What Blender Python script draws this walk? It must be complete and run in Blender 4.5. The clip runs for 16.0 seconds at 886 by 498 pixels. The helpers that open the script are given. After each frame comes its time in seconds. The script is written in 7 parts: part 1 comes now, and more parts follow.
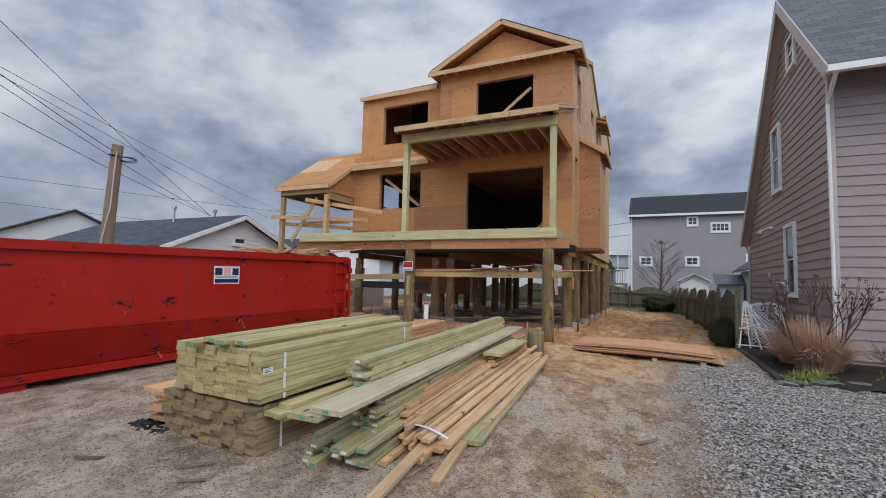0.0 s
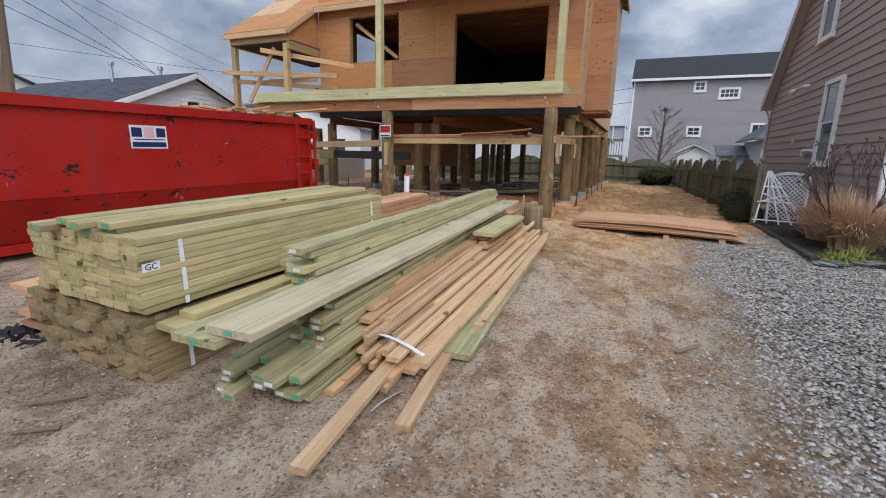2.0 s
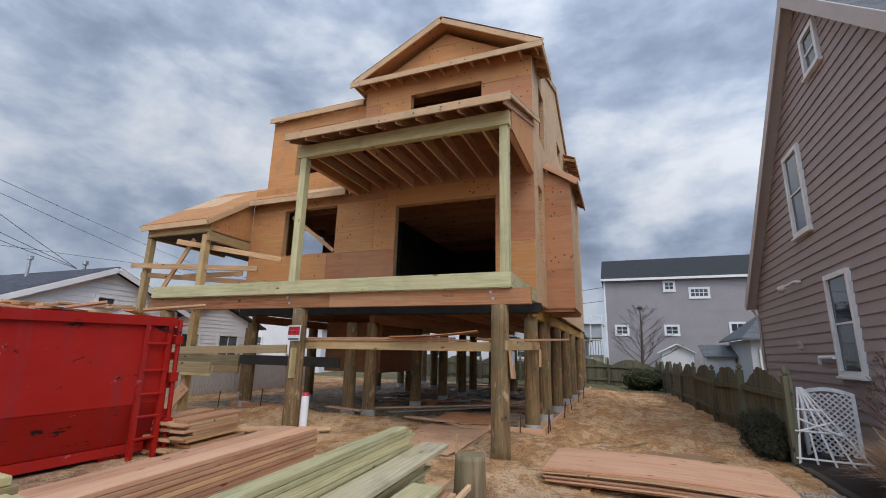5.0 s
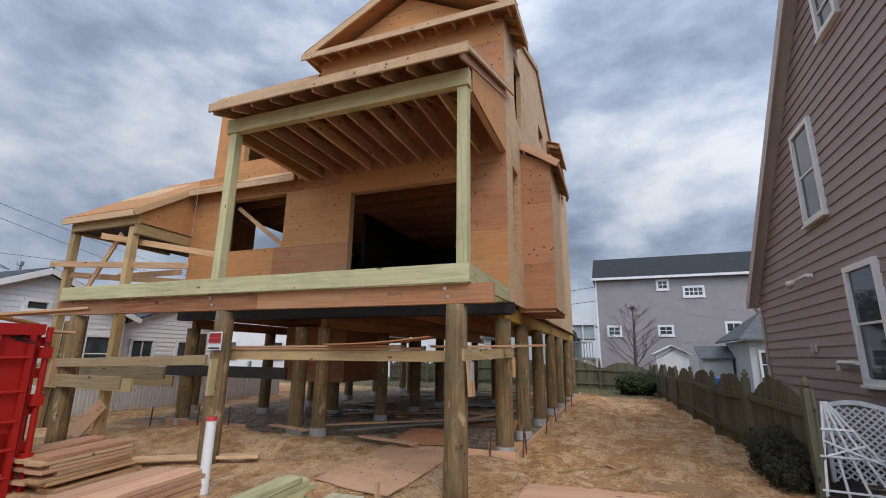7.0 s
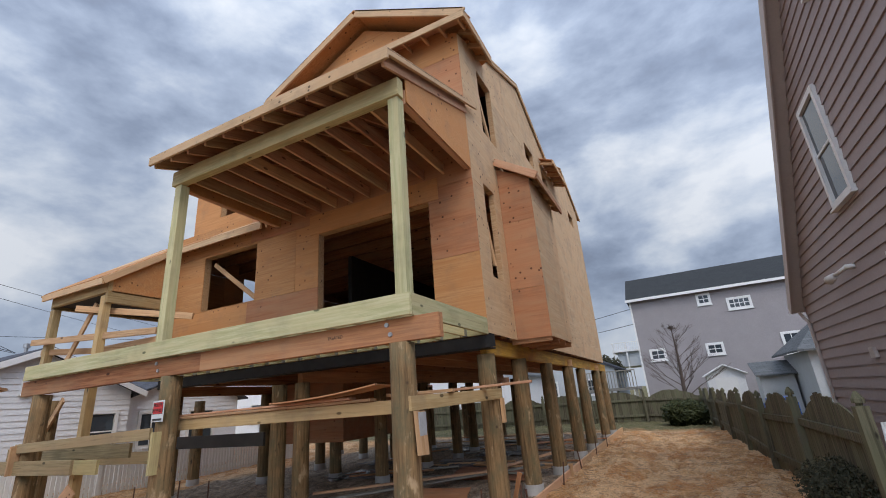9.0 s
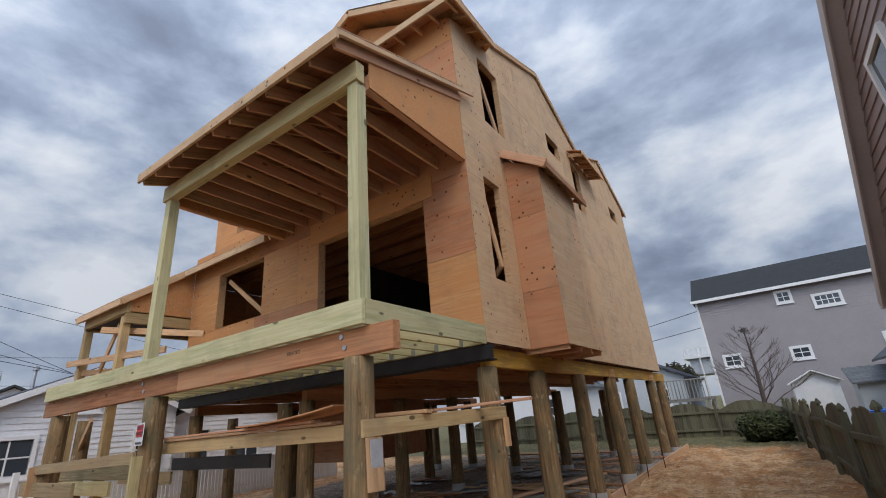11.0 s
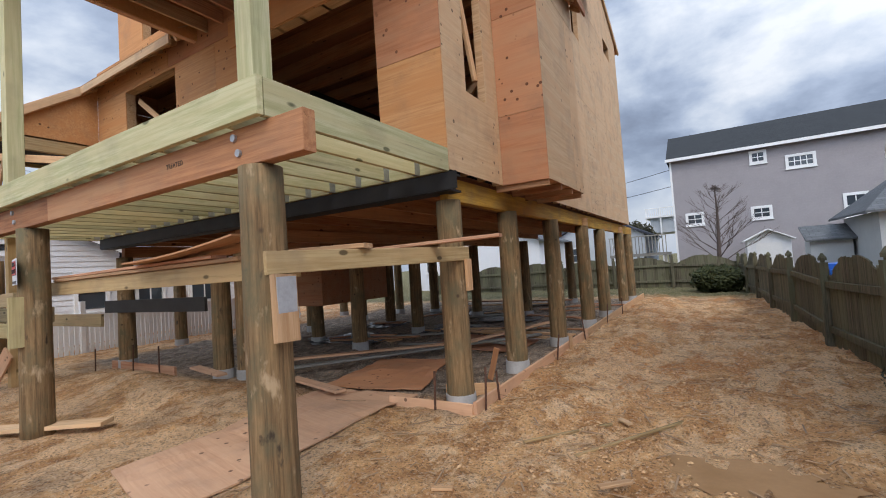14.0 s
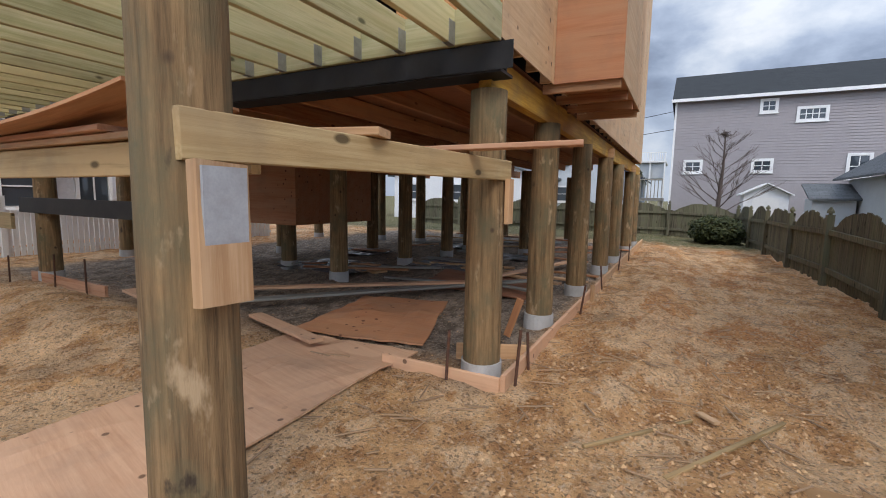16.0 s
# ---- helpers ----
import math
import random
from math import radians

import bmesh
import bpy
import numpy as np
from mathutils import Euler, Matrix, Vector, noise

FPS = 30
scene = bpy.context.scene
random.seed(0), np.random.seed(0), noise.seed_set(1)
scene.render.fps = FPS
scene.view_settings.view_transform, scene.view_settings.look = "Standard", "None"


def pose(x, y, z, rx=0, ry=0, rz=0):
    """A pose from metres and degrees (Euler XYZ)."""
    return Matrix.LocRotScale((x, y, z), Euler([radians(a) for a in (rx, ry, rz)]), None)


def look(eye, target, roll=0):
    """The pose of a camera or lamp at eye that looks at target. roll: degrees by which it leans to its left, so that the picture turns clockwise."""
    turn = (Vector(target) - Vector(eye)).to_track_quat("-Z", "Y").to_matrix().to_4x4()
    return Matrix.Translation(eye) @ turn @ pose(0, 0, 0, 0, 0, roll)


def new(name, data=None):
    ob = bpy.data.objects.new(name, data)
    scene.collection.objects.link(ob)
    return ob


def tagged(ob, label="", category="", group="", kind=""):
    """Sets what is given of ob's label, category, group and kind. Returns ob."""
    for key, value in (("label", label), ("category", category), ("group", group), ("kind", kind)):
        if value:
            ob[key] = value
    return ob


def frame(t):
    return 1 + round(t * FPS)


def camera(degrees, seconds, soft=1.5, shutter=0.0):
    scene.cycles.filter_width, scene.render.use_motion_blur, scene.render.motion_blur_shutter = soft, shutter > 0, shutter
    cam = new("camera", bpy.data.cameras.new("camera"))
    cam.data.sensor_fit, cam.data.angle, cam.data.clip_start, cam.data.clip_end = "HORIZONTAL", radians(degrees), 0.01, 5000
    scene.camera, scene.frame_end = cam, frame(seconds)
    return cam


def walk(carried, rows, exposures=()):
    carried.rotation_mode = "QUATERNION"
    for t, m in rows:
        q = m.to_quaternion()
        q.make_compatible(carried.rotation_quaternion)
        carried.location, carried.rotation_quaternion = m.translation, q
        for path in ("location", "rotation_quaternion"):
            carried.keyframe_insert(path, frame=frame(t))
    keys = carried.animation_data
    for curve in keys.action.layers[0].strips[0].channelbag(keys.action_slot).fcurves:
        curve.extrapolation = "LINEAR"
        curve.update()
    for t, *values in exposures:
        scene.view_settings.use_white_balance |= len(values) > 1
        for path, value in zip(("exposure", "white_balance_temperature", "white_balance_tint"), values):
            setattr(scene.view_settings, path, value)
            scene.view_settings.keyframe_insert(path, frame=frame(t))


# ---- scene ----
cam = camera(89.5, 16.0, soft=1.0)
METRES, EYE, TILT, LEAN, TURN = 11.0, 1.5, 0.0, 0.0, 25.3
ROWS = [
    (0.0, 0.0, 0.0, 0.0, -0.11, 4.11, -1.5),
    (0.5, -0.0067, 0.0323, -0.0026, -2.31, 1.85, -1.41),
    (1.0, 0.0014, 0.0612, -0.0076, -2.99, -2.19, -1.18),
    (1.5, 0.0036, 0.0937, -0.0113, -2.4, -7.32, -1.31),
    (2.0, 0.0086, 0.1233, -0.0131, -1.69, -11.78, -1.4),
    (2.5, 0.0301, 0.1559, -0.0145, 0.91, -12.93, -0.47),
    (3.0, 0.0453, 0.2007, -0.0108, -0.59, -12.18, -0.67),
    (3.5, 0.0712, 0.234, 0.0, -2.01, -0.31, 0.99),
    (4.0, 0.0731, 0.2733, 0.0054, -3.64, 10.04, -1.46),
    (6.5, 0.1558, 0.4195, 0.0144, -3.82, 14.15, -0.38),
    (7.0, 0.1699, 0.447, 0.0191, -4.4, 13.39, -0.75),
    (7.5, 0.2004, 0.4608, 0.019, -1.66, 13.27, 0.63),
    (8.0, 0.2171, 0.487, 0.0186, -1.81, 14.29, 2.1),
    (8.5, 0.2357, 0.5052, 0.0204, -1.38, 16.67, 3.91),
    (9.0, 0.2681, 0.5165, 0.0195, 1.61, 18.84, 4.27),
    (11.5, 0.3589, 0.595, 0.0224, 11.81, 22.49, 5.21),
    (12.0, 0.3688, 0.5997, 0.0225, 13.17, 24.84, 5.89),
    (12.5, 0.3727, 0.6168, 0.0158, 11.76, 15.72, 5.53),
    (13.0, 0.3588, 0.6414, 0.0121, 6.52, 7.63, 3.77),
    (13.5, 0.3456, 0.6677, 0.0115, 2.64, 3.78, 2.58),
    (14.0, 0.3444, 0.7013, 0.0108, 5.79, 2.51, 3.86),
    (14.5, 0.3239, 0.7269, 0.0067, 3.62, -0.13, 2.12),
    (15.0, 0.3101, 0.7537, 0.0055, 0.71, -4.09, 1.25),
    (15.5, 0.3088, 0.7834, 0.0045, 2.49, -4.83, -0.49),
    (16.0, 0.2969, 0.8199, 0.006, 2.73, -6.68, -1.1),
]
walk(cam, [(t, pose(0, 0, EYE, TILT, LEAN, TURN) @ pose(METRES * x, METRES * y, METRES * z, 90 + pitch, roll, yaw)) for t, x, y, z, yaw, pitch, roll in ROWS], exposures=((0.0, -0.37), (2.5, -0.14), (4.0, -0.29), (7.0, -0.25), (9.0, -0.24), (12.0, -0.38), (13.5, 0.02), (16.0, 0.08)))

# ---------- light ----------
GLOW = 3.2
TO_SUN = Vector((0.44, -0.54, 0.72)).normalized()
SUN_ELEV, SUN_ROT = math.degrees(math.asin(TO_SUN.z)), math.degrees(math.atan2(TO_SUN.x, TO_SUN.y))
world = bpy.data.worlds.new("overcast_world")
scene.world = world
world.use_nodes = True
wn, wl = world.node_tree.nodes, world.node_tree.links
wn.clear()


def wnode(kind, **kw):
    n = wn.new(kind)
    for k, v in kw.items():
        n.inputs[k].default_value = v
    return n


w_out = wn.new("ShaderNodeOutputWorld")
w_bg = wnode("ShaderNodeBackground", Strength=1.0)
w_sky = wn.new("ShaderNodeTexSky")
w_sky.sky_type = "NISHITA"
w_sky.sun_disc = False
w_sky.sun_elevation, w_sky.sun_rotation = radians(SUN_ELEV), radians(SUN_ROT)
w_gain = wn.new("ShaderNodeMix")
w_gain.data_type, w_gain.blend_type = "RGBA", "MULTIPLY"
w_gain.inputs[0].default_value = 1.0
w_gain.inputs[7].default_value = (0.10, 0.10, 0.10, 1)
wl.new(w_sky.outputs[0], w_gain.inputs[6])
w_co = wn.new("ShaderNodeTexCoord")
w_sep = wn.new("ShaderNodeSeparateXYZ")
wl.new(w_co.outputs["Generated"], w_sep.inputs[0])


def wmath(op, a, b):
    n = wn.new("ShaderNodeMath")
    n.operation = op
    for s, v in zip(n.inputs, (a, b)):
        if isinstance(v, (int, float)):
            s.default_value = v
        else:
            wl.new(v, s)
    return n.outputs[0]


w_up = wmath("MAXIMUM", w_sep.outputs[2], 0.0)
w_den = wmath("ADD", wmath("MULTIPLY", w_up, 0.6), 0.5)
w_vec = wn.new("ShaderNodeCombineXYZ")
wl.new(wmath("DIVIDE", w_sep.outputs[0], w_den), w_vec.inputs[0])
wl.new(wmath("DIVIDE", w_sep.outputs[1], w_den), w_vec.inputs[1])
wl.new(wmath("MULTIPLY", w_sep.outputs[2], 2.0), w_vec.inputs[2])
w_at = wn.new("ShaderNodeVectorMath")
w_at.inputs[1].default_value = (3.1, 1.7, 0.4)
wl.new(w_vec.outputs[0], w_at.inputs[0])
w_n1 = wnode("ShaderNodeTexNoise", Scale=2.9, Detail=12.0, Roughness=0.55, Distortion=0.1)
w_n2 = wnode("ShaderNodeTexNoise", Scale=1.35, Detail=4.0, Roughness=0.5)
wl.new(w_at.outputs[0], w_n1.inputs["Vector"])
wl.new(w_at.outputs[0], w_n2.inputs["Vector"])
w_sum = wmath("ADD", wmath("MULTIPLY", w_n1.outputs[0], 0.68), wmath("MULTIPLY", w_n2.outputs[0], 0.32))
# the cloud deck is thinnest a third of the way up
w_off = wmath("MULTIPLY", wmath("SUBTRACT", w_up, 0.37), 7.0)
w_thin = wmath("MAXIMUM", wmath("SUBTRACT", 1.0, wmath("MULTIPLY", w_off, w_off)), 0.0)
w_sum = wmath("ADD", w_sum, wmath("MULTIPLY", w_thin, 0.085))
# and thinner still towards the west
w_sum = wmath("SUBTRACT", w_sum, wmath("MULTIPLY", wmath("ADD", w_sep.outputs[0], 0.5), 0.05))
w_ramp = wn.new("ShaderNodeValToRGB")
wl.new(w_sum, w_ramp.inputs[0])
ramp = w_ramp.color_ramp
ramp.elements[0].position, ramp.elements[0].color = 0.37, (0.21, 0.25, 0.345, 1)
ramp.elements[1].position, ramp.elements[1].color = 0.65, (0.79, 0.83, 0.90, 1)
for at, c in ((0.44, (0.275, 0.335, 0.46, 1)), (0.51, (0.40, 0.475, 0.62, 1)), (0.565, (0.56, 0.63, 0.75, 1))):
    ramp.elements.new(at).color = c
# towards the horizon the clouds run together into a pale haze
w_haze = wn.new("ShaderNodeMix")
w_haze.data_type = "RGBA"
w_fac = wn.new("ShaderNodeMapRange")
w_fac.inputs[1].default_value, w_fac.inputs[2].default_value = 0.0, 0.22
w_fac.inputs[3].default_value, w_fac.inputs[4].default_value = 0.75, 0.0
wl.new(w_up, w_fac.inputs[0])
wl.new(w_fac.outputs[0], w_haze.inputs[0])
wl.new(w_ramp.outputs[0], w_haze.inputs[6])
w_haze.inputs[7].default_value = (0.46, 0.53, 0.66, 1)
w_mix = wn.new("ShaderNodeMix")
w_mix.data_type = "RGBA"
w_mix.inputs[0].default_value = 0.93
wl.new(w_gain.outputs[2], w_mix.inputs[6])
wl.new(w_haze.outputs[2], w_mix.inputs[7])
# thinner, brighter cloud round the hidden sun
w_dot = wn.new("ShaderNodeVectorMath")
w_dot.operation = "DOT_PRODUCT"
wl.new(w_co.outputs["Generated"], w_dot.inputs[0])
w_dot.inputs[1].default_value = TO_SUN
w_glow = wmath("POWER", wmath("MAXIMUM", wmath("ADD", wmath("MULTIPLY", w_dot.outputs["Value"], 0.6), 0.4), 0.0), 2.0)
w_str = wmath("ADD", wmath("MULTIPLY", w_glow, GLOW), 0.95)
wl.new(w_str, w_bg.inputs[1])
wl.new(w_mix.outputs[2], w_bg.inputs[0])
wl.new(w_bg.outputs[0], w_out.inputs[0])

sun = new("sun", bpy.data.lights.new("sun", "SUN"))
sun.data.energy, sun.data.angle, sun.data.color = 1.5, radians(28), (1.0, 0.89, 0.76)
sun.matrix_world = look((0, 0, 0), (-TO_SUN[0], -TO_SUN[1], -TO_SUN[2]))


# ---------- materials ----------
def mat(name, rough=0.8, metal=0.0, spec=0.3):
    m = bpy.data.materials.new(name)
    m.use_nodes = True
    b = m.node_tree.nodes["Principled BSDF"]
    b.inputs["Roughness"].default_value, b.inputs["Metallic"].default_value = rough, metal
    b.inputs["Specular IOR Level"].default_value = spec
    return m, m.node_tree.nodes, m.node_tree.links, b


def mixc(N, L, fac, a, b, mode="MIX"):
    n = N.new("ShaderNodeMix")
    n.data_type, n.blend_type = "RGBA", mode
    for s, v in ((n.inputs[0], fac), (n.inputs[6], a), (n.inputs[7], b)):
        if isinstance(v, (int, float)):
            s.default_value = v
        elif isinstance(v, tuple):
            s.default_value = (*v, 1)
        else:
            L.new(v, s)
    return n.outputs[2]


def ramp2(N, L, src, lo, hi):
    n = N.new("ShaderNodeMapRange")
    n.inputs[1].default_value, n.inputs[2].default_value = lo, hi
    L.new(src, n.inputs[0])
    return n.outputs[0]


def tex(N, L, vec, scale, detail=4.0, rough=0.55, kind="ShaderNodeTexNoise", stretch=None, shift=None):
    """A noise over vec, stretched by the three factors and shifted per object."""
    m = N.new("ShaderNodeMapping")
    L.new(vec, m.inputs[0])
    if stretch:
        m.inputs[3].default_value = stretch
    if shift is not None:
        L.new(shift, m.inputs[1])
    n = N.new(kind)
    n.inputs["Scale"].default_value = scale
    if kind == "ShaderNodeTexNoise":
        n.inputs["Detail"].default_value, n.inputs["Roughness"].default_value = detail, rough
    L.new(m.outputs[0], n.inputs["Vector"])
    return n.outputs["Distance" if kind == "ShaderNodeTexVoronoi" else 0]


def bump(N, L, b, height, strength, dist=0.01):
    n = N.new("ShaderNodeBump")
    n.inputs["Strength"].default_value, n.inputs["Distance"].default_value = strength, dist
    L.new(height, n.inputs["Height"])
    L.new(n.outputs[0], b.inputs["Normal"])


def rnd_shift(N, L, amount=37.0):
    oi = N.new("ShaderNodeObjectInfo")
    mu = N.new("ShaderNodeMath")
    mu.operation = "MULTIPLY"
    mu.inputs[1].default_value = amount
    L.new(oi.outputs["Random"], mu.inputs[0])
    return oi.outputs["Random"], mu.outputs[0]


def wood(name, light, dark, other, rough=0.75, grain=1.0, knots=True, dirt=0.25, along=0, vary=0.24, dots=False, soft=False):
    """Sawn timber or plywood; the grain runs along the piece's own axis."""
    m, N, L, b = mat(name, rough)
    co = N.new("ShaderNodeTexCoord").outputs["Object"]
    rnd, sh = rnd_shift(N, L)
    st = [34.0, 34.0, 34.0]
    st[along] = 1.6
    fine = tex(N, L, co, grain, 5.0, 0.65, stretch=tuple(st), shift=sh)
    st2 = [7.0, 7.0, 7.0]
    st2[along] = 0.9
    broad = tex(N, L, co, grain, 3.0, 0.5, stretch=tuple(st2), shift=sh)
    c = mixc(N, L, ramp2(N, L, fine, *((0.28, 0.62) if soft else (0.40, 0.60))), dark, light)
    c = mixc(N, L, ramp2(N, L, broad, 0.42, 0.68), c, other)
    c = mixc(N, L, ramp2(N, L, rnd, 0.35, 1.6), c, other)
    streak = tex(N, L, co, grain, 6.0, 0.7, stretch=tuple(2.6 * k if i != along else 0.7 * k for i, k in enumerate(st2)), shift=sh)
    c = mixc(N, L, ramp2(N, L, streak, *((0.66, 0.74) if soft else (0.60, 0.68))), c, mixc(N, L, 0.5, c, tuple(0.45 * k for k in dark)))
    if knots:
        st3 = [6.0, 6.0, 6.0]
        st3[along] = 2.6
        v = tex(N, L, co, 0.9, kind="ShaderNodeTexVoronoi", stretch=tuple(st3), shift=sh)
        c = mixc(N, L, ramp2(N, L, v, 0.125, 0.08), c, tuple(0.36 * k for k in dark))
    if dots:
        v2 = tex(N, L, co, 8.0, kind="ShaderNodeTexVoronoi", shift=sh)
        where = tex(N, L, co, 1.1, 2.0, 0.5, shift=sh)
        f = N.new("ShaderNodeMath")
        f.operation = "MULTIPLY"
        L.new(ramp2(N, L, v2, 0.18, 0.13), f.inputs[0])
        L.new(ramp2(N, L, where, 0.50, 0.56), f.inputs[1])
        c = mixc(N, L, f.outputs[0], c, tuple(0.35 * k for k in dark))
    stain = tex(N, L, co, 2.3, 5.0, 0.6, shift=sh)
    c = mixc(N, L, ramp2(N, L, stain, 0.5, 0.8), c, mixc(N, L, dirt, c, (0.12, 0.10, 0.085)))
    hv = N.new("ShaderNodeHueSaturation")
    L.new(c, hv.inputs["Color"])
    va = N.new("ShaderNodeMapRange")
    va.inputs[3].default_value, va.inputs[4].default_value = 1 - vary, 1 + 0.75 * vary
    L.new(rnd, va.inputs[0])
    L.new(va.outputs[0], hv.inputs["Value"])
    L.new(hv.outputs[0], b.inputs["Base Color"])
    bump(N, L, b, fine, 0.5, 0.005)
    return m


def plain(name, a, bcol, scale=6.0, rough=0.6, metal=0.0, bumps=0.15, spec=0.3, vary=0.1):
    """Paint, vinyl, metal: two shades and a fine grain."""
    m, N, L, b = mat(name, rough, metal, spec)
    co = N.new("ShaderNodeTexCoord").outputs["Object"]
    rnd, sh = rnd_shift(N, L)
    n1 = tex(N, L, co, scale, 5.0, 0.6, shift=sh)
    n2 = tex(N, L, co, scale * 14, 3.0, 0.6, shift=sh)
    c = mixc(N, L, ramp2(N, L, n1, 0.35, 0.7), a, bcol)
    c = mixc(N, L, ramp2(N, L, n2, 0.3, 0.8), c, mixc(N, L, 0.12, c, (0.02, 0.02, 0.02)))
    hv = N.new("ShaderNodeHueSaturation")
    L.new(c, hv.inputs["Color"])
    va = N.new("ShaderNodeMapRange")
    va.inputs[3].default_value, va.inputs[4].default_value = 1 - vary, 1 + vary
    L.new(rnd, va.inputs[0])
    L.new(va.outputs[0], hv.inputs["Value"])
    L.new(hv.outputs[0], b.inputs["Base Color"])
    if bumps:
        bump(N, L, b, n2, bumps, 0.004)
    return m


M_TREATED = wood("treated_pine", (0.54, 0.475, 0.25), (0.35, 0.30, 0.135), (0.50, 0.40, 0.20), dirt=0.4, vary=0.16)
M_PINE = wood("tan_pine", (0.50, 0.375, 0.19), (0.34, 0.23, 0.10), (0.46, 0.31, 0.145), dirt=0.45)
M_TREATED_OLD = wood("treated_pine_dull", (0.36, 0.285, 0.155), (0.20, 0.16, 0.08), (0.33, 0.23, 0.12), dirt=0.5, vary=0.22)
M_GREEN = wood("green_pine", (0.52, 0.475, 0.28), (0.31, 0.295, 0.14), (0.46, 0.395, 0.205), dirt=0.5, vary=0.2)
M_DECKGREEN = wood("pale_green_pine", (0.60, 0.565, 0.335), (0.42, 0.41, 0.205), (0.56, 0.49, 0.265), dirt=0.3)
M_PALEPINE = wood("pale_treated_pine", (0.62, 0.545, 0.375), (0.43, 0.375, 0.225), (0.57, 0.48, 0.30), dirt=0.45)
M_FIR = wood("fresh_fir", (0.63, 0.41, 0.23), (0.44, 0.25, 0.12), (0.56, 0.335, 0.17), dirt=0.35)
M_FIR_PALE = wood("pale_fir", (0.70, 0.50, 0.30), (0.50, 0.31, 0.16), (0.64, 0.42, 0.23), dirt=0.3)
M_FIR_PINK = wood("pink_fir", (0.57, 0.305, 0.175), (0.42, 0.19, 0.10), (0.53, 0.315, 0.19), dirt=0.2)
M_BEAM = wood("orange_fir_beam", (0.45, 0.20, 0.085), (0.28, 0.10, 0.04), (0.40, 0.22, 0.11), dirt=0.35)
M_LVL = wood("yellow_laminated_beam", (0.62, 0.37, 0.06), (0.42, 0.22, 0.03), (0.44, 0.21, 0.035), knots=False, dirt=0.6)
M_PLY = wood("fir_plywood", (0.56, 0.285, 0.115), (0.40, 0.175, 0.06), (0.50, 0.225, 0.08), dirt=0.35, vary=0.1, dots=True, soft=True, knots=False)
M_PLY_RED = wood("red_fir_plywood", (0.47, 0.205, 0.095), (0.35, 0.13, 0.055), (0.44, 0.22, 0.11), dirt=0.35, vary=0.1, dots=True, soft=True, knots=False)
M_PLY_PALE = wood("pale_plywood", (0.60, 0.42, 0.25), (0.46, 0.295, 0.155), (0.56, 0.355, 0.195), dirt=0.4, vary=0.06, dots=True, soft=True, knots=False)
# darker copy of the red plywood, with shade put into its colour
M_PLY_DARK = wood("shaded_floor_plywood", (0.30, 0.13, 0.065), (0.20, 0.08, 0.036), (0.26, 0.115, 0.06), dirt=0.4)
M_PLY_GROUND = wood("trodden_plywood", (0.64, 0.39, 0.235), (0.49, 0.27, 0.15), (0.60, 0.365, 0.22), dirt=0.35, dots=True, soft=True, knots=False)
M_FENCE = wood("old_fence_cedar", (0.18, 0.158, 0.105), (0.066, 0.06, 0.04), (0.125, 0.125, 0.073), dirt=0.6, along=2, rough=0.92)
M_STUMP = wood("pile_cutoff", (0.34, 0.26, 0.15), (0.17, 0.125, 0.07), (0.25, 0.21, 0.11), knots=False, dirt=0.5, along=2)
M_EDGING = wood("dark_edging_timber", (0.07, 0.06, 0.045), (0.035, 0.03, 0.022), (0.055, 0.05, 0.035), knots=False, dirt=0.4)
M_GREYBOARD = wood("grey_board", (0.30, 0.29, 0.26), (0.20, 0.19, 0.17), (0.26, 0.25, 0.22), dirt=0.4)


def pile_mat():
    """Round timber: long checks, blotches of old preservative and pale scars."""
    m, N, L, b = mat("round_pile_wood", 0.92)
    co = N.new("ShaderNodeTexCoord").outputs["Object"]
    rnd, sh = rnd_shift(N, L)
    fib = tex(N, L, co, 1.0, 6.0, 0.7, stretch=(30.0, 30.0, 1.3), shift=sh)
    blot = tex(N, L, co, 5.0, 6.0, 0.65, stretch=(1.0, 1.0, 0.5), shift=sh)
    scar = tex(N, L, co, 9.0, 5.0, 0.6, stretch=(1.0, 1.0, 0.35), shift=sh)
    knot = tex(N, L, co, 3.0, kind="ShaderNodeTexVoronoi", stretch=(1.0, 1.0, 0.8), shift=sh)
    c = mixc(N, L, ramp2(N, L, fib, 0.32, 0.68), (0.09, 0.055, 0.026), (0.33, 0.21, 0.10))
    c = mixc(N, L, ramp2(N, L, blot, 0.45, 0.68), c, (0.13, 0.11, 0.06))
    c = mixc(N, L, ramp2(N, L, scar, 0.60, 0.70), c, (0.40, 0.285, 0.165))
    c = mixc(N, L, ramp2(N, L, scar, 0.36, 0.28), c, (0.05, 0.035, 0.022))
    c = mixc(N, L, ramp2(N, L, knot, 0.07, 0.03), c, (0.07, 0.045, 0.026))
    L.new(c, b.inputs["Base Color"])
    bump(N, L, b, fib, 0.9, 0.012)
    return m


M_PILE = pile_mat()
M_SIDING = plain("mauve_vinyl_siding", (0.335, 0.272, 0.26), (0.305, 0.245, 0.235), 1.2, 0.55, vary=0.03)
M_SIDING_GREY = plain("grey_vinyl_siding", (0.315, 0.29, 0.295), (0.285, 0.262, 0.268), 1.2, 0.6, vary=0.03)
M_SIDING_WHITE = plain("white_vinyl_siding", (0.74, 0.75, 0.76), (0.68, 0.69, 0.70), 1.0, 0.5, vary=0.03)
M_WHITE = plain("white_trim", (0.78, 0.78, 0.77), (0.72, 0.72, 0.70), 3.0, 0.5, vary=0.02)
M_TAUPE = plain("taupe_trim", (0.50, 0.44, 0.40), (0.45, 0.39, 0.355), 2.0, 0.5, vary=0.02)
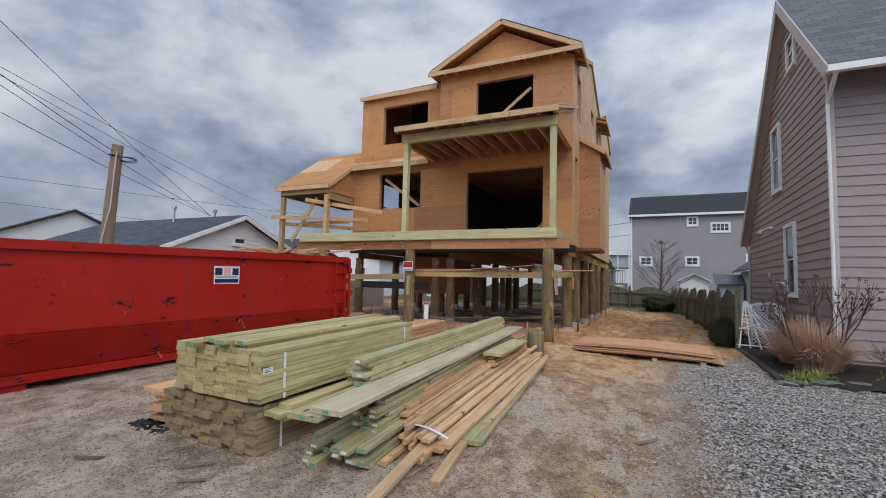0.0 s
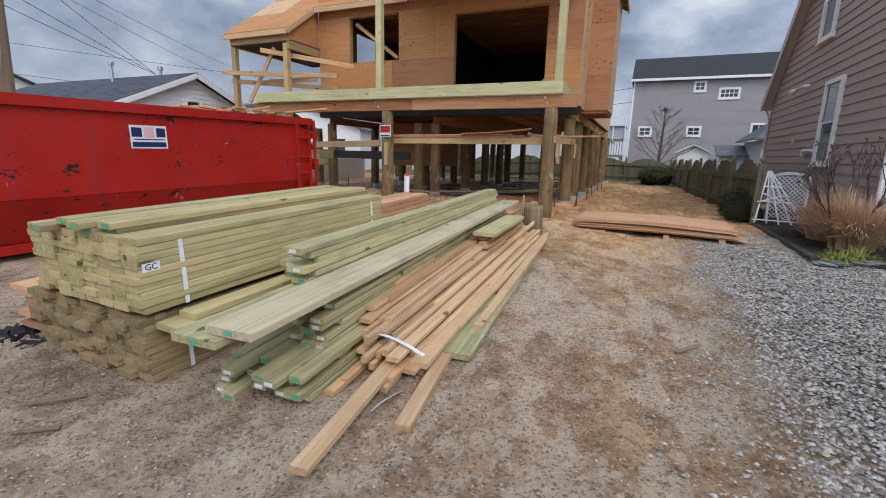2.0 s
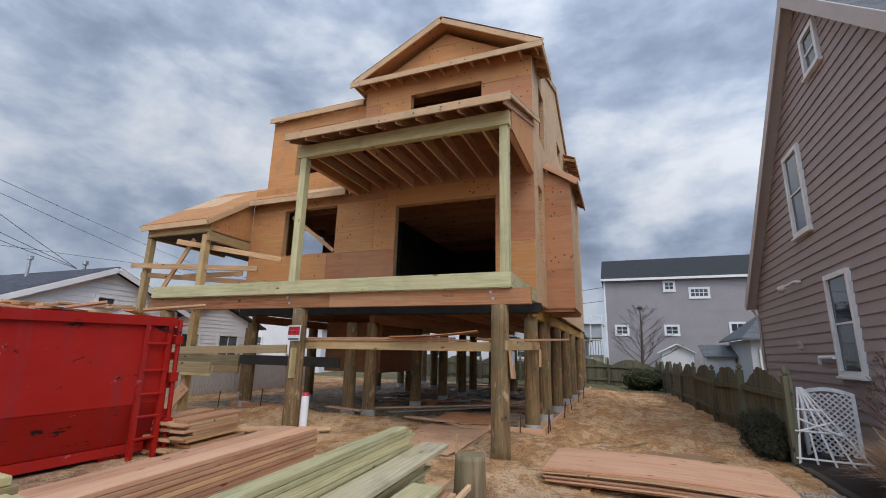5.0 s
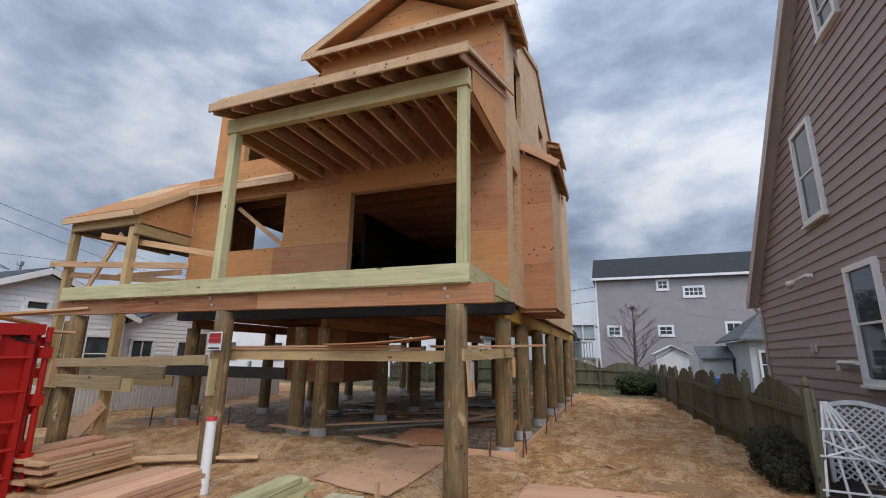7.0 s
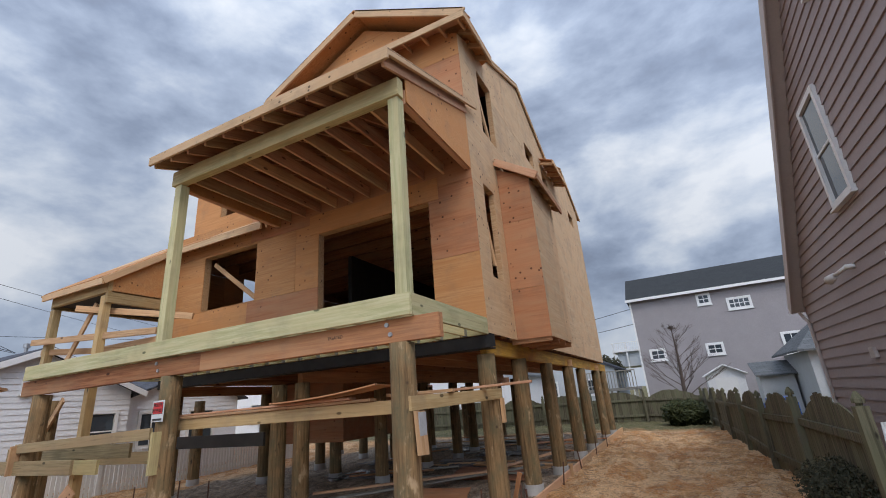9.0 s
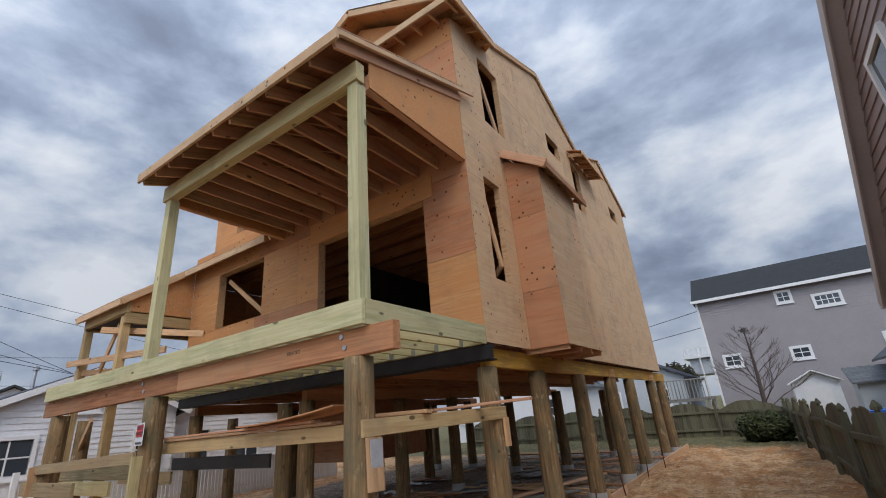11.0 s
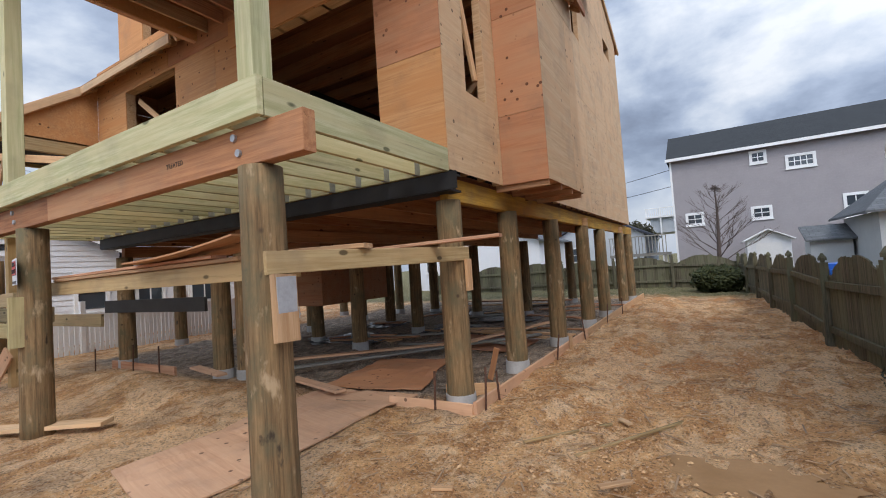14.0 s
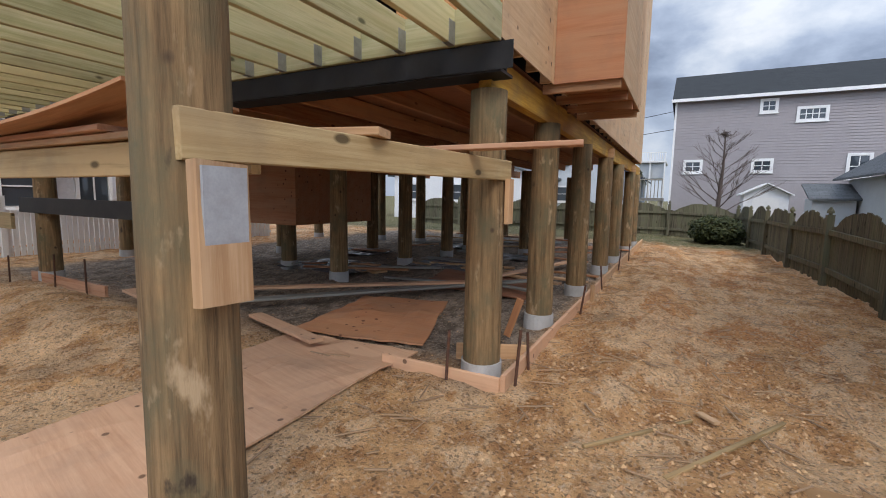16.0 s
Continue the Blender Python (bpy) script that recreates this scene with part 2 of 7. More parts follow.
M_WICKER = plain("white_wicker", (0.80, 0.80, 0.79), (0.68, 0.68, 0.66), 9.0, 0.55)
M_BLACK = plain("black_steel", (0.018, 0.018, 0.02), (0.03, 0.03, 0.03), 5.0, 0.55, 0.3)
M_DARK = plain("dark_gap", (0.03, 0.028, 0.026), (0.045, 0.04, 0.036), 5.0, 0.9)
M_GALV = plain("galvanised_steel", (0.45, 0.46, 0.47), (0.35, 0.36, 0.37), 18.0, 0.45, 0.8)
M_RUST = plain("rusted_steel", (0.13, 0.06, 0.035), (0.07, 0.04, 0.03), 22.0, 0.9)
M_CONC = plain("pale_concrete", (0.46, 0.45, 0.43), (0.36, 0.35, 0.33), 6.0, 0.9)
M_SLATE = plain("edging_slate", (0.17, 0.19, 0.17), (0.11, 0.12, 0.11), 8.0, 0.85, vary=0.25)
M_STONE = plain("pebble", (0.42, 0.41, 0.39), (0.26, 0.25, 0.24), 30.0, 0.85)
M_PAPER = plain("white_paper_label", (0.75, 0.77, 0.76), (0.66, 0.69, 0.68), 12.0, 0.6)
M_TAGGREEN = plain("green_end_tag", (0.10, 0.36, 0.22), (0.14, 0.42, 0.28), 12.0, 0.6)
M_STRAP = plain("white_plastic_strap", (0.80, 0.81, 0.83), (0.72, 0.73, 0.75), 12.0, 0.4)
M_NAVY = plain("navy_lettering", (0.012, 0.02, 0.09), (0.015, 0.025, 0.10), 12.0, 0.5)
M_SIGNRED = plain("sign_red", (0.62, 0.03, 0.03), (0.56, 0.025, 0.03), 6.0, 0.4)
M_SIGNBLACK = plain("sign_black", (0.015, 0.015, 0.015), (0.02, 0.02, 0.02), 6.0, 0.4)
M_PINK = plain("faded_pink_logo", (0.72, 0.42, 0.42), (0.66, 0.38, 0.38), 6.0, 0.6)
M_PVC = plain("white_pvc", (0.82, 0.82, 0.80), (0.76, 0.76, 0.74), 5.0, 0.35)
M_REDCAP = plain("red_cap", (0.62, 0.04, 0.05), (0.55, 0.035, 0.04), 5.0, 0.4)
M_CABLE = plain("black_cable", (0.012, 0.012, 0.013), (0.018, 0.018, 0.02), 5.0, 0.6)
M_POLE = wood("utility_pole_wood", (0.24, 0.17, 0.11), (0.14, 0.09, 0.06), (0.20, 0.15, 0.10), knots=False, dirt=0.5, along=2)
M_BARK = plain("grey_bark", (0.13, 0.10, 0.085), (0.08, 0.062, 0.055), 25.0, 0.95, bumps=0.4)
M_SHRUBWOOD = plain("reddish_twigs", (0.105, 0.06, 0.05), (0.07, 0.045, 0.04), 25.0, 0.9, bumps=0.4)
M_MULCH = plain("dark_mulch", (0.045, 0.032, 0.024), (0.025, 0.018, 0.014), 30.0, 0.97, bumps=0.9)
M_TARP = plain("blue_tarp", (0.02, 0.10, 0.42), (0.03, 0.14, 0.50), 6.0, 0.4)
M_GREYPAINT = plain("grey_paint", (0.42, 0.43, 0.44), (0.30, 0.30, 0.30), 9.0, 0.7)
# near black: room and ceiling shade as colour, also the black landing joist
M_SHADEBLACK = plain("shade_black", (0.035, 0.032, 0.03), (0.05, 0.045, 0.04), 3.0, 0.9)
M_WATER = plain("muddy_water", (0.25, 0.14, 0.058), (0.33, 0.195, 0.09), 2.0, 0.45, bumps=0.0, spec=0.1)
M_SHEET = plain("crumpled_plastic", (0.10, 0.10, 0.10), (0.20, 0.20, 0.20), 5.0, 0.25, bumps=0.3, spec=0.6)
M_SHED = plain("pale_blue_grey_siding", (0.50, 0.53, 0.55), (0.45, 0.48, 0.50), 2.0, 0.6, vary=0.03)
M_TOWER = plain("white_tower_paint", (0.66, 0.68, 0.70), (0.58, 0.60, 0.62), 0.3, 0.6)


def foliage(name, a, bcol, rough=0.7):
    m, N, L, b = mat(name, rough)
    g = N.new("ShaderNodeNewGeometry")
    c = mixc(N, L, g.outputs["Random Per Island"], a, bcol)
    L.new(c, b.inputs["Base Color"])
    return m


M_HEDGE = foliage("dark_evergreen", (0.020, 0.023, 0.012), (0.055, 0.05, 0.024))
M_BUSH = foliage("juniper_green", (0.022, 0.032, 0.010), (0.065, 0.072, 0.022))
M_DRYGRASS = foliage("dry_plume_grass", (0.40, 0.24, 0.14), (0.58, 0.40, 0.26), 0.9)
M_LILY = foliage("yellow_green_blades", (0.30, 0.30, 0.07), (0.17, 0.22, 0.05))
M_LAWN = foliage("thin_lawn", (0.10, 0.13, 0.035), (0.20, 0.18, 0.07))
M_STRAW = foliage("straw_and_splinters", (0.42, 0.27, 0.15), (0.30, 0.20, 0.12))
M_CLOD = foliage("soil_clods", (0.38, 0.205, 0.095), (0.62, 0.40, 0.21), 0.95)
M_GRIT = foliage("sand_grit", (0.09, 0.072, 0.055), (0.55, 0.45, 0.35), 0.95)
M_GRAVELBITS = foliage("grey_gravel_bits", (0.12, 0.108, 0.096), (0.47, 0.435, 0.39), 0.85)


def glass_mat():
    m, N, L, b = mat("window_glass", 0.03, 0.0, 0.6)
    b.inputs["Base Color"].default_value = (0.045, 0.055, 0.065, 1)
    return m


M_GLASS = glass_mat()


def shingles(name, a, bcol):
    m, N, L, b = mat(name, 0.95)
    co = N.new("ShaderNodeTexCoord").outputs["Object"]
    n1 = tex(N, L, co, 60.0, 3.0)
    br = N.new("ShaderNodeTexBrick")
    br.inputs["Scale"].default_value = 1.0
    br.inputs["Brick Width"].default_value, br.inputs["Row Height"].default_value = 0.33, 0.14
    br.inputs["Mortar Size"].default_value = 0.006
    br.inputs["Color1"].default_value, br.inputs["Color2"].default_value = (*a, 1), (*bcol, 1)
    br.inputs["Mortar"].default_value = (*[0.5 * k for k in a], 1)
    L.new(co, br.inputs["Vector"])
    c = mixc(N, L, ramp2(N, L, n1, 0.3, 0.7), br.outputs[0], mixc(N, L, 0.35, br.outputs[0], (0.09, 0.09, 0.095)))
    L.new(c, b.inputs["Base Color"])
    bump(N, L, b, n1, 0.4, 0.005)
    return m


M_SHINGLE_DARK = shingles("dark_green_grey_shingle", (0.018, 0.022, 0.023), (0.027, 0.031, 0.032))
M_SHINGLE_BLUE = shingles("blue_grey_shingle", (0.04, 0.045, 0.06), (0.085, 0.09, 0.11))
M_SHINGLE_GREY = shingles("grey_shingle", (0.10, 0.11, 0.115), (0.15, 0.16, 0.165))


def red_paint():
    m, N, L, b = mat("red_dumpster_paint", 0.5, 0.0, 0.2)
    co = N.new("ShaderNodeTexCoord").outputs["Object"]
    n1 = tex(N, L, co, 0.9, 5.0)
    c = mixc(N, L, ramp2(N, L, n1, 0.3, 0.75), (0.31, 0.009, 0.006), (0.41, 0.02, 0.012))
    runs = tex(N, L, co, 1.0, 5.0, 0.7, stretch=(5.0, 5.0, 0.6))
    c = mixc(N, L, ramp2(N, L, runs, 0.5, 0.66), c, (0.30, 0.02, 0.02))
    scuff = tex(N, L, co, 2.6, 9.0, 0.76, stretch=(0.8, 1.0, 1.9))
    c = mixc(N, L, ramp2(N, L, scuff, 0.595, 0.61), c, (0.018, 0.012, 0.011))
    pale = tex(N, L, co, 3.1, 8.0, 0.75, stretch=(1.0, 1.0, 0.8), shift=None)
    c = mixc(N, L, ramp2(N, L, pale, 0.63, 0.66), c, (0.55, 0.22, 0.20))
    L.new(c, b.inputs["Base Color"])
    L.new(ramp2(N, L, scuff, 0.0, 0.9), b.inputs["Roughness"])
    bump(N, L, b, n1, 0.3, 0.05)
    return m


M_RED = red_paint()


def ground_mat():
    """Sandy soil, trodden clay, crushed gravel, thin lawn and the damp fill under the house, laid out on the plan."""
    m, N, L, b = mat("site_ground", 0.95, 0.0, 0.2)
    g = N.new("ShaderNodeNewGeometry").outputs["Position"]
    sep = N.new("ShaderNodeSeparateXYZ")
    L.new(g, sep.inputs[0])
    X, Y = sep.outputs[0], sep.outputs[1]

    def op(kind, a, c):
        n = N.new("ShaderNodeMath")
        n.operation = kind
        for s, v in zip(n.inputs, (a, c)):
            if isinstance(v, (int, float)):
                s.default_value = v
            else:
                L.new(v, s)
        return n.outputs[0]

    def cells(scale):
        n = N.new("ShaderNodeTexVoronoi")
        n.inputs["Scale"].default_value = scale
        L.new(g, n.inputs["Vector"])
        bw = N.new("ShaderNodeSeparateColor")
        L.new(n.outputs["Color"], bw.inputs[0])
        return n.outputs["Distance"], bw.outputs[0]

    wob = tex(N, L, g, 0.8, 5.0, 0.6)
    wob2 = tex(N, L, g, 3.5, 6.0, 0.65)
    fine = tex(N, L, g, 42.0, 6.0, 0.75)
    peb, peb_tone = cells(38.0)
    grit, grit_tone = cells(70.0)
    grey = mixc(N, L, ramp2(N, L, wob2, 0.38, 0.62), (0.36, 0.26, 0.18), (0.62, 0.47, 0.33))
    clay = mixc(N, L, ramp2(N, L, wob2, 0.38, 0.62), (0.34, 0.195, 0.10), (0.64, 0.42, 0.24))
    rust = mixc(N, L, ramp2(N, L, wob2, 0.38, 0.64), (0.46, 0.225, 0.085), (0.80, 0.475, 0.22))
    # pale grey sand by the lumber, browner clay in the trodden lane, rusty soil along the house
    lane = ramp2(N, L, op("ADD", op("ADD", X, op("MULTIPLY", Y, 0.10)), op("MULTIPLY", wob, 2.0)), -0.9, 0.9)
    c = mixc(N, L, lane, grey, clay)
    far = ramp2(N, L, op("ADD", Y, op("MULTIPLY", wob, 4.0)), 7.6, 11.4)
    c = mixc(N, L, far, c, rust)
    red = tex(N, L, g, 0.55, 6.0, 0.62, stretch=(1.0, 0.45, 1.0))
    c = mixc(N, L, op("MULTIPLY", ramp2(N, L, red, 0.46, 0.56), ramp2(N, L, Y, 12.5, 15.0)), c, mixc(N, L, 0.7, c, (0.55, 0.23, 0.07)))
    # crusts of dried silt, drawn out along the wheel tracks
    pale = tex(N, L, g, 2.3, 9.0, 0.68, stretch=(1.0, 0.55, 1.0))
    c = mixc(N, L, ramp2(N, L, pale, 0.495, 0.53), c, mixc(N, L, 0.55, c, mixc(N, L, far, (0.78, 0.64, 0.48), (0.90, 0.63, 0.37))))
    crust = tex(N, L, g, 7.0, 9.0, 0.72, stretch=(1.0, 0.6, 1.0))
    c = mixc(N, L, ramp2(N, L, crust, 0.55, 0.60), c, mixc(N, L, 0.4, c, mixc(N, L, far, (0.78, 0.65, 0.50), (0.90, 0.64, 0.39))))
    damp = tex(N, L, g, 0.65, 6.0, 0.6)
    c = mixc(N, L, ramp2(N, L, damp, 0.56, 0.66), c, mixc(N, L, 0.45, c, (0.10, 0.065, 0.04)))
    # damp grey fill inside the pile field
    fx = op("MULTIPLY", ramp2(N, L, X, -11.2, -10.6), ramp2(N, L, op("ADD", X, op("MULTIPLY", wob2, 0.3)), -1.75, -2.05))
    fy = op("MULTIPLY", ramp2(N, L, op("ADD", Y, op("MULTIPLY", wob2, 0.9)), 12.6, 13.4), ramp2(N, L, Y, 25.0, 24.3))
    fill = mixc(N, L, ramp2(N, L, crust, 0.42, 0.6), (0.17, 0.13, 0.095), (0.38, 0.305, 0.235))
    c = mixc(N, L, op("MULTIPLY", fx, fy), c, fill)
    # gravel drive
    gx = ramp2(N, L, op("SUBTRACT", op("ADD", X, op("MULTIPLY", wob2, 1.3)), op("MULTIPLY", wob, 0.9)), 0.05, 0.95)
    gy = ramp2(N, L, op("ADD", Y, op("MULTIPLY", wob, 2.0)), 11.4, 9.8)
    grav = mixc(N, L, peb_tone, (0.14, 0.125, 0.11), (0.52, 0.485, 0.44))
    grav = mixc(N, L, ramp2(N, L, peb, 0.42, 0.62), grav, (0.06, 0.052, 0.045))
    c = mixc(N, L, op("MULTIPLY", gx, gy), c, grav)
    # thin lawn at the back and in the plots around
    lawn = mixc(N, L, ramp2(N, L, wob2, 0.35, 0.65), (0.10, 0.105, 0.04), (0.19, 0.16, 0.075))
    c = mixc(N, L, ramp2(N, L, op("ADD", Y, op("MULTIPLY", wob2, 2.0)), 25.6, 27.0), c, lawn)
    # crevices, grit and fine grain
    speck = tex(N, L, g, 9.0, 9.0, 0.78)
    c = mixc(N, L, ramp2(N, L, speck, 0.46, 0.39), c, mixc(N, L, 0.38, c, (0.07, 0.038, 0.02)))
    c = mixc(N, L, ramp2(N, L, grit_tone, 0.86, 0.88), c, mixc(N, L, 0.5, c, (0.06, 0.045, 0.035)))
    c = mixc(N, L, ramp2(N, L, grit_tone, 0.12, 0.10), c, mixc(N, L, 0.35, c, (0.75, 0.60, 0.44)))
    c = mixc(N, L, ramp2(N, L, fine, 0.30, 0.58), mixc(N, L, 0.32, c, (0.045, 0.03, 0.02)), c)
    L.new(c, b.inputs["Base Color"])
    mid = tex(N, L, g, 11.0, 8.0, 0.72)
    h = op("ADD", op("MULTIPLY", fine, 0.45), op("ADD", op("MULTIPLY", wob2, 0.3), op("MULTIPLY", mid, 0.9)))
    bump(N, L, b, h, 1.0, 0.06)
    return m


M_GROUND = ground_mat()


# ---------- builders ----------
WORLD = {}


def place(ob, m, parent=None):
    if parent:
        ob.parent = parent
        ob.matrix_basis = WORLD[parent].inverted() @ m
    else:
        ob.matrix_basis = m
    WORLD[ob] = m
    return ob


def thing(name, x, y, z, label, category, group="", kind="", rz=0.0):
    ob = new(name)
    ob.empty_display_size = 0.1
    place(ob, pose(x, y, z, 0, 0, rz))
    return tagged(ob, label, category, group, kind)


def mesh_of(name, bm, material):
    me = bpy.data.meshes.new(name)
    bm.to_mesh(me)
    bm.free()
    for m in material if isinstance(material, (list, tuple)) else (material,):
        me.materials.append(m)
    return me


def part(name, bm, material, parent, label="", smooth=False, at=None):
    """Links bm, drawn in world space, as one mesh under parent. at: the piece's own pose; bm is then drawn in that space."""
    m = at if at is not None else (WORLD[parent] if parent else Matrix.Identity(4))
    if at is None and parent:
        bm.transform(m.inverted())
    me = mesh_of(name, bm, material)
    if smooth:
        for p in me.polygons:
            p.use_smooth = True
    ob = place(new(name, me), m, parent)
    return tagged(ob, label) if label else ob


def solo(name, bm, material, label, category, group="", kind="", smooth=False, at=None):
    """A thing that is one mesh."""
    ob = part(name, bm, material, None, smooth=smooth, at=at)
    return tagged(ob, label, category, group, kind)


def box(bm, x0, x1, y0, y1, z0, z1):
    v = [bm.verts.new((x, y, z)) for x in (x0, x1) for y in (y0, y1) for z in (z0, z1)]
    for f in ((0, 1, 3, 2), (4, 6, 7, 5), (0, 4, 5, 1), (2, 3, 7, 6), (0, 2, 6, 4), (1, 5, 7, 3)):
        bm.faces.new([v[i] for i in f])
    return v


def prism(bm, poly, off):
    """A closed solid from a polygon (3D points) pushed along off."""
    a = [bm.verts.new(p) for p in poly]
    c = [bm.verts.new(Vector(p) + Vector(off)) for p in poly]
    n = len(a)
    bm.faces.new(a)
    bm.faces.new(c[::-1])
    for i in range(n):
        bm.faces.new((a[i], c[i], c[(i + 1) % n], a[(i + 1) % n]))
    return bm


def rod(bm, p, q, r0, r1=None, seg=8, cap=True):
    p, q = Vector(p), Vector(q)
    r1 = r0 if r1 is None else r1
    d = (q - p).normalized()
    u = d.orthogonal().normalized()
    w = d.cross(u)
    rings = []
    for c, r in ((p, r0), (q, r1)):
        rings.append([bm.verts.new(c + r * (math.cos(k * math.tau / seg) * u + math.sin(k * math.tau / seg) * w)) for k in range(seg)])
    for k in range(seg):
        bm.faces.new((rings[0][k], rings[0][(k + 1) % seg], rings[1][(k + 1) % seg], rings[1][k]))
    if cap:
        bm.faces.new(rings[0][::-1])
        bm.faces.new(rings[1])
    return bm


BOARDS = {}


def board_mesh(length, w, h, material, ch=0.004):
    """A sawn board along x with eased edges, centred; shared by all of its size."""
    key = (round(length, 3), round(w, 4), round(h, 4), material.name)
    if key not in BOARDS:
        bm = bmesh.new()
        a, c = w / 2, h / 2
        ch = min(ch, a / 3, c / 3)
        prof = [(-a + ch, -c), (a - ch, -c), (a, -c + ch), (a, c - ch), (a - ch, c), (-a + ch, c), (-a, c - ch), (-a, -c + ch)]
        prism(bm, [(-length / 2, y, z) for y, z in prof], (length, 0, 0))
        bmesh.ops.recalc_face_normals(bm, faces=bm.faces)
        BOARDS[key] = mesh_of("board", bm, material)
    return BOARDS[key]


def axes(p, q, up=(0, 0, 1)):
    """A pose at the middle of p-q with x along it and z as near to up as can be."""
    p, q = Vector(p), Vector(q)
    x = (q - p).normalized()
    up = Vector(up)
    if abs(x.dot(up)) > 0.98:
        up = Vector((0, 1, 0))
    y = up.cross(x).normalized()
    z = x.cross(y)
    m = Matrix((x, y, z)).transposed().to_4x4()
    m.translation = (p + q) / 2
    return m


def board(name, p, q, w, h, material, parent=None, up=(0, 0, 1), label=""):
    """A board from p to q (its axis), w wide and h high."""
    ln = (Vector(q) - Vector(p)).length
    ob = place(new(name, board_mesh(round(ln, 2), w, h, material)), axes(p, q, up), parent)
    return tagged(ob, label) if label else ob


def clip_poly(poly, a, b, keep):
    """The part of a 2D polygon on the side of the line a-b where keep() >= 0."""
    out = []
    n = len(poly)
    for i in range(n):
        p, q = poly[i], poly[(i + 1) % n]
        dp, dq = keep(p), keep(q)
        if dp >= 0:
            out.append(p)
        if dp * dq < 0:
            t = dp / (dp - dq)
            out.append((p[0] + t * (q[0] - p[0]), p[1] + t * (q[1] - p[1])))
    return out


def clip_convex(poly, region):
    n = len(region)
    for i in range(n):
        a, b = region[i], region[(i + 1) % n]
        poly = clip_poly(poly, a, b, lambda p: (b[0] - a[0]) * (p[1] - a[1]) - (b[1] - a[1]) * (p[0] - a[0]))
        if len(poly) < 3:
            return []
    return poly


def area2(poly):
    return 0.5 * sum(poly[i][0] * poly[(i + 1) % len(poly)][1] - poly[(i + 1) % len(poly)][0] * poly[i][1] for i in range(len(poly)))


def minus_rects(rect, holes):
    """A rectangle (u0, u1, v0, v1) less the holes, as rectangles."""
    rects = [rect]
    for h0, h1, k0, k1 in holes:
        nxt = []
        for u0, u1, v0, v1 in rects:
            if h0 >= u1 or h1 <= u0 or k0 >= v1 or k1 <= v0:
                nxt.append((u0, u1, v0, v1))
                continue
            if h0 > u0:
                nxt.append((u0, h0, v0, v1))
            if h1 < u1:
                nxt.append((h1, u1, v0, v1))
            a, c = max(u0, h0), min(u1, h1)
            if k0 > v0:
                nxt.append((a, c, v0, k0))
            if k1 < v1:
                nxt.append((a, c, k1, v1))
        rects = nxt
    return [r for r in rects if r[1] - r[0] > 0.004 and r[3] - r[2] > 0.004]


def touching(frags):
    """Sorts flat fragments into groups that share an edge."""
    def box(f):
        return min(p[0] for p in f), max(p[0] for p in f), min(p[1] for p in f), max(p[1] for p in f)

    groups = []
    for f in frags:
        a, joined = box(f), [f]
        for g in list(groups):
            for h in g:
                b = box(h)
                if min(a[1], b[1]) - max(a[0], b[0]) > -0.001 and min(a[3], b[3]) - max(a[2], b[2]) > -0.001:
                    joined += g
                    groups.remove(g)
                    break
        groups.append(joined)
    return groups


def cladding(name, parent, origin, U, V, regions, holes, mats, su, sv, thick=0.012, gap=0.006, lap=0.0, stagger=0.0, grow=1, u0=None, v0=None, flat=False):
    """Sheets, shingles or siding boards over convex regions of a plane, cut round the holes; each is a piece under parent.
    su, sv: a piece's width and height; lap: how far a board's foot stands out; flat: all the pieces in one mesh."""
    U, V, origin = Vector(U).normalized(), Vector(V).normalized(), Vector(origin)
    W = U.cross(V)
    base = Matrix((U, V, W)).transposed().to_4x4()
    umin, umax = min(p[0] for r in regions for p in r), max(p[0] for r in regions for p in r)
    vmin, vmax = min(p[1] for r in regions for p in r), max(p[1] for r in regions for p in r)
    u_at, v_at = umin if u0 is None else u0, vmin if v0 is None else v0
    rng = random.Random(len(name) * 7 + int(100 * abs(umin)))
    row, joined = 0, bmesh.new()
    v = v_at
    while v < vmax - 0.002:
        u = u_at - (stagger * su if row % 2 else 0.0)
        while u < umax - 0.002:
            frags = []
            for r in minus_rects((u + gap / 2, u + su - gap / 2, v + gap / 2, v + sv - gap / 2), holes):
                quad = [(r[0], r[2]), (r[1], r[2]), (r[1], r[3]), (r[0], r[3])]
                for reg in regions:
                    f = clip_convex(quad, reg)
                    if len(f) >= 3 and abs(area2(f)) > 0.002:
                        frags.append(f)
            groups = [[f] for f in frags] if lap and not flat else [frags] if flat and frags else touching(frags)
            for frags in groups:
                cu, cv = u + su / 2, v + sv / 2
                bm = joined if flat else bmesh.new()
                for f in frags:
                    if flat:
                        top = [origin + p[0] * U + p[1] * V + W * (thick + lap * (1 - (p[1] - v) / sv)) for p in f]
                        bot = [origin + p[0] * U + p[1] * V for p in f]
                    else:
                        top = [Vector((p[0] - cu, p[1] - cv, thick + lap * (1 - (p[1] - v) / sv))) for p in f]
                        bot = [Vector((p[0] - cu, p[1] - cv, 0)) for p in f]
                    a = [bm.verts.new(p) for p in top]
                    c = [bm.verts.new(p) for p in bot]
                    n = len(a)
                    bm.faces.new(a)
                    bm.faces.new(c[::-1])
                    for i in range(n):
                        bm.faces.new((a[i], c[i], c[(i + 1) % n], a[(i + 1) % n]))
                if not flat:
                    if len(frags) > 1:
                        bmesh.ops.remove_doubles(bm, verts=bm.verts, dist=0.0005)
                    at = Matrix.Translation(origin + cu * U + cv * V) @ base
                    part(name, bm, rng.choice(mats), parent, at=at)
            u += su
        v += sv
        row += 1
    if flat:
        return tagged(part(name, joined, mats[0], parent), kind="stuff")
    joined.free()


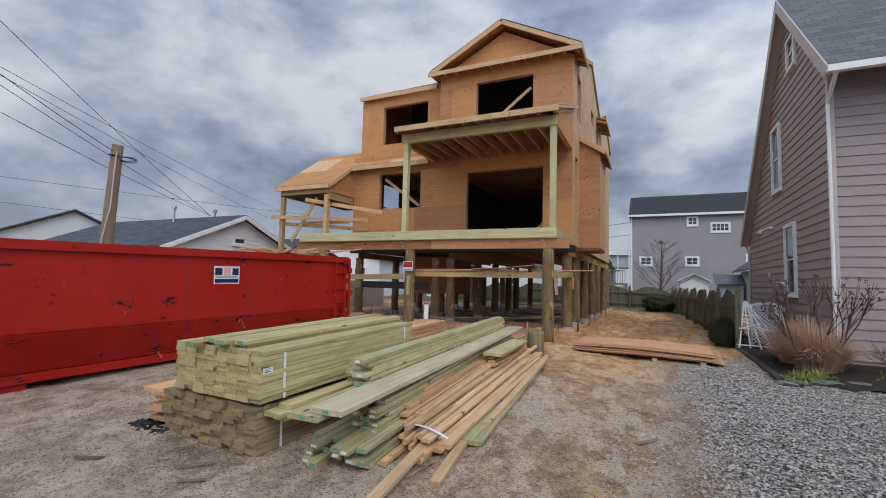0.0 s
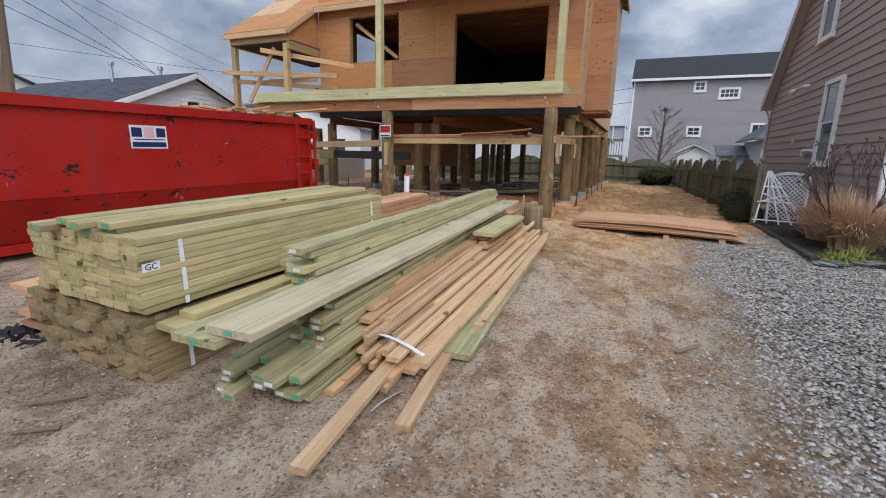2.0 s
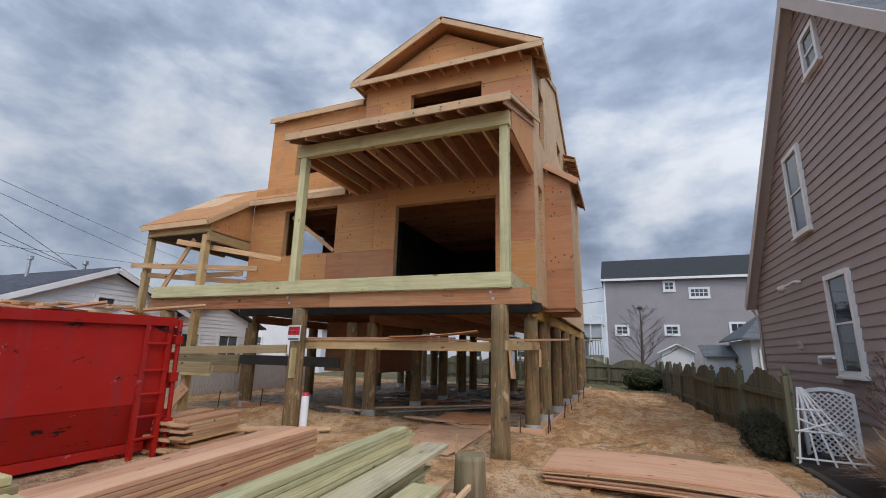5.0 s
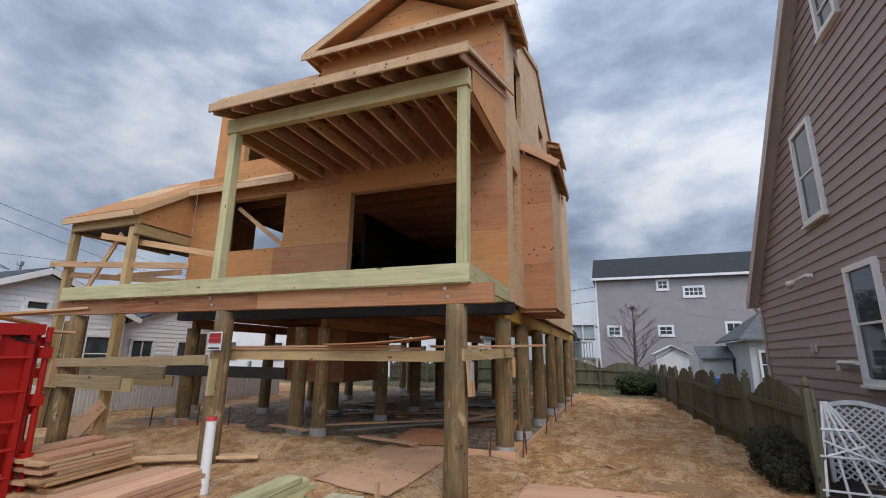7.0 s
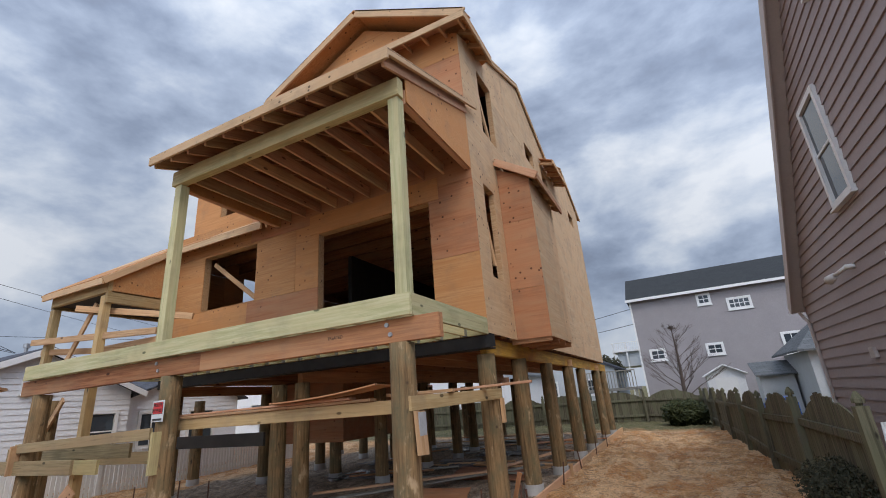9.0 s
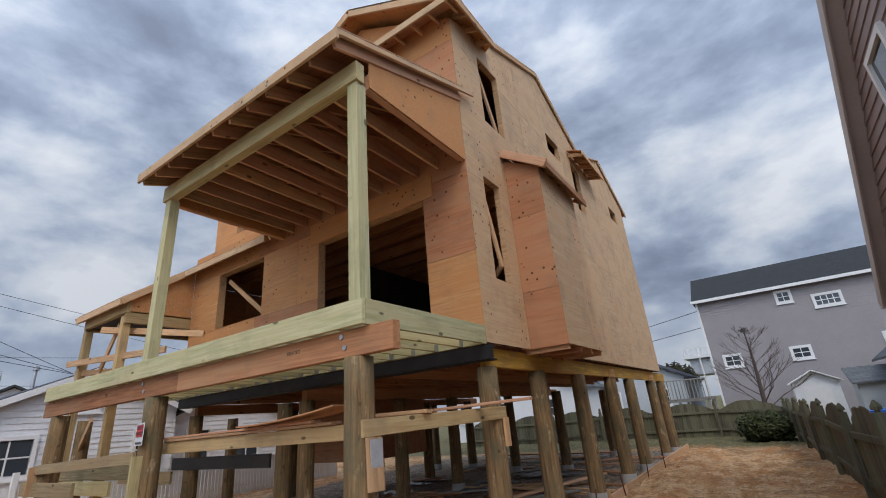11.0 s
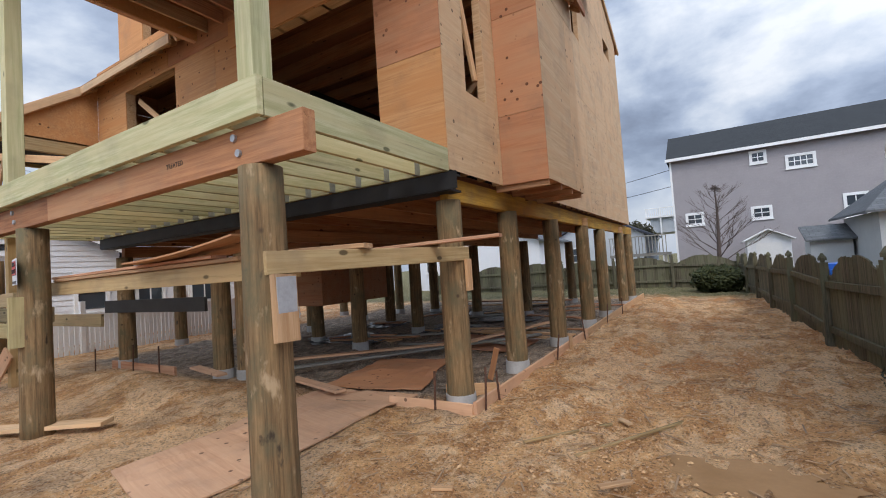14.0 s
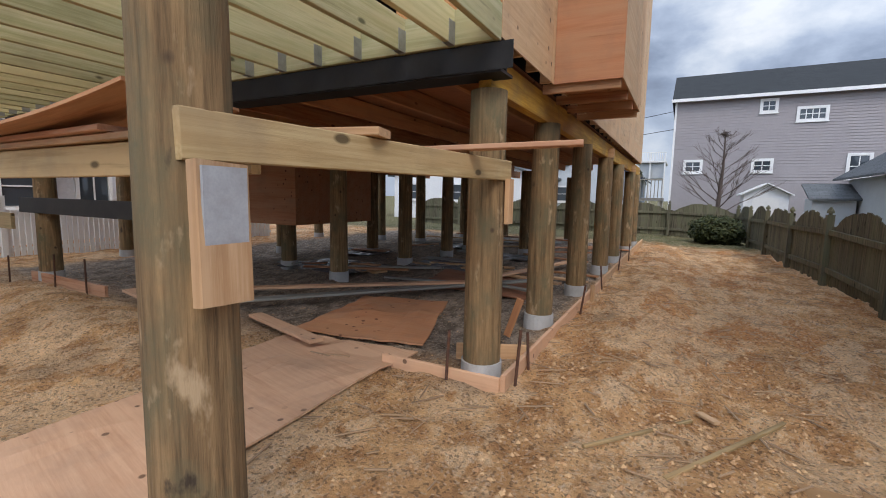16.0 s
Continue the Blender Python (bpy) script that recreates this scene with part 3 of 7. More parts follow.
def ground_z(x, y):
    """The lie of the land: level by the street, rising to the pile field."""
    z = 0.15 * min(1, max(0, (y - 2.4) / 4.0)) + 0.05 * min(1, max(0, (y - 8.0) / 2.0))
    side = min(1, max(0, (x + 1.9) / 1.4))
    z -= 0.08 * side * min(1, max(0, (y - 3.0) / 5.0))
    # a spoil heap before the pile field and a bank along the right side of the forms
    z += 0.20 * math.exp(-((x + 6.9) / 1.7) ** 2 - ((y - 11.75) / 0.55) ** 2)
    z += 0.12 * math.exp(-((x + 1.25) / 0.45) ** 2) * min(1, max(0, (y - 12.2) / 1.0)) * min(1, max(0, (25 - y) / 3))
    z += 0.10 * math.exp(-((x + 5.0) / 0.8) ** 2 - ((y - 11.9) / 0.5) ** 2)
    rough = 0.03 + 0.05 * min(1, max(0, (y - 10.5) / 2.5)) * (1.0 if x > -1.7 or y < 12.3 else 0.5)
    if -13 < x < 4 and -6 < y < 30:
        z += rough * noise.noise((x * 1.3, y * 1.3, 0)) + 0.5 * rough * noise.noise((x * 4.1, y * 4.1, 3.0)) + 0.45 * rough * noise.noise((x * 8, y * 8, 5.0))
        if y < 14 and x > -6 or x > -2.2:
            z += 0.016 * noise.noise((x * 6.5, y * 5.0, 9.0)) + 0.010 * noise.noise((x * 13, y * 10, 1.0))
    z -= 0.05 * math.exp(-((x + 0.55) / 0.42) ** 2 - ((y - 11.55) / 0.28) ** 2) + 0.05 * math.exp(-((x - 0.25) / 0.35) ** 2 - ((y - 12.1) / 0.22) ** 2)
    return z


def make_ground():
    def line(a, c, step, far):
        pts = list(np.arange(a, c + 1e-6, step))
        lo, hi, s = a, c, step
        while hi < far:
            s *= 1.6
            lo, hi = lo - s, hi + s
            pts = [lo, *pts, hi]
        return pts

    xs, ys = line(-13.0, 4.5, 0.055, 1500), line(-4.0, 27.0, 0.055, 1500)
    verts = [(x, y, ground_z(x, y)) for y in ys for x in xs]
    n = len(xs)
    faces = [(j * n + i, j * n + i + 1, (j + 1) * n + i + 1, (j + 1) * n + i) for j in range(len(ys) - 1) for i in range(n - 1)]
    me = bpy.data.meshes.new("ground")
    me.from_pydata(verts, [], faces)
    me.materials.append(M_GROUND)
    for p in me.polygons:
        p.use_smooth = True
    return tagged(new("ground", me), "bare sandy building plot with gravel drive and clay", "ground", kind="structure")


ground = make_ground()


# ---------- the new house on piles ----------
house = thing("house", -5.6, 17.5, 0.25, "unfinished plywood-sheathed timber house raised on round piles", "house")
RX, FY, LX, BY = -2.0, 12.35, -9.25, 23.4
PLY = [M_PLY, M_PLY, M_PLY, M_PLY_RED]
PLY_SIDE = [M_PLY_PALE]


def frame_studs(parent, origin, U, V, regions, holes, depth=0.14, step=0.406, inward=1.0):
    """Studs, sills and headers behind the sheathing, each a piece."""
    U, V, origin = Vector(U), Vector(V), Vector(origin)
    W = U.cross(V) * -1.0

    def stick(u0, u1, v0, v1):
        for reg in regions:
            f = clip_convex([(u0, v0), (u1, v0), (u1, v1), (u0, v1)], reg)
            if len(f) >= 3 and abs(area2(f)) > 0.0005:
                bm = bmesh.new()
                prism(bm, [origin + p[0] * U + p[1] * V + W * 0.002 for p in f], W * depth)
                bmesh.ops.recalc_face_normals(bm, faces=bm.faces)
                part("stud", bm, M_FIR, parent)

    umin, umax = min(p[0] for r in regions for p in r), max(p[0] for r in regions for p in r)
    vmin, vmax = min(p[1] for r in regions for p in r), max(p[1] for r in regions for p in r)
    u = umin
    while u < umax:
        for r in minus_rects((u, u + 0.038, vmin, vmax), holes):
            stick(*r)
        u += step
    for h0, h1, k0, k1 in holes:
        stick(h0 - 0.04, h0, k0 - 0.3, k1 + 0.2)
        stick(h1, h1 + 0.04, k0 - 0.3, k1 + 0.2)
        stick(h0, h1, k0 - 0.04, k0)
        stick(h0, h1, k1, k1 + 0.2)


# right-hand gable wall: u runs along y, v is the height
right_wall = place(new("side_wall"), pose(RX, FY, 2.58), house)
side_regions = [[(12.35, 2.58), (18.9, 2.58), (18.9, 8.33), (16.25, 9.45), (12.35, 7.9)],
                [(18.9, 2.58), (BY, 2.58), (BY, 8.35), (21.2, 9.25), (18.9, 8.33)]]
side_holes = [(12.83, 13.34, 3.5, 5.13), (13.17, 13.9, 6.33, 7.7), (16.3, 17.1, 7.32, 7.78), (17.9, 18.5, 6.36, 7.68), (21.44, 22.26, 7.28, 7.7)]
cladding("plywood_sheet", right_wall, (RX, 0, 0), (0, 1, 0), (0, 0, 1), side_regions, side_holes, PLY_SIDE, 1.22, 2.44, u0=12.35, v0=2.58)
frame_studs(right_wall, (RX, 0, 0), (0, 1, 0), (0, 0, 1), side_regions, side_holes, depth=0.09)

# front wall: u runs along x, the sheathing faces the street
front_wall = place(new("front_wall"), pose(-5.6, FY, 2.58), house)


front_regions = [[(-6.06, 2.58), (-1.988, 2.58), (-1.988, 7.9), (-3.98, 8.98), (-6.06, 7.9)], [(-9.25, 2.58), (-6.06, 2.58), (-6.06, 5.6), (-9.25, 5.6)]]
front_holes = [(-5.1, -2.79, 2.8, 4.8), (-8.22, -6.68, 3.82, 4.98), (-4.84, -3.1, 6.5, 7.54)]
cladding("plywood_sheet", front_wall, (0, FY, 0), (1, 0, 0), (0, 0, 1), front_regions, front_holes, PLY, 2.44, 1.22, u0=-9.31, v0=2.58, stagger=0.5)
frame_studs(front_wall, (0, FY, 0), (1, 0, 0), (0, 0, 1), front_regions, front_holes)
# set-back wall of the upper floor beside the gable
UY = 12.75
upper_wall = place(new("upper_wall"), pose(-7.6, UY, 5.6), house)
up_regions = [[(-9.3, 5.55), (-6.06, 5.55), (-6.06, 7.8), (-9.3, 7.8)]]
up_holes = [(-8.42, -6.7, 6.12, 7.44)]
cladding("plywood_sheet", upper_wall, (0, UY, 0), (1, 0, 0), (0, 0, 1), up_regions, up_holes, [M_PLY, M_PLY_RED, M_PLY], 1.22, 2.44, u0=-9.3, v0=5.55)
frame_studs(upper_wall, (0, UY, 0), (1, 0, 0), (0, 0, 1), up_regions, up_holes)
# left and rear walls close the house
left_wall = place(new("side_wall"), pose(LX, FY, 2.58), house)
left_regions = [[(-BY, 2.58), (-12.365, 2.58), (-12.365, 5.3), (-BY, 5.3)], [(-BY, 5.3), (-12.77, 5.3), (-12.77, 7.8), (-16.25, 9.2), (-BY, 8.3)]]
left_holes = [(-15.3, -14.2, 3.4, 5.1)]
cladding("plywood_sheet", left_wall, (LX, 0, 0), (0, -1, 0), (0, 0, 1), left_regions, left_holes, PLY, 1.22, 2.44, u0=-BY, v0=2.58)
rear_wall = place(new("rear_wall"), pose(-5.6, BY, 2.58), house)
rear_regions = [[(2.015, 2.58), (9.235, 2.58), (9.235, 8.3), (2.015, 8.3)]]
cladding("plywood_sheet", rear_wall, (0, BY - 0.02, 0), (-1, 0, 0), (0, 0, 1), rear_regions, [(5.5, 7.5, 2.8, 4.8)], PLY, 1.22, 2.44, v0=2.58)

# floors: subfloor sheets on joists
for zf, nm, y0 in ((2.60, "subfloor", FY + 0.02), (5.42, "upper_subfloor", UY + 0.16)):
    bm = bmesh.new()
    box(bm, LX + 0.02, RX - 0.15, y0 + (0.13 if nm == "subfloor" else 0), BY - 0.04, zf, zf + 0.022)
    part(nm, bm, M_PLY_DARK, house, "plywood floor with shade put into its colour")
# joists in the darker beam fir, to make the rooms look dim
for i in range(17):
    y = 12.75 + i * 0.63
    board("floor_joist", (LX + 0.05, y, 5.29), (RX - 0.16, y, 5.29), 0.045, 0.24, M_BEAM, house)
for i in range(9):
    x = -8.9 + i * 0.8
    board("floor_joist", (x, FY + 0.2, 2.5), (x, BY - 0.1, 2.5), 0.05, 0.18, M_BEAM, house)
# added inner partitions, coloured near black so that the rooms look dim
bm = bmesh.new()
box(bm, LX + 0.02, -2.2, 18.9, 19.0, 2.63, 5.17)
part("partition", bm, M_SHADEBLACK, house, "near-black partition added to dim the rooms")
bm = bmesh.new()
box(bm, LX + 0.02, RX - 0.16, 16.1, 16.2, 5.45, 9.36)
part("partition", bm, M_SHADEBLACK, house, "near-black partition added to dim the rooms")
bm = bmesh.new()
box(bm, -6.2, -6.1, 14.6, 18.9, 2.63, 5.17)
part("partition", bm, M_SHADEBLACK, house, "near-black partition added to dim the rooms")


# roofs: slabs of sheathing with rake and eave boards
def roof(name, pts, thick, material, label=""):
    bm = bmesh.new()
    prism(bm, pts, (0, 0, -thick))
    bmesh.ops.recalc_face_normals(bm, faces=bm.faces)
    return part(name, bm, material, house, label)


S = 0.4
ridge_z = 9.47
# main roof over the upper floor
roof("roof_deck", [(-9.32, 12.58, ridge_z - S * 4.0), (-1.93, 12.75, ridge_z - S * 3.5), (-1.93, 16.25, ridge_z), (-9.42, 16.25, ridge_z)], 0.03, M_PLY)
roof("roof_deck", [(-1.93, 18.9, ridge_z - 0.42 * 2.65), (-9.42, 18.9, ridge_z - 0.42 * 2.65), (-9.42, 16.255, ridge_z), (-1.93, 16.255, ridge_z)], 0.03, M_PLY)
roof("roof_deck", [(-1.93, 21.2, 9.28), (-9.42, 21.2, 9.28), (-9.42, 18.905, 8.36), (-1.93, 18.905, 8.36)], 0.03, M_PLY)
roof("roof_deck", [(-1.93, 23.9, 8.18), (-9.42, 23.9, 8.18), (-9.42, 21.205, 9.28), (-1.93, 21.205, 9.28)], 0.03, M_PLY)
for a, c in (((-1.95, 13.2, 8.26), (-1.95, 16.25, 9.42)), ((-1.95, 16.25, 9.42), (-1.95, 18.85, 8.32)), ((-1.95, 21.2, 9.22), (-1.95, 23.85, 8.14))):
    board("rake_board", a, c, 0.04, 0.13, M_PLY_PALE, house)
board("fascia", (-9.32, 12.58, 7.79), (-6.3, 12.58, 7.79), 0.035, 0.14, M_PLY_PALE, house)
for i in range(9):
    x = -9.2 + i * 0.37
    board("rafter_tail", (x, 12.6, 7.77), (x, 12.8, 7.86), 0.04, 0.11, M_FIR, house)

# front gable with its pent return
GX, GA, GE = -3.98, 9.2, 8.02
for sgn, ex in ((1, -1.70), (-1, -6.27)):
    pts = [(GX, 11.98, GA), (ex, 11.98, GE), (ex, 13.35, GE), (GX, 15.4, GA)]
    if sgn < 0:
        pts = pts[::-1]
    roof("roof_deck", pts, 0.03, M_PLY)
    board("rake_board", (GX + 0.02 * sgn, 12.0, GA - 0.09), (ex, 12.0, GE - 0.09), 0.04, 0.16, M_PLY_PALE, house)
    board("fascia", (ex - 0.02 * sgn, 11.99, GE - 0.08), (ex - 0.02 * sgn, 13.35, GE - 0.08), 0.035, 0.15, M_FIR, house)
    for i in range(4):
        y = 12.1 + 0.38 * i
        board("rafter_tail", (ex - 0.03 * sgn, y, GE - 0.10), (RX if sgn > 0 else -6.06, y, GE + 0.03), 0.04, 0.10, M_FIR, house)
roof("pent_roof", [(-6.34, 11.98, 7.97), (-1.70, 11.98, 7.97), (-1.70, 12.35, 8.12), (-6.34, 12.35, 8.12)], 0.02, M_FIR_PINK)
board("fascia", (-6.34, 11.995, 7.9), (-1.70, 11.995, 7.9), 0.035, 0.13, M_PLY_PALE, house)
for i in range(13):
    x = -6.15 + i * 0.36
    board("rafter_tail", (x, 12.01, 7.87), (x, 12.34, 7.93), 0.04, 0.08, M_FIR, house)

# lower roof that runs over the front wall and the side porch
SL = 0.70
E0, EZ = 10.95, 4.47


def low_z(y):
    return EZ + SL * (y - E0)


low_roof = place(new("porch_roof"), pose(-10.3, E0, EZ), house)
vlen = math.hypot(1, SL)
# u along x, v up the slope from the eave
low_regions = [[(-11.4, 0), (-9.2, 0), (-9.2, 2.3 * vlen), (-11.4, 2.3 * vlen)], [(-9.2, 1.12 * vlen), (-6.06, 1.12 * vlen), (-6.06, 1.8 * vlen), (-9.2, 1.8 * vlen)]]
cladding("plywood_sheet", low_roof, (0, E0, EZ), (1, 0, 0), (0, 1, SL), low_regions, [], [M_PLY_PALE, M_PLY, M_PLY_PALE], 2.44, 1.22, u0=-11.4, v0=0.0, stagger=0.5, thick=0.016)
bigger = [(-11.4, 13.25), (-9.26, 13.25), (-9.26, 17.2), (-11.4, 17.2)]
roof("roof_deck", [(x, y, low_z(y) if y < 15 else 7.5) for x, y in bigger], 0.02, M_PLY)
for p, q in (((-11.4, E0, EZ - 0.07), (-9.2, E0, EZ - 0.07)), ((-9.19, E0, EZ - 0.07), (-9.19, 12.07, low_z(12.07) - 0.07)), ((-9.2, 12.07, low_z(12.07) - 0.07), (-6.3, 12.07, low_z(12.07) - 0.07)), ((-11.41, E0, EZ - 0.07), (-11.41, 13.3, low_z(13.3) - 0.07))):
    board("fascia", p, q, 0.035, 0.13, M_PLY_PALE, house)
for i in range(8):
    x = -9.0 + i * 0.4
    board("rafter_tail", (x, 12.09, low_z(12.09) - 0.09), (x, 12.34, low_z(12.34) - 0.09), 0.04, 0.1, M_FIR, house)
for i in range(6):
    x = -11.3 + i * 0.41
    board("rafter", (x, 11.0, low_z(11.0) - 0.08), (x, 13.3, low_z(13.3) - 0.08), 0.04, 0.13, M_FIR, house)
bm = bmesh.new()
prism(bm, [(-9.26, 11.08, 4.22), (-9.26, 12.34, 4.22), (-9.26, 12.34, low_z(12.34) - 0.03), (-9.26, 11.08, low_z(11.08) - 0.03)], (-0.015, 0, 0))
part("gable_infill", bm, M_PLY, house)
for a, c in (((-11.3, 11.12, 4.33), (-9.25, 11.12, 4.33)), ((-9.3, 11.1, 4.13), (-9.3, 12.34, 4.13)), ((-11.3, 11.1, 4.3), (-11.3, 13.4, 4.3))):
    board("porch_beam", a, c, 0.08, 0.24, M_PINE, house)
for x in (-11.25, -9.4):
    board("porch_post", (x, 11.16, 0.15), (x, 11.16, 4.16), 0.14, 0.14, M_PINE, house, up=(0, 1, 0))
# flat ceiling; the shade of its underside is put into the near-black colour
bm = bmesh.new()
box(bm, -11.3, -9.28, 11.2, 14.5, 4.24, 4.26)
part("porch_ceiling", bm, M_SHADEBLACK, house)
# temporary rails of the side porch
for p, q in (((-11.6, 11.0, 3.5), (-7.9, 11.3, 3.3)), ((-11.35, 11.1, 3.28), (-8.6, 12.3, 3.15)), ((-10.2, 11.05, 4.02), (-7.8, 11.9, 3.62)), ((-11.3, 12.2, 3.42), (-9.3, 12.25, 3.42)), ((-10.9, 11.25, 2.7), (-9.9, 11.25, 4.1)), ((-11.9, 11.4, 1.0), (-10.6, 11.3, 2.3))):
    board("temporary_rail", p, q, 0.038, 0.12, M_FIR, house)
for p, q, mm in (((-11.2, 11.0, 1.12), (-8.5, 11.0, 1.12), M_TREATED), ((-11.2, 12.2, 1.12), (-9.0, 12.2, 1.12), M_TREATED_OLD), ((-11.3, 10.9, 1.36), (-8.0, 11.2, 1.34), M_TREATED_OLD), ((-9.6, 12.5, 1.33), (-6.4, 12.5, 1.33), M_SHADEBLACK)):
    board("landing_joist", p, q, 0.045, 0.22, mm, house)
board("leaning_plank", (-9.75, 10.95, 0.2), (-9.25, 11.05, 0.78), 0.03, 0.24, M_PLY_GROUND, house)

# front porch: joists, beam, posts, roof
DF = 10.225
board("rim_joist", (-9.58, DF, 2.675), (-1.99, DF, 2.675), 0.042, 0.23, M_DECKGREEN, house, label="pale green pressure-treated rim joist")
board("rim_joist", (-2.012, DF + 0.03, 2.675), (-2.012, FY - 0.005, 2.675), 0.042, 0.23, M_DECKGREEN, house)
board("rim_joist", (-9.56, DF + 0.03, 2.675), (-9.56, FY + 0.3, 2.675), 0.042, 0.23, M_DECKGREEN, house)
for i in range(19):
    x = -9.25 + i * 0.385
    board("deck_joist", (x, DF + 0.025, 2.67), (x, FY - 0.06, 2.67), 0.04, 0.225, M_DECKGREEN, house)
    bm = bmesh.new()
    box(bm, x - 0.024, x + 0.024, FY - 0.14, FY - 0.055, 2.555, 2.70)
    part("joist_hanger", bm, M_GALV, house)
board("ledger", (-9.2, FY - 0.035, 2.67), (-2.03, FY - 0.035, 2.67), 0.04, 0.225, M_DECKGREEN, house)
for y, x0, x1 in ((10.33, -9.75, -5.2), (10.33, -5.2, -1.72)):
    board("porch_girder", (x0, y, 2.435), (x1, y, 2.435), 0.09, 0.24, M_BEAM, house, label="orange doubled fir girder with bolts")
for x, z in ((-2.32, 2.5), (-2.28, 2.4), (-6.1, 2.5), (-6.05, 2.4)):
    bm = bmesh.new()
    rod(bm, (x, 10.285, z), (x, 10.268, z), 0.024, seg=10)
    part("girder_bolt", bm, M_GALV, house)
# black steel beam under the front wall, yellow laminated beams on the pile rows
bm = bmesh.new()
for z0, z1, y0, y1 in ((2.53, 2.55, 12.33, 12.55), (2.37, 2.39, 12.33, 12.55), (2.39, 2.53, 12.42, 12.44)):
    box(bm, -9.3, -1.98, y0, y1, z0, z1)
part("steel_beam", bm, M_BLACK, house, "black painted steel beam")
bm = bmesh.new()
box(bm, -9.3, -1.9, 12.318, 12.326, 2.38, 2.55)
part("flashing", bm, M_BLACK, house, "black membrane flashing")
board("laminated_beam", (-2.16, 12.5, 2.43), (-2.16, 18.3, 2.43), 0.09, 0.24, M_LVL, house, label="yellow sealed laminated beam with stains")
board("laminated_beam", (-2.16, 18.31, 2.43), (-2.16, 24.6, 2.43), 0.09, 0.24, M_LVL, house)
for x in (-5.7, -9.1):
    board("girder", (x, 12.6, 2.31), (x, 23.8, 2.31), 0.12, 0.2, M_BEAM, house)
for x, y in ((-2.1, 18.0), (-2.1, 22.2)):
    board("beam_block", (x - 0.09, y, 2.38), (x + 0.09, y, 2.38), 0.04, 0.16, M_FIR, house)
for x in (-6.0, -2.085):
    board("porch_post", (x, 10.275, 2.785), (x, 10.275, 5.17), 0.14, 0.14, M_DECKGREEN, house, up=(0, 1, 0))
PF, PZ, PB, PBZ = 9.82, 5.49, 12.345, 6.40
PS = (PBZ - PZ) / (PB - PF)


def porch_z(y):
    return PZ + PS * (y - PF)


board("porch_header", (-6.12, 10.235, 5.29), (-1.985, 10.235, 5.29), 0.12, 0.24, M_TREATED, house)
porch_roof = place(new("porch_roof"), pose(-4.0, PF, PZ), house)
pv = math.hypot(1, PS)
pr = [[(-6.14, 0), (-1.88, 0), (-1.88, (PB - PF) * pv), (-6.14, (PB - PF) * pv)]]
# sheathing in the same shade-toned plywood as the floors
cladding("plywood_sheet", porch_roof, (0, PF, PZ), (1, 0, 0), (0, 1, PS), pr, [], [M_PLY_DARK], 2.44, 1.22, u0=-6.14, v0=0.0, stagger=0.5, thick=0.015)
for i in range(12):
    x = -6.08 + i * 0.372
    board("rafter", (x, PF + 0.03, porch_z(PF + 0.03) - 0.085), (x, PB, porch_z(PB) - 0.095), 0.04, 0.165, M_FIR_PINK if i % 3 else M_FIR, house)
for i in range(11):
    x = -5.8 + i * 0.37
    board("ceiling_joist", (x, 10.30, 5.29), (x, PB - 0.02, 5.31), 0.04, 0.19, M_FIR_PINK if i % 3 else M_FIR, house)
board("fascia", (-6.14, PF, PZ - 0.055), (-1.88, PF, PZ - 0.055), 0.035, 0.14, M_PLY_PALE, house)
board("rake_board", (-1.9, PF, PZ - 0.02), (-1.9, PB + 0.3, porch_z(PB + 0.3) - 0.02), 0.04, 0.09, M_PLY_PALE, house)
board("rake_board", (-6.13, PF, PZ - 0.03), (-6.13, PB, porch_z(PB) - 0.03), 0.04, 0.09, M_PLY_PALE, house)
for x in (-1.99, -6.06):
    bm = bmesh.new()
    prism(bm, [(x, 10.38, 5.18), (x, 12.345, 5.18), (x, 12.345, porch_z(12.345) - 0.02), (x, 10.38, porch_z(10.38) - 0.02)], (-0.014, 0, 0))
    part("porch_side_panel", bm, M_PLY, house)
    board("porch_side_beam", (x - 0.06, 10.38, 5.27), (x - 0.06, 12.34, 5.27), 0.08, 0.2, M_FIR_PINK, house)
board("wall_band", (-5.3, FY - 0.022, 5.0), (-2.6, FY - 0.022, 5.0), 0.018, 0.38, M_PLY, house)

# box bay on the right-hand wall with its little shed roof
bay = place(new("box_bay"), pose(-1.75, 14.4, 2.6), house)
bm = bmesh.new()
box(bm, -1.985, -1.42, 13.66, 15.3, 2.6, 2.62)
part("bay_floor", bm, M_PLY_RED, bay)
cladding("plywood_sheet", bay, (0, 13.66, 0), (1, 0, 0), (0, 0, 1), [[(-1.987, 2.58), (-1.408, 2.58), (-1.408, 5.44), (-1.987, 5.75)]], [], [M_PLY_RED], 1.22, 1.22, v0=2.2)
cladding("plywood_sheet", bay, (-1.42, 0, 0), (0, 1, 0), (0, 0, 1), [[(13.66, 2.58), (15.3, 2.58), (15.3, 5.44), (13.66, 5.44)]], [], [M_PLY_PALE], 1.22, 2.44, v0=2.58)
cladding("plywood_sheet", bay, (0, 15.3, 0), (-1, 0, 0), (0, 0, 1), [[(1.42, 2.58), (1.987, 2.58), (1.987, 5.75), (1.42, 5.44)]], [], [M_PLY], 1.22, 2.44, v0=2.58)
for i in range(4):
    board("bay_joist", (-2.1, 13.72 + i * 0.5, 2.555), (-1.43, 13.72 + i * 0.5, 2.555), 0.04, 0.085, M_BEAM, bay)
bm = bmesh.new()
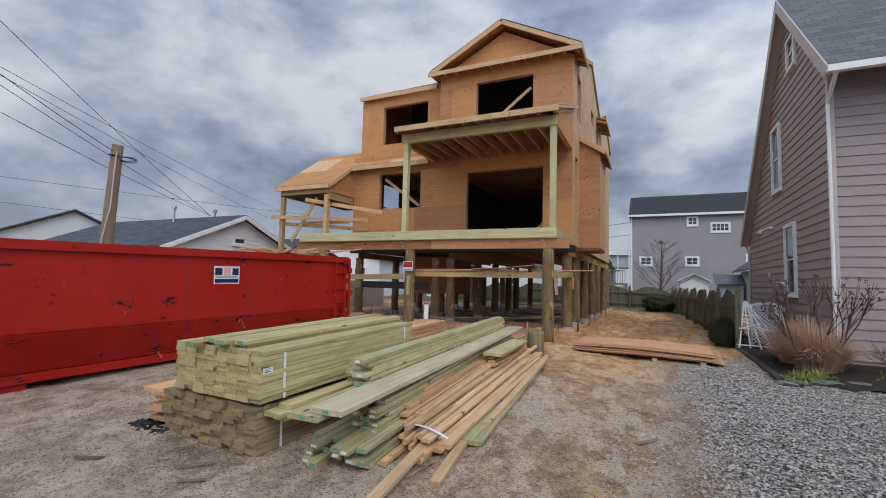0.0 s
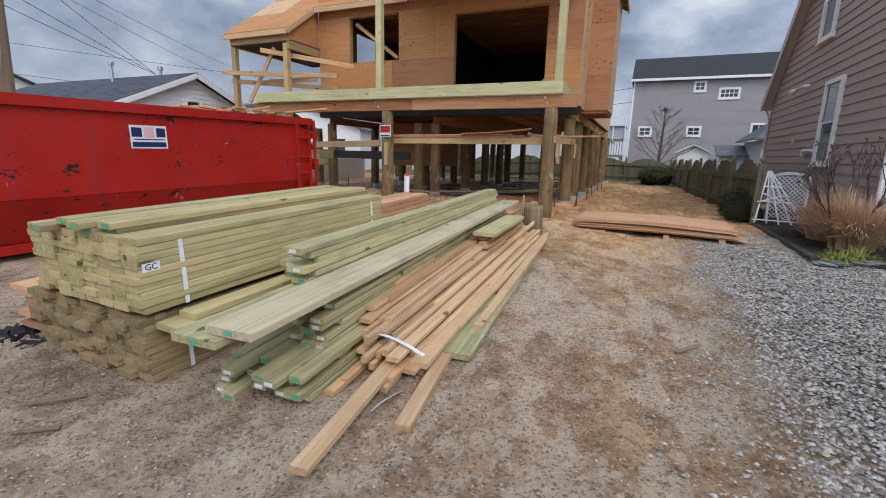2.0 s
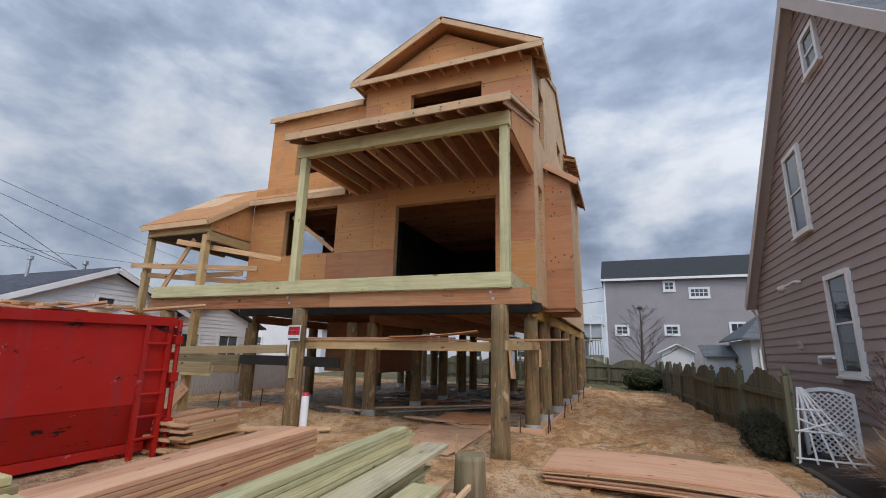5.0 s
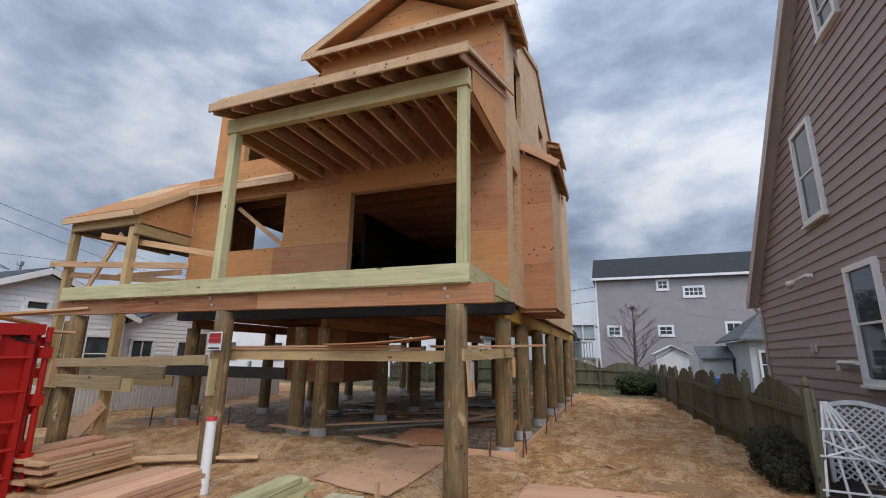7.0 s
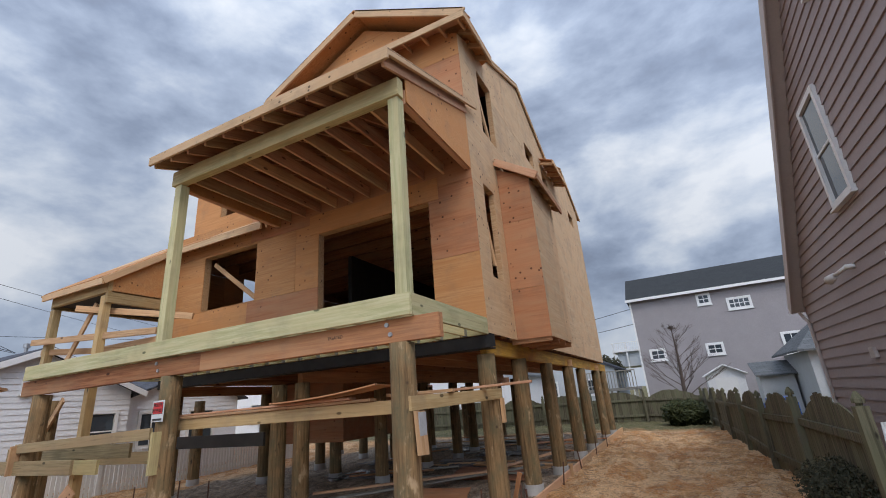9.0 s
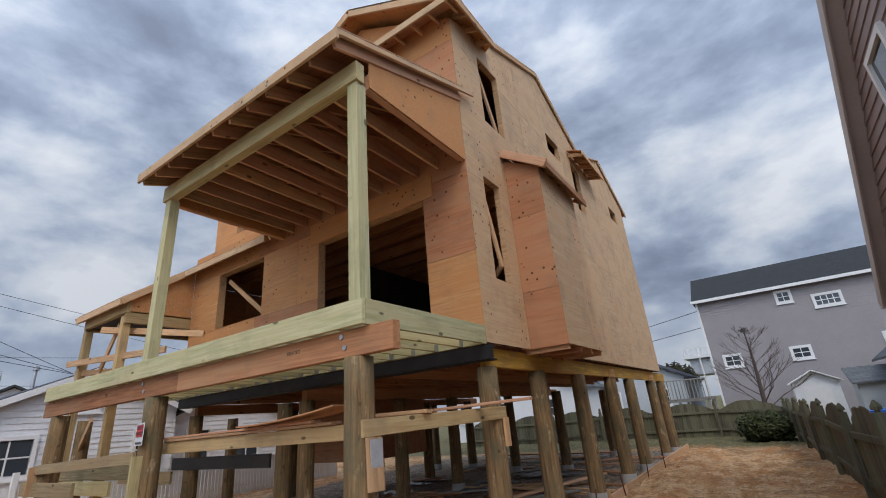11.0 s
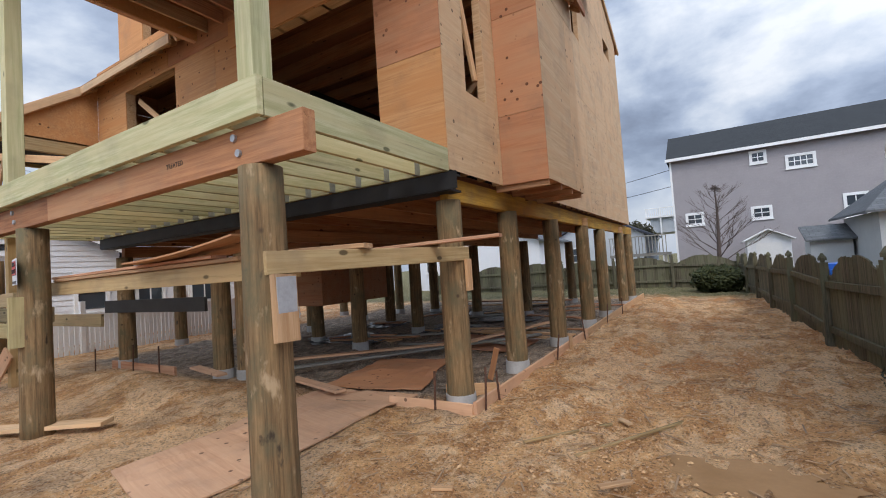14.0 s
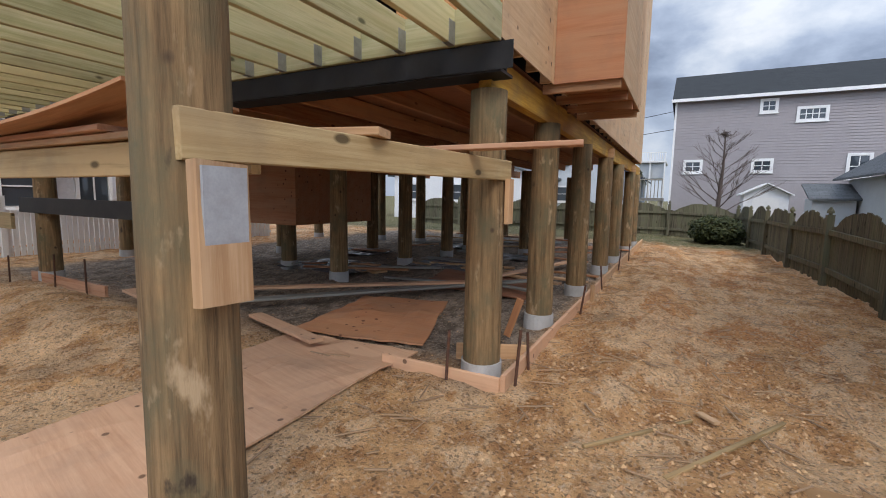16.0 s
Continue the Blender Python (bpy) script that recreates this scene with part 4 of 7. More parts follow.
prism(bm, [(-1.97, 13.56, 5.94), (-1.24, 13.56, 5.45), (-1.24, 15.55, 5.45), (-1.97, 15.55, 5.94)], (0, 0, -0.02))
part("bay_roof", bm, M_PLY_RED, bay)
board("rake_board", (-1.97, 13.55, 5.86), (-1.24, 13.55, 5.37), 0.035, 0.14, M_FIR_PINK, bay)
board("fascia", (-1.25, 13.57, 5.37), (-1.25, 15.55, 5.37), 0.03, 0.11, M_BEAM, bay)
for i in range(6):
    board("rafter_tail", (-1.43, 13.66 + 0.36 * i, 5.49), (-1.27, 13.66 + 0.36 * i, 5.38), 0.035, 0.09, M_FIR, bay)
# second little roof further back
bm = bmesh.new()
prism(bm, [(-1.97, 17.75, 8.0), (-1.6, 17.75, 7.84), (-1.6, 19.6, 7.84), (-1.97, 19.6, 8.0)], (0, 0, -0.02))
part("window_hood", bm, M_PLY_RED, house)
board("fascia", (-1.6, 17.75, 7.77), (-1.6, 19.6, 7.77), 0.03, 0.12, M_FIR, house)
for i in range(5):
    board("rafter_tail", (-1.97, 17.85 + 0.4 * i, 7.88), (-1.62, 17.85 + 0.4 * i, 7.76), 0.035, 0.1, M_FIR, house)

# boxed stair well hung under the floor
bm = bmesh.new()
box(bm, -8.9, -7.0, 15.4, 17.6, 1.0, 2.42)
part("stair_box", bm, M_PLY_RED, house, "dark red plywood stair box under the floor")
# braces across the openings
for p, q in (((-8.1, 12.5, 4.85), (-6.8, 12.5, 3.9)), ((-3.2, 12.5, 7.2), (-4.1, 12.5, 6.5)), ((-3.9, 14.0, 2.7), (-2.4, 14.0, 4.1)), ((-2.1, 12.95, 4.9), (-2.1, 13.3, 3.8)), ((-2.1, 13.3, 7.6), (-2.1, 13.8, 6.5))):
    board("brace", p, q, 0.038, 0.09, M_FIR, house)


# ---------- piles ----------
def pile_mesh(h, r, material, seed=1):
    bm = bmesh.new()
    rng = random.Random(seed)
    n, rows = 20, 9
    prev = None
    off = rng.random() * 10
    for j in range(rows):
        z = h * j / (rows - 1)
        rr = r * (1.03 - 0.09 * j / (rows - 1))
        ring = []
        for k in range(n):
            a = k * math.tau / n
            d = 1 + 0.035 * noise.noise((math.cos(a) * 1.4 + off, math.sin(a) * 1.4, z * 0.9)) + 0.018 * noise.noise((math.cos(a) * 6, math.sin(a) * 6 + off, z * 1.2))
            ring.append(bm.verts.new((rr * d * math.cos(a), rr * d * math.sin(a), z)))
        if prev:
            for k in range(n):
                bm.faces.new((prev[k], prev[(k + 1) % n], ring[(k + 1) % n], ring[k]))
        else:
            bm.faces.new(ring[::-1])
        prev = ring
    bm.faces.new(prev)
    me = mesh_of("piling", bm, material)
    for p in me.polygons:
        p.use_smooth = len(p.vertices) == 4
    return me


PILES = [pile_mesh(2.45, 0.138, M_PILE, s) for s in range(4)]


def collar_mesh():
    bm = bmesh.new()
    rod(bm, (0, 0, 0), (0, 0, 0.18), 0.158, 0.153, seg=24)
    return mesh_of("concrete_collar", bm, M_CONC)


COLLAR = collar_mesh()
spots = [(-2.2, 10.37), (-5.86, 10.37), (-9.27, 10.40), (-6.18, 12.6), (-11.2, 11.4)]
rows_y = (12.58, 14.12, 15.98, 18.08, 19.78, 22.4, 23.9)
spots += [(-2.16, y) for y in rows_y]
spots += [(-5.7, y) for y in (12.66, 15.05, 17.0, 18.8, 20.0, 22.6)]
spots += [(-4.2, 20.0), (-3.9, 23.4), (-7.5, 20.6)]
spots += [(-9.1, y) for y in (12.62, 15.0, 17.0, 19.0, 20.9, 23.2)]
spots += [(-11.35, 14.8), (-11.2, 20.4), (-7.4, 15.6), (-7.4, 18.2), (-7.4, 23.3)]
for i, (x, y) in enumerate(spots):
    gz = ground_z(x, y)
    z0 = gz - 0.1
    top = 2.31 if y < 12 else (2.31 if x > -3 else 2.21)
    s = (top - z0) / 2.45
    ob = new("piling", PILES[i % 4])
    place(ob, pose(x, y, z0, 0, 0, 47 * i) @ Matrix.Diagonal((1, 1, s, 1)), house)
    if y > 12:
        place(new("concrete_collar", COLLAR), pose(x, y, gz - 0.03), house)


# ---------- forms, batter boards and loose sheets round the piles ----------
forms = thing("foundation_forms", -2.0, 12.45, 0.2, "low wooden edge forms with rusty stakes round the slab bed", "formwork")
for p, q, mm in (((-1.93, 12.43, 0.22), (-1.93, 16.9, 0.24), M_PLY_GROUND), ((-1.93, 16.92, 0.24), (-1.93, 21.2, 0.26), M_FIR), ((-1.93, 21.22, 0.26), (-1.93, 24.8, 0.26), M_FIR), ((-2.95, 12.42, 0.20), (-1.95, 12.42, 0.20), M_PLY_GROUND), ((-9.4, 12.5, 0.25), (-7.2, 12.44, 0.27), M_FIR_PINK), ((-2.5, 12.85, 0.24), (-1.97, 13.1, 0.24), M_FIR)):
    board("form_board", p, q, 0.035, 0.2, mm, forms)
for x, y, h, lean in ((-1.88, 12.55, 0.42, 0.03), (-1.885, 12.9, 0.30, -0.02), (-2.35, 12.37, 0.38, 0.02), (-1.88, 14.9, 0.36, 0.05), (-1.88, 16.6, 0.36, -0.04), (-1.88, 18.5, 0.4, 0.03), (-1.88, 20.4, 0.4, 0.0), (-8.4, 12.38, 0.45, 0.03), (-7.6, 12.4, 0.45, 0.0), (-9.6, 12.3, 0.4, 0.02)):
    bm = bmesh.new()
    rod(bm, (x, y, ground_z(x, y) - 0.05), (x + lean, y, ground_z(x, y) + h), 0.012, seg=8)
    part("stake", bm, M_RUST, forms, "rusty steel stake")
board("wooden_stake", (-2.33, 13.62, 0.22), (-2.18, 13.55, 0.62), 0.02, 0.07, M_BEAM, forms, up=(1, 0, 0))
board("wooden_stake", (-1.86, 15.6, 0.1), (-1.86, 15.6, 0.45), 0.02, 0.06, M_FIR, forms, up=(1, 0, 0))

batter = thing("batter_boards", -2.1, 11.5, 1.6, "rough batter boards nailed across the front piles", "batter board")
board("cross_board", (-2.09, 10.28, 1.72), (-2.03, 12.68, 1.76), 0.04, 0.14, M_PINE, batter, label="knotty yellow pine cross board")
board("cross_board", (-2.2, 10.62, 1.70), (-6.1, 10.58, 1.68), 0.04, 0.14, M_PINE, batter)
board("cross_board", (-6.0, 10.26, 1.60), (-9.4, 10.24, 1.50), 0.04, 0.14, M_TREATED_OLD, batter)
board("cross_board", (-9.9, 10.24, 1.22), (-7.7, 10.24, 1.22), 0.04, 0.2, M_TREATED_OLD, batter)
board("flat_plank", (-2.75, 10.92, 1.825), (-2.02, 11.12, 1.825), 0.14, 0.035, M_FIR, batter)
board("flat_plank", (-2.9, 11.85, 1.835), (-1.40, 12.12, 1.872), 0.11, 0.03, M_FIR_PINK, batter)
board("flat_plank", (-2.75, 10.62, 1.79), (-5.9, 10.6, 1.765), 0.12, 0.03, M_FIR, batter)
board("flat_plank", (-3.0, 10.58, 1.82), (-6.0, 10.62, 1.795), 0.12, 0.025, M_FIR_PINK, batter)
board("hanging_block", (-2.035, 10.36, 1.645), (-2.0, 10.34, 1.26), 0.04, 0.165, M_FIR, batter, up=(0, 1, 0))
board("hanging_block", (-2.0, 12.62, 1.70), (-2.0, 12.62, 1.38), 0.035, 0.1, M_FIR, batter, up=(0, 1, 0))
board("hanging_block", (-5.80, 10.21, 1.62), (-5.80, 10.21, 1.12), 0.04, 0.13, M_TREATED, batter, up=(0, 1, 0))
board("hanging_block", (-9.35, 10.22, 1.55), (-9.35, 10.22, 1.12), 0.04, 0.15, M_FIR, batter, up=(0, 1, 0))
bm = bmesh.new()
box(bm, -2.005, -1.995, 10.285, 10.42, 1.42, 1.635)
part("patch", bm, M_GREYPAINT, batter, "grey painted patch on a scrap block")
# bowed offcut of plywood lying on the batter boards
bm = bmesh.new()
n = 12
for i in range(n + 1):
    s = i / n
    z = 1.83 + 0.10 * s * s
    for j, (x, y) in enumerate(((-4.07 + 1.5 * s, 10.40), (-4.3 + 1.6 * s, 10.95))):
        for dz in (0, 0.014):
            bm.verts.new((x, y, z + dz))
bm.verts.ensure_lookup_table()
for i in range(n):
    a, c = 4 * i, 4 * i + 4
    for q in ((a, a + 2, c + 2, c), (a + 1, c + 1, c + 3, a + 3), (a, c, c + 1, a + 1), (a + 2, a + 3, c + 3, c + 2)):
        bm.faces.new([bm.verts[k] for k in q])
bm.faces.new([bm.verts[k] for k in (0, 1, 3, 2)])
bm.faces.new([bm.verts[k] for k in (4 * n, 4 * n + 2, 4 * n + 3, 4 * n + 1)])
solo("plywood_offcut", bm, M_BEAM, "bowed reddish plywood offcut resting on batter boards", "plywood")


def ground_sheet(name, corners, material, label, n=10, lift=0.012, thick=0.014):
    """A thin sheet that follows the lie of the ground between four corners."""
    bm = bmesh.new()
    a, c, d, e = [Vector(p) for p in corners]
    g = [[None] * (n + 1) for _ in range(n + 1)]
    for i in range(n + 1):
        for j in range(n + 1):
            s, t = i / n, j / n
            p = (1 - s) * (1 - t) * a + s * (1 - t) * c + s * t * d + (1 - s) * t * e
            g[i][j] = (p.x, p.y, max(ground_z(p.x, p.y), 0.5 * ground_z(p.x + .2, p.y) + 0.5 * ground_z(p.x - .2, p.y)) + lift)
    top = [[bm.verts.new((x, y, z + thick)) for x, y, z in r] for r in g]
    bot = [[bm.verts.new(p) for p in r] for r in g]
    for i in range(n):
        for j in range(n):
            bm.faces.new((top[i][j], top[i + 1][j], top[i + 1][j + 1], top[i][j + 1]))
            bm.faces.new((bot[i][j], bot[i][j + 1], bot[i + 1][j + 1], bot[i + 1][j]))
    for i in range(n):
        for r0, r1 in (((i, 0), (i + 1, 0)), ((i + 1, n), (i, n)), ((0, i + 1), (0, i)), ((n, i), (n, i + 1))):
            bm.faces.new((bot[r0[0]][r0[1]], bot[r1[0]][r1[1]], top[r1[0]][r1[1]], top[r0[0]][r0[1]]))
    org = (a + c + d + e) / 4
    x = (c - a).normalized()
    m = Matrix.Translation(org) @ Matrix.Rotation(math.atan2(x.y, x.x), 4, "Z")
    bm.transform(m.inverted())
    return solo(name, bm, material, label, "plywood", group="sheets laid on the soil", at=m)


ground_sheet("plywood_sheet", ((-3.94, 10.22, 0), (-2.85, 10.0, 0), (-2.84, 12.78, 0), (-4.13, 12.6, 0)), M_PLY_GROUND, "trodden plywood sheet lying flat on the soil")
ground_sheet("plywood_sheet", ((-4.19, 12.64, 0), (-2.85, 12.88, 0), (-3.48, 14.58, 0), (-4.46, 14.15, 0)), M_PLY_RED, "muddy reddish plywood sheet on the damp fill", lift=0.03)
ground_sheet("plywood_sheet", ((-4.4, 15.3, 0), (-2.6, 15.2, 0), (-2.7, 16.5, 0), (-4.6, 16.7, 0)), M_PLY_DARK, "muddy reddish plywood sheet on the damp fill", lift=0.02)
for p, q, mm in (((-6.0, 13.3, 0.33), (-3.4, 15.4, 0.36), M_PLY_GROUND), ((-5.4, 13.0, 0.31), (-2.6, 16.3, 0.34), M_GREYBOARD), ((-4.8, 12.7, 0.29), (-3.6, 12.35, 0.31), M_PLY_GROUND), ((-3.6, 15.6, 0.32), (-2.8, 18.5, 0.33), M_PLY_GROUND), ((-6.5, 12.35, 0.42), (-5.6, 12.2, 0.4), M_PLY_GROUND), ((-7.5, 21.0, 0.4), (-4.0, 21.4, 0.4), M_FIR), ((-7.0, 22.0, 0.45), (-3.5, 21.8, 0.45), M_BEAM)):
    ob = board("scrap_board", p, q, 0.14, 0.03, mm)
    tagged(ob, "muddy scrap board lying under the raised house", "board", "scrap boards")
for p, q, w, mm in (((-6.9, 9.75, 0.28), (-5.3, 10.75, 0.29), 0.19, M_FIR_PALE), ((-0.88, 12.0, 0.14), (-0.12, 13.2, 0.13), 0.03, M_STRAW), ((-1.3, 12.05, 0.17), (-0.75, 12.75, 0.15), 0.025, M_STRAW), ((-0.62, 11.6, 0.14), (-0.45, 11.75, 0.14), 0.05, M_FIR), ((-1.55, 11.05, 0.2), (-1.42, 11.1, 0.2), 0.04, M_FIR), ((-0.7, 12.9, 0.15), (-0.6, 12.8, 0.15), 0.05, M_PLY_PALE)):
    ob = board("scrap_board", p, q, w, 0.042 if w > 0.1 else 0.02, mm if mm is not M_STRAW else M_PINE)
    tagged(ob, "small loose strip of wood on the bare soil", "board", "scrap boards")

rng = random.Random(61)
for i in range(26):
    x, y = rng.uniform(-8.4, -3.0), rng.uniform(15.2, 22.8)
    a, ln = rng.uniform(-0.7, 0.9), rng.uniform(0.5, 2.4)
    z = ground_z(x, y) + 0.03 + 0.02 * (i % 3)
    ob = board("scrap_board", (x, y, z), (x + ln * math.cos(a), y + ln * math.sin(a), z + rng.uniform(0.0, 0.05)), rng.choice((0.09, 0.14, 0.3)), 0.03, rng.choice((M_GREYBOARD, M_PLY_RED, M_FIR, M_BEAM)))
    tagged(ob, "muddy scrap board lying under the raised house", "board", "scrap boards")


# ---------- lumber ----------
def stack(name, label, near, far, cols, rows, w, h, mats, jit=0.03, group="lumber stacks", skip=0.0, seed=1, gap=0.004, tags=0.0):
    """Boards piled in rows; near and far are the lower right-hand corners of the two ends."""
    rng = random.Random(seed)
    near, far = Vector(near), Vector(far)
    d = (far - near).normalized()
    ln = (far - near).length
    left = Vector((0, 0, 1)).cross(d).normalized()
    up = d.cross(left)
    th = thing(name, near.x, near.y, near.z, label, "lumber", group)
    for r in range(rows):
        for c in range(cols):
            if rng.random() < skip and r > 0:
                continue
            s = near + left * (c + 0.5) * (w + gap) + up * (r + 0.5) * (h + gap)
            e = rng.uniform(-jit, jit)
            tw = rng.uniform(-0.006, 0.006)
            board("board", s + d * e + left * tw, s + d * (e + ln) + left * tw, w, h, rng.choice(mats), th, up=up)
            if rng.random() < tags:
                o = s + d * (e - 0.0015)
                board("end_tag", o - left * 0.025, o + left * 0.025, 0.002, 0.022, M_TAGGREEN if rng.random() < 0.5 else M_PAPER, th, up=up)
    return th, d, left, up


A0, A1 = Vector((-2.97, 2.79, 0.015)), Vector((-2.85, 5.12, 0.10))
low_b, dA, lA, uA = stack("lumber_bundle", "strapped bundle of dull green-brown treated boards on the ground", A0, A1, 9, 9, 0.143, 0.0425, [M_TREATED_OLD], jit=0.035, seed=3, gap=0.001)
up0 = A0 + uA * 0.425 - lA * 0.03
top_b, _, _, _ = stack("lumber_bundle", "strapped bundle of greenish treated pine boards on another bundle", up0, up0 + (A1 - A0), 8, 10, 0.143, 0.0425, [M_TREATED], jit=0.02, seed=5, gap=0.001)
for s in (0.24, 2.15):
    for bnd, base, hh, wid in ((top_b, up0, 0.425, 1.14), (low_b, A0, 0.385, 1.28)):
        bm = bmesh.new()
        o = base + dA * s
        for p, q in ((o - lA * 0.003, o - lA * 0.003 + uA * hh), (o + uA * (hh + 0.002), o + uA * (hh + 0.002) + lA * wid)):
            v = [bm.verts.new(x) for x in (p, p + dA * 0.028, q + dA * 0.028, q)]
            bm.faces.new(v)
        part("strap", bm, M_STRAP, bnd, "white plastic strap")
for bl, mm in ((0.1, M_TREATED_OLD), (1.2, M_TREATED_OLD), (2.1, M_TREATED_OLD)):
    p = A0 + dA * bl + uA * 0.385
    board("spacer", p - lA * 0.0, p + lA * 1.2, 0.06, 0.03, mm, low_b, up=uA)
# stapled paper tag with its two dark letters
tag = up0 + uA * 0.245 + dA * 0.02 - lA * 0.006
bm = bmesh.new()
v = [bm.verts.new(x) for x in (tag, tag + dA * 0.10, tag + dA * 0.10 + uA * 0.05, tag + uA * 0.05)]
bm.faces.new(v)
part("paper_tag", bm, M_PAPER, top_b, "white paper tag with dark letters")


def text(name, body, m, size, material, parent, extrude=0.0008):
    cu = bpy.data.curves.new(name, "FONT")
    cu.body, cu.size, cu.extrude, cu.align_x, cu.align_y = body, size, extrude, "CENTER", "CENTER"
    cu.materials.append(material)
    tmp = bpy.data.objects.new(name, cu)
    scene.collection.objects.link(tmp)
    bpy.context.view_layer.update()
    me = bpy.data.meshes.new_from_object(tmp.evaluated_get(bpy.context.evaluated_depsgraph_get()))
    bpy.data.objects.remove(tmp)
    bpy.data.curves.remove(cu)
    return place(new(name, me), m, parent)


def facing(at, right, up_):
    r, u = Vector(right).normalized(), Vector(up_).normalized()
    m = Matrix((r, u, r.cross(u))).transposed().to_4x4()
    m.translation = at
    return m


text("stamp", "TREATED", facing(Vector((-3.0, 10.2835, 2.455)), (1, 0, 0), (0, 0, 1)), 0.05, M_DARK, house)
text("lettering", "GC", facing(tag + dA * 0.05 + uA * 0.025 - lA * 0.002, dA, uA), 0.05, M_SIGNBLACK, top_b)
# loose boards on top of the bundle
tops = thing("lumber_stack", -3.5, 3.0, 0.83, "loose treated boards with green end tags on a bundle", "lumber", "lumber stacks")
t0 = up0 + uA * 0.422
for c, r, e in ((0.30, 0, 0.05), (0.30, 1, 0.02), (0.46, 0, 0.0), (0.46, 1, -0.06), (0.62, 0, 0.04), (0.66, 1, -0.02), (0.80, 0, -0.1)):
    s = t0 + lA * c + uA * (0.02 + 0.041 * r) + dA * e
    board("board", s, s + dA * 2.32 - lA * 0.04, 0.14, 0.039, M_TREATED if r else M_TREATED_OLD, tops, up=uA)
    board("end_tag", s - dA * 0.0015 - lA * 0.05, s - dA * 0.0015 + lA * 0.02, 0.002, 0.024, M_TAGGREEN, tops, up=uA)
# two odd boards shoved in beside the lower bundle
side = thing("lumber_stack", -2.8, 2.9, 0.2, "pale treated boards leaning beside the bundle", "lumber", "lumber stacks")
for a, c, w, h in ((( -2.86, 2.83, 0.36), (-2.72, 5.2, 0.42), 0.19, 0.04), ((-2.84, 2.95, 0.405), (-2.78, 5.15, 0.47), 0.14, 0.04), ((-2.85, 2.9, 0.32), (-2.74, 5.1, 0.38), 0.14, 0.04)):
    board("board", a, c, w, h, M_TREATED, side)

# green boards between the bundle and the wide plank
G0, G1 = Vector((-2.0, 3.0, 0.02)), Vector((-2.30, 8.2, 0.17))
gst, dG, lG, uG = stack("lumber_stack", "uneven stack of fresh green treated boards with end tags", G0, G1, 6, 4, 0.09, 0.04, [M_GREEN], jit=0.14, seed=11, skip=0.08, gap=0.007, tags=0.8)
rng = random.Random(4)
for r in range(4, 10):
    for c in range(4 if r < 7 else 3):
        s = G0 + lG * (0.12 + c * 0.094 + 0.03 * rng.random()) + uG * (r + 0.5) * 0.042 + dG * (0.25 + 0.3 * rng.random())
        board("board", s, s + dG * 4.9, 0.09, 0.037, M_GREEN, gst, up=uG)
        board("end_tag", s - dG * 0.0015 - lG * 0.025, s - dG * 0.0015 + lG * 0.025, 0.002, 0.022, M_TAGGREEN if c % 2 else M_PAPER, gst, up=uG)
for r, e in enumerate((0.10, 0.16, 0.05, 0.20, 0.12, 0.02)):
    for c in range(2 if r < 4 else 1):
        p = Vector((-2.43 - 0.147 * c + 0.006 * (r % 3), 3.35 + e + 0.1 * c, 0.545 + 0.0425 * r))
        q = p + Vector((-0.22, 4.75, 0.085))
        board("board", p, q, 0.142, 0.04, M_GREEN, gst)
        board("end_tag", p + Vector((-0.035, -0.002, 0)), p + Vector((0.03, -0.002, 0)), 0.002, 0.024, M_PAPER if r % 3 else M_TAGGREEN, gst)
wide = thing("wide_plank", -2.2, 5.5, 0.5, "two wide pale green treated planks lying on the stack", "lumber", "lumber stacks")
board("board", (-2.17, 2.66, 0.525), (-2.42, 8.5, 0.645), 0.28, 0.042, M_PALEPINE, wide)
board("board", (-2.33, 2.6, 0.478), (-2.62, 8.3, 0.60), 0.28, 0.042, M_GREEN, wide)
for x, y, z in ((-2.17, 2.658, 0.525), (-2.33, 2.598, 0.478)):
    board("end_tag", (x - 0.03, y, z), (x + 0.03, y, z), 0.002, 0.024, M_TAGGREEN, wide)

# brown firring strips and studs, thrown down loosely
loose = thing("lumber_stack", -1.9, 5.5, 0.1, "loose heap of brown fir studs and strips", "lumber", "lumber stacks")
rng = random.Random(9)
for i in range(96):
    lvl = i // 12
    k = i % 12
    x0 = -1.60 - 0.048 * k - 0.012 * lvl + rng.uniform(-0.03, 0.03)
    y0 = 3.4 + rng.uniform(-0.2, 0.7) + 0.05 * lvl
    ln = rng.uniform(3.0, 4.3)
    x1 = x0 - 0.07 - 0.012 * k + rng.uniform(-0.05, 0.05)
    z0 = 0.04 + 0.042 * lvl + rng.uniform(-0.008, 0.008)
    if lvl > 2 and k < 2 * (lvl - 2):
        continue
    w, h = rng.choice(((0.064, 0.032), (0.038, 0.05), (0.085, 0.03), (0.038, 0.042)))
    board("board", (x0, y0, z0 + 0.02), (x1, y0 + ln, z0 + 0.15), w, h, rng.choice([M_FIR, M_FIR, M_FIR_PALE, M_FIR_PALE, M_PLY_PALE]), loose)
for p, q, w, mm in (((-1.66, 2.52, 0.07), (-1.95, 5.2, 0.2), 0.09, M_FIR_PALE), ((-1.44, 3.0, 0.04), (-1.75, 5.4, 0.16), 0.085, M_FIR_PALE), ((-1.95, 3.1, 0.05), (-2.0, 5.2, 0.16), 0.06, M_FIR), ((-1.72, 3.25, 0.06), (-1.8, 6.2, 0.2), 0.085, M_PLY_PALE), ((-1.60, 3.5, 0.12), (-1.8, 7.0, 0.26), 0.12, M_PLY_PALE)):
    board("board", p, q, w, 0.038, mm, loose)
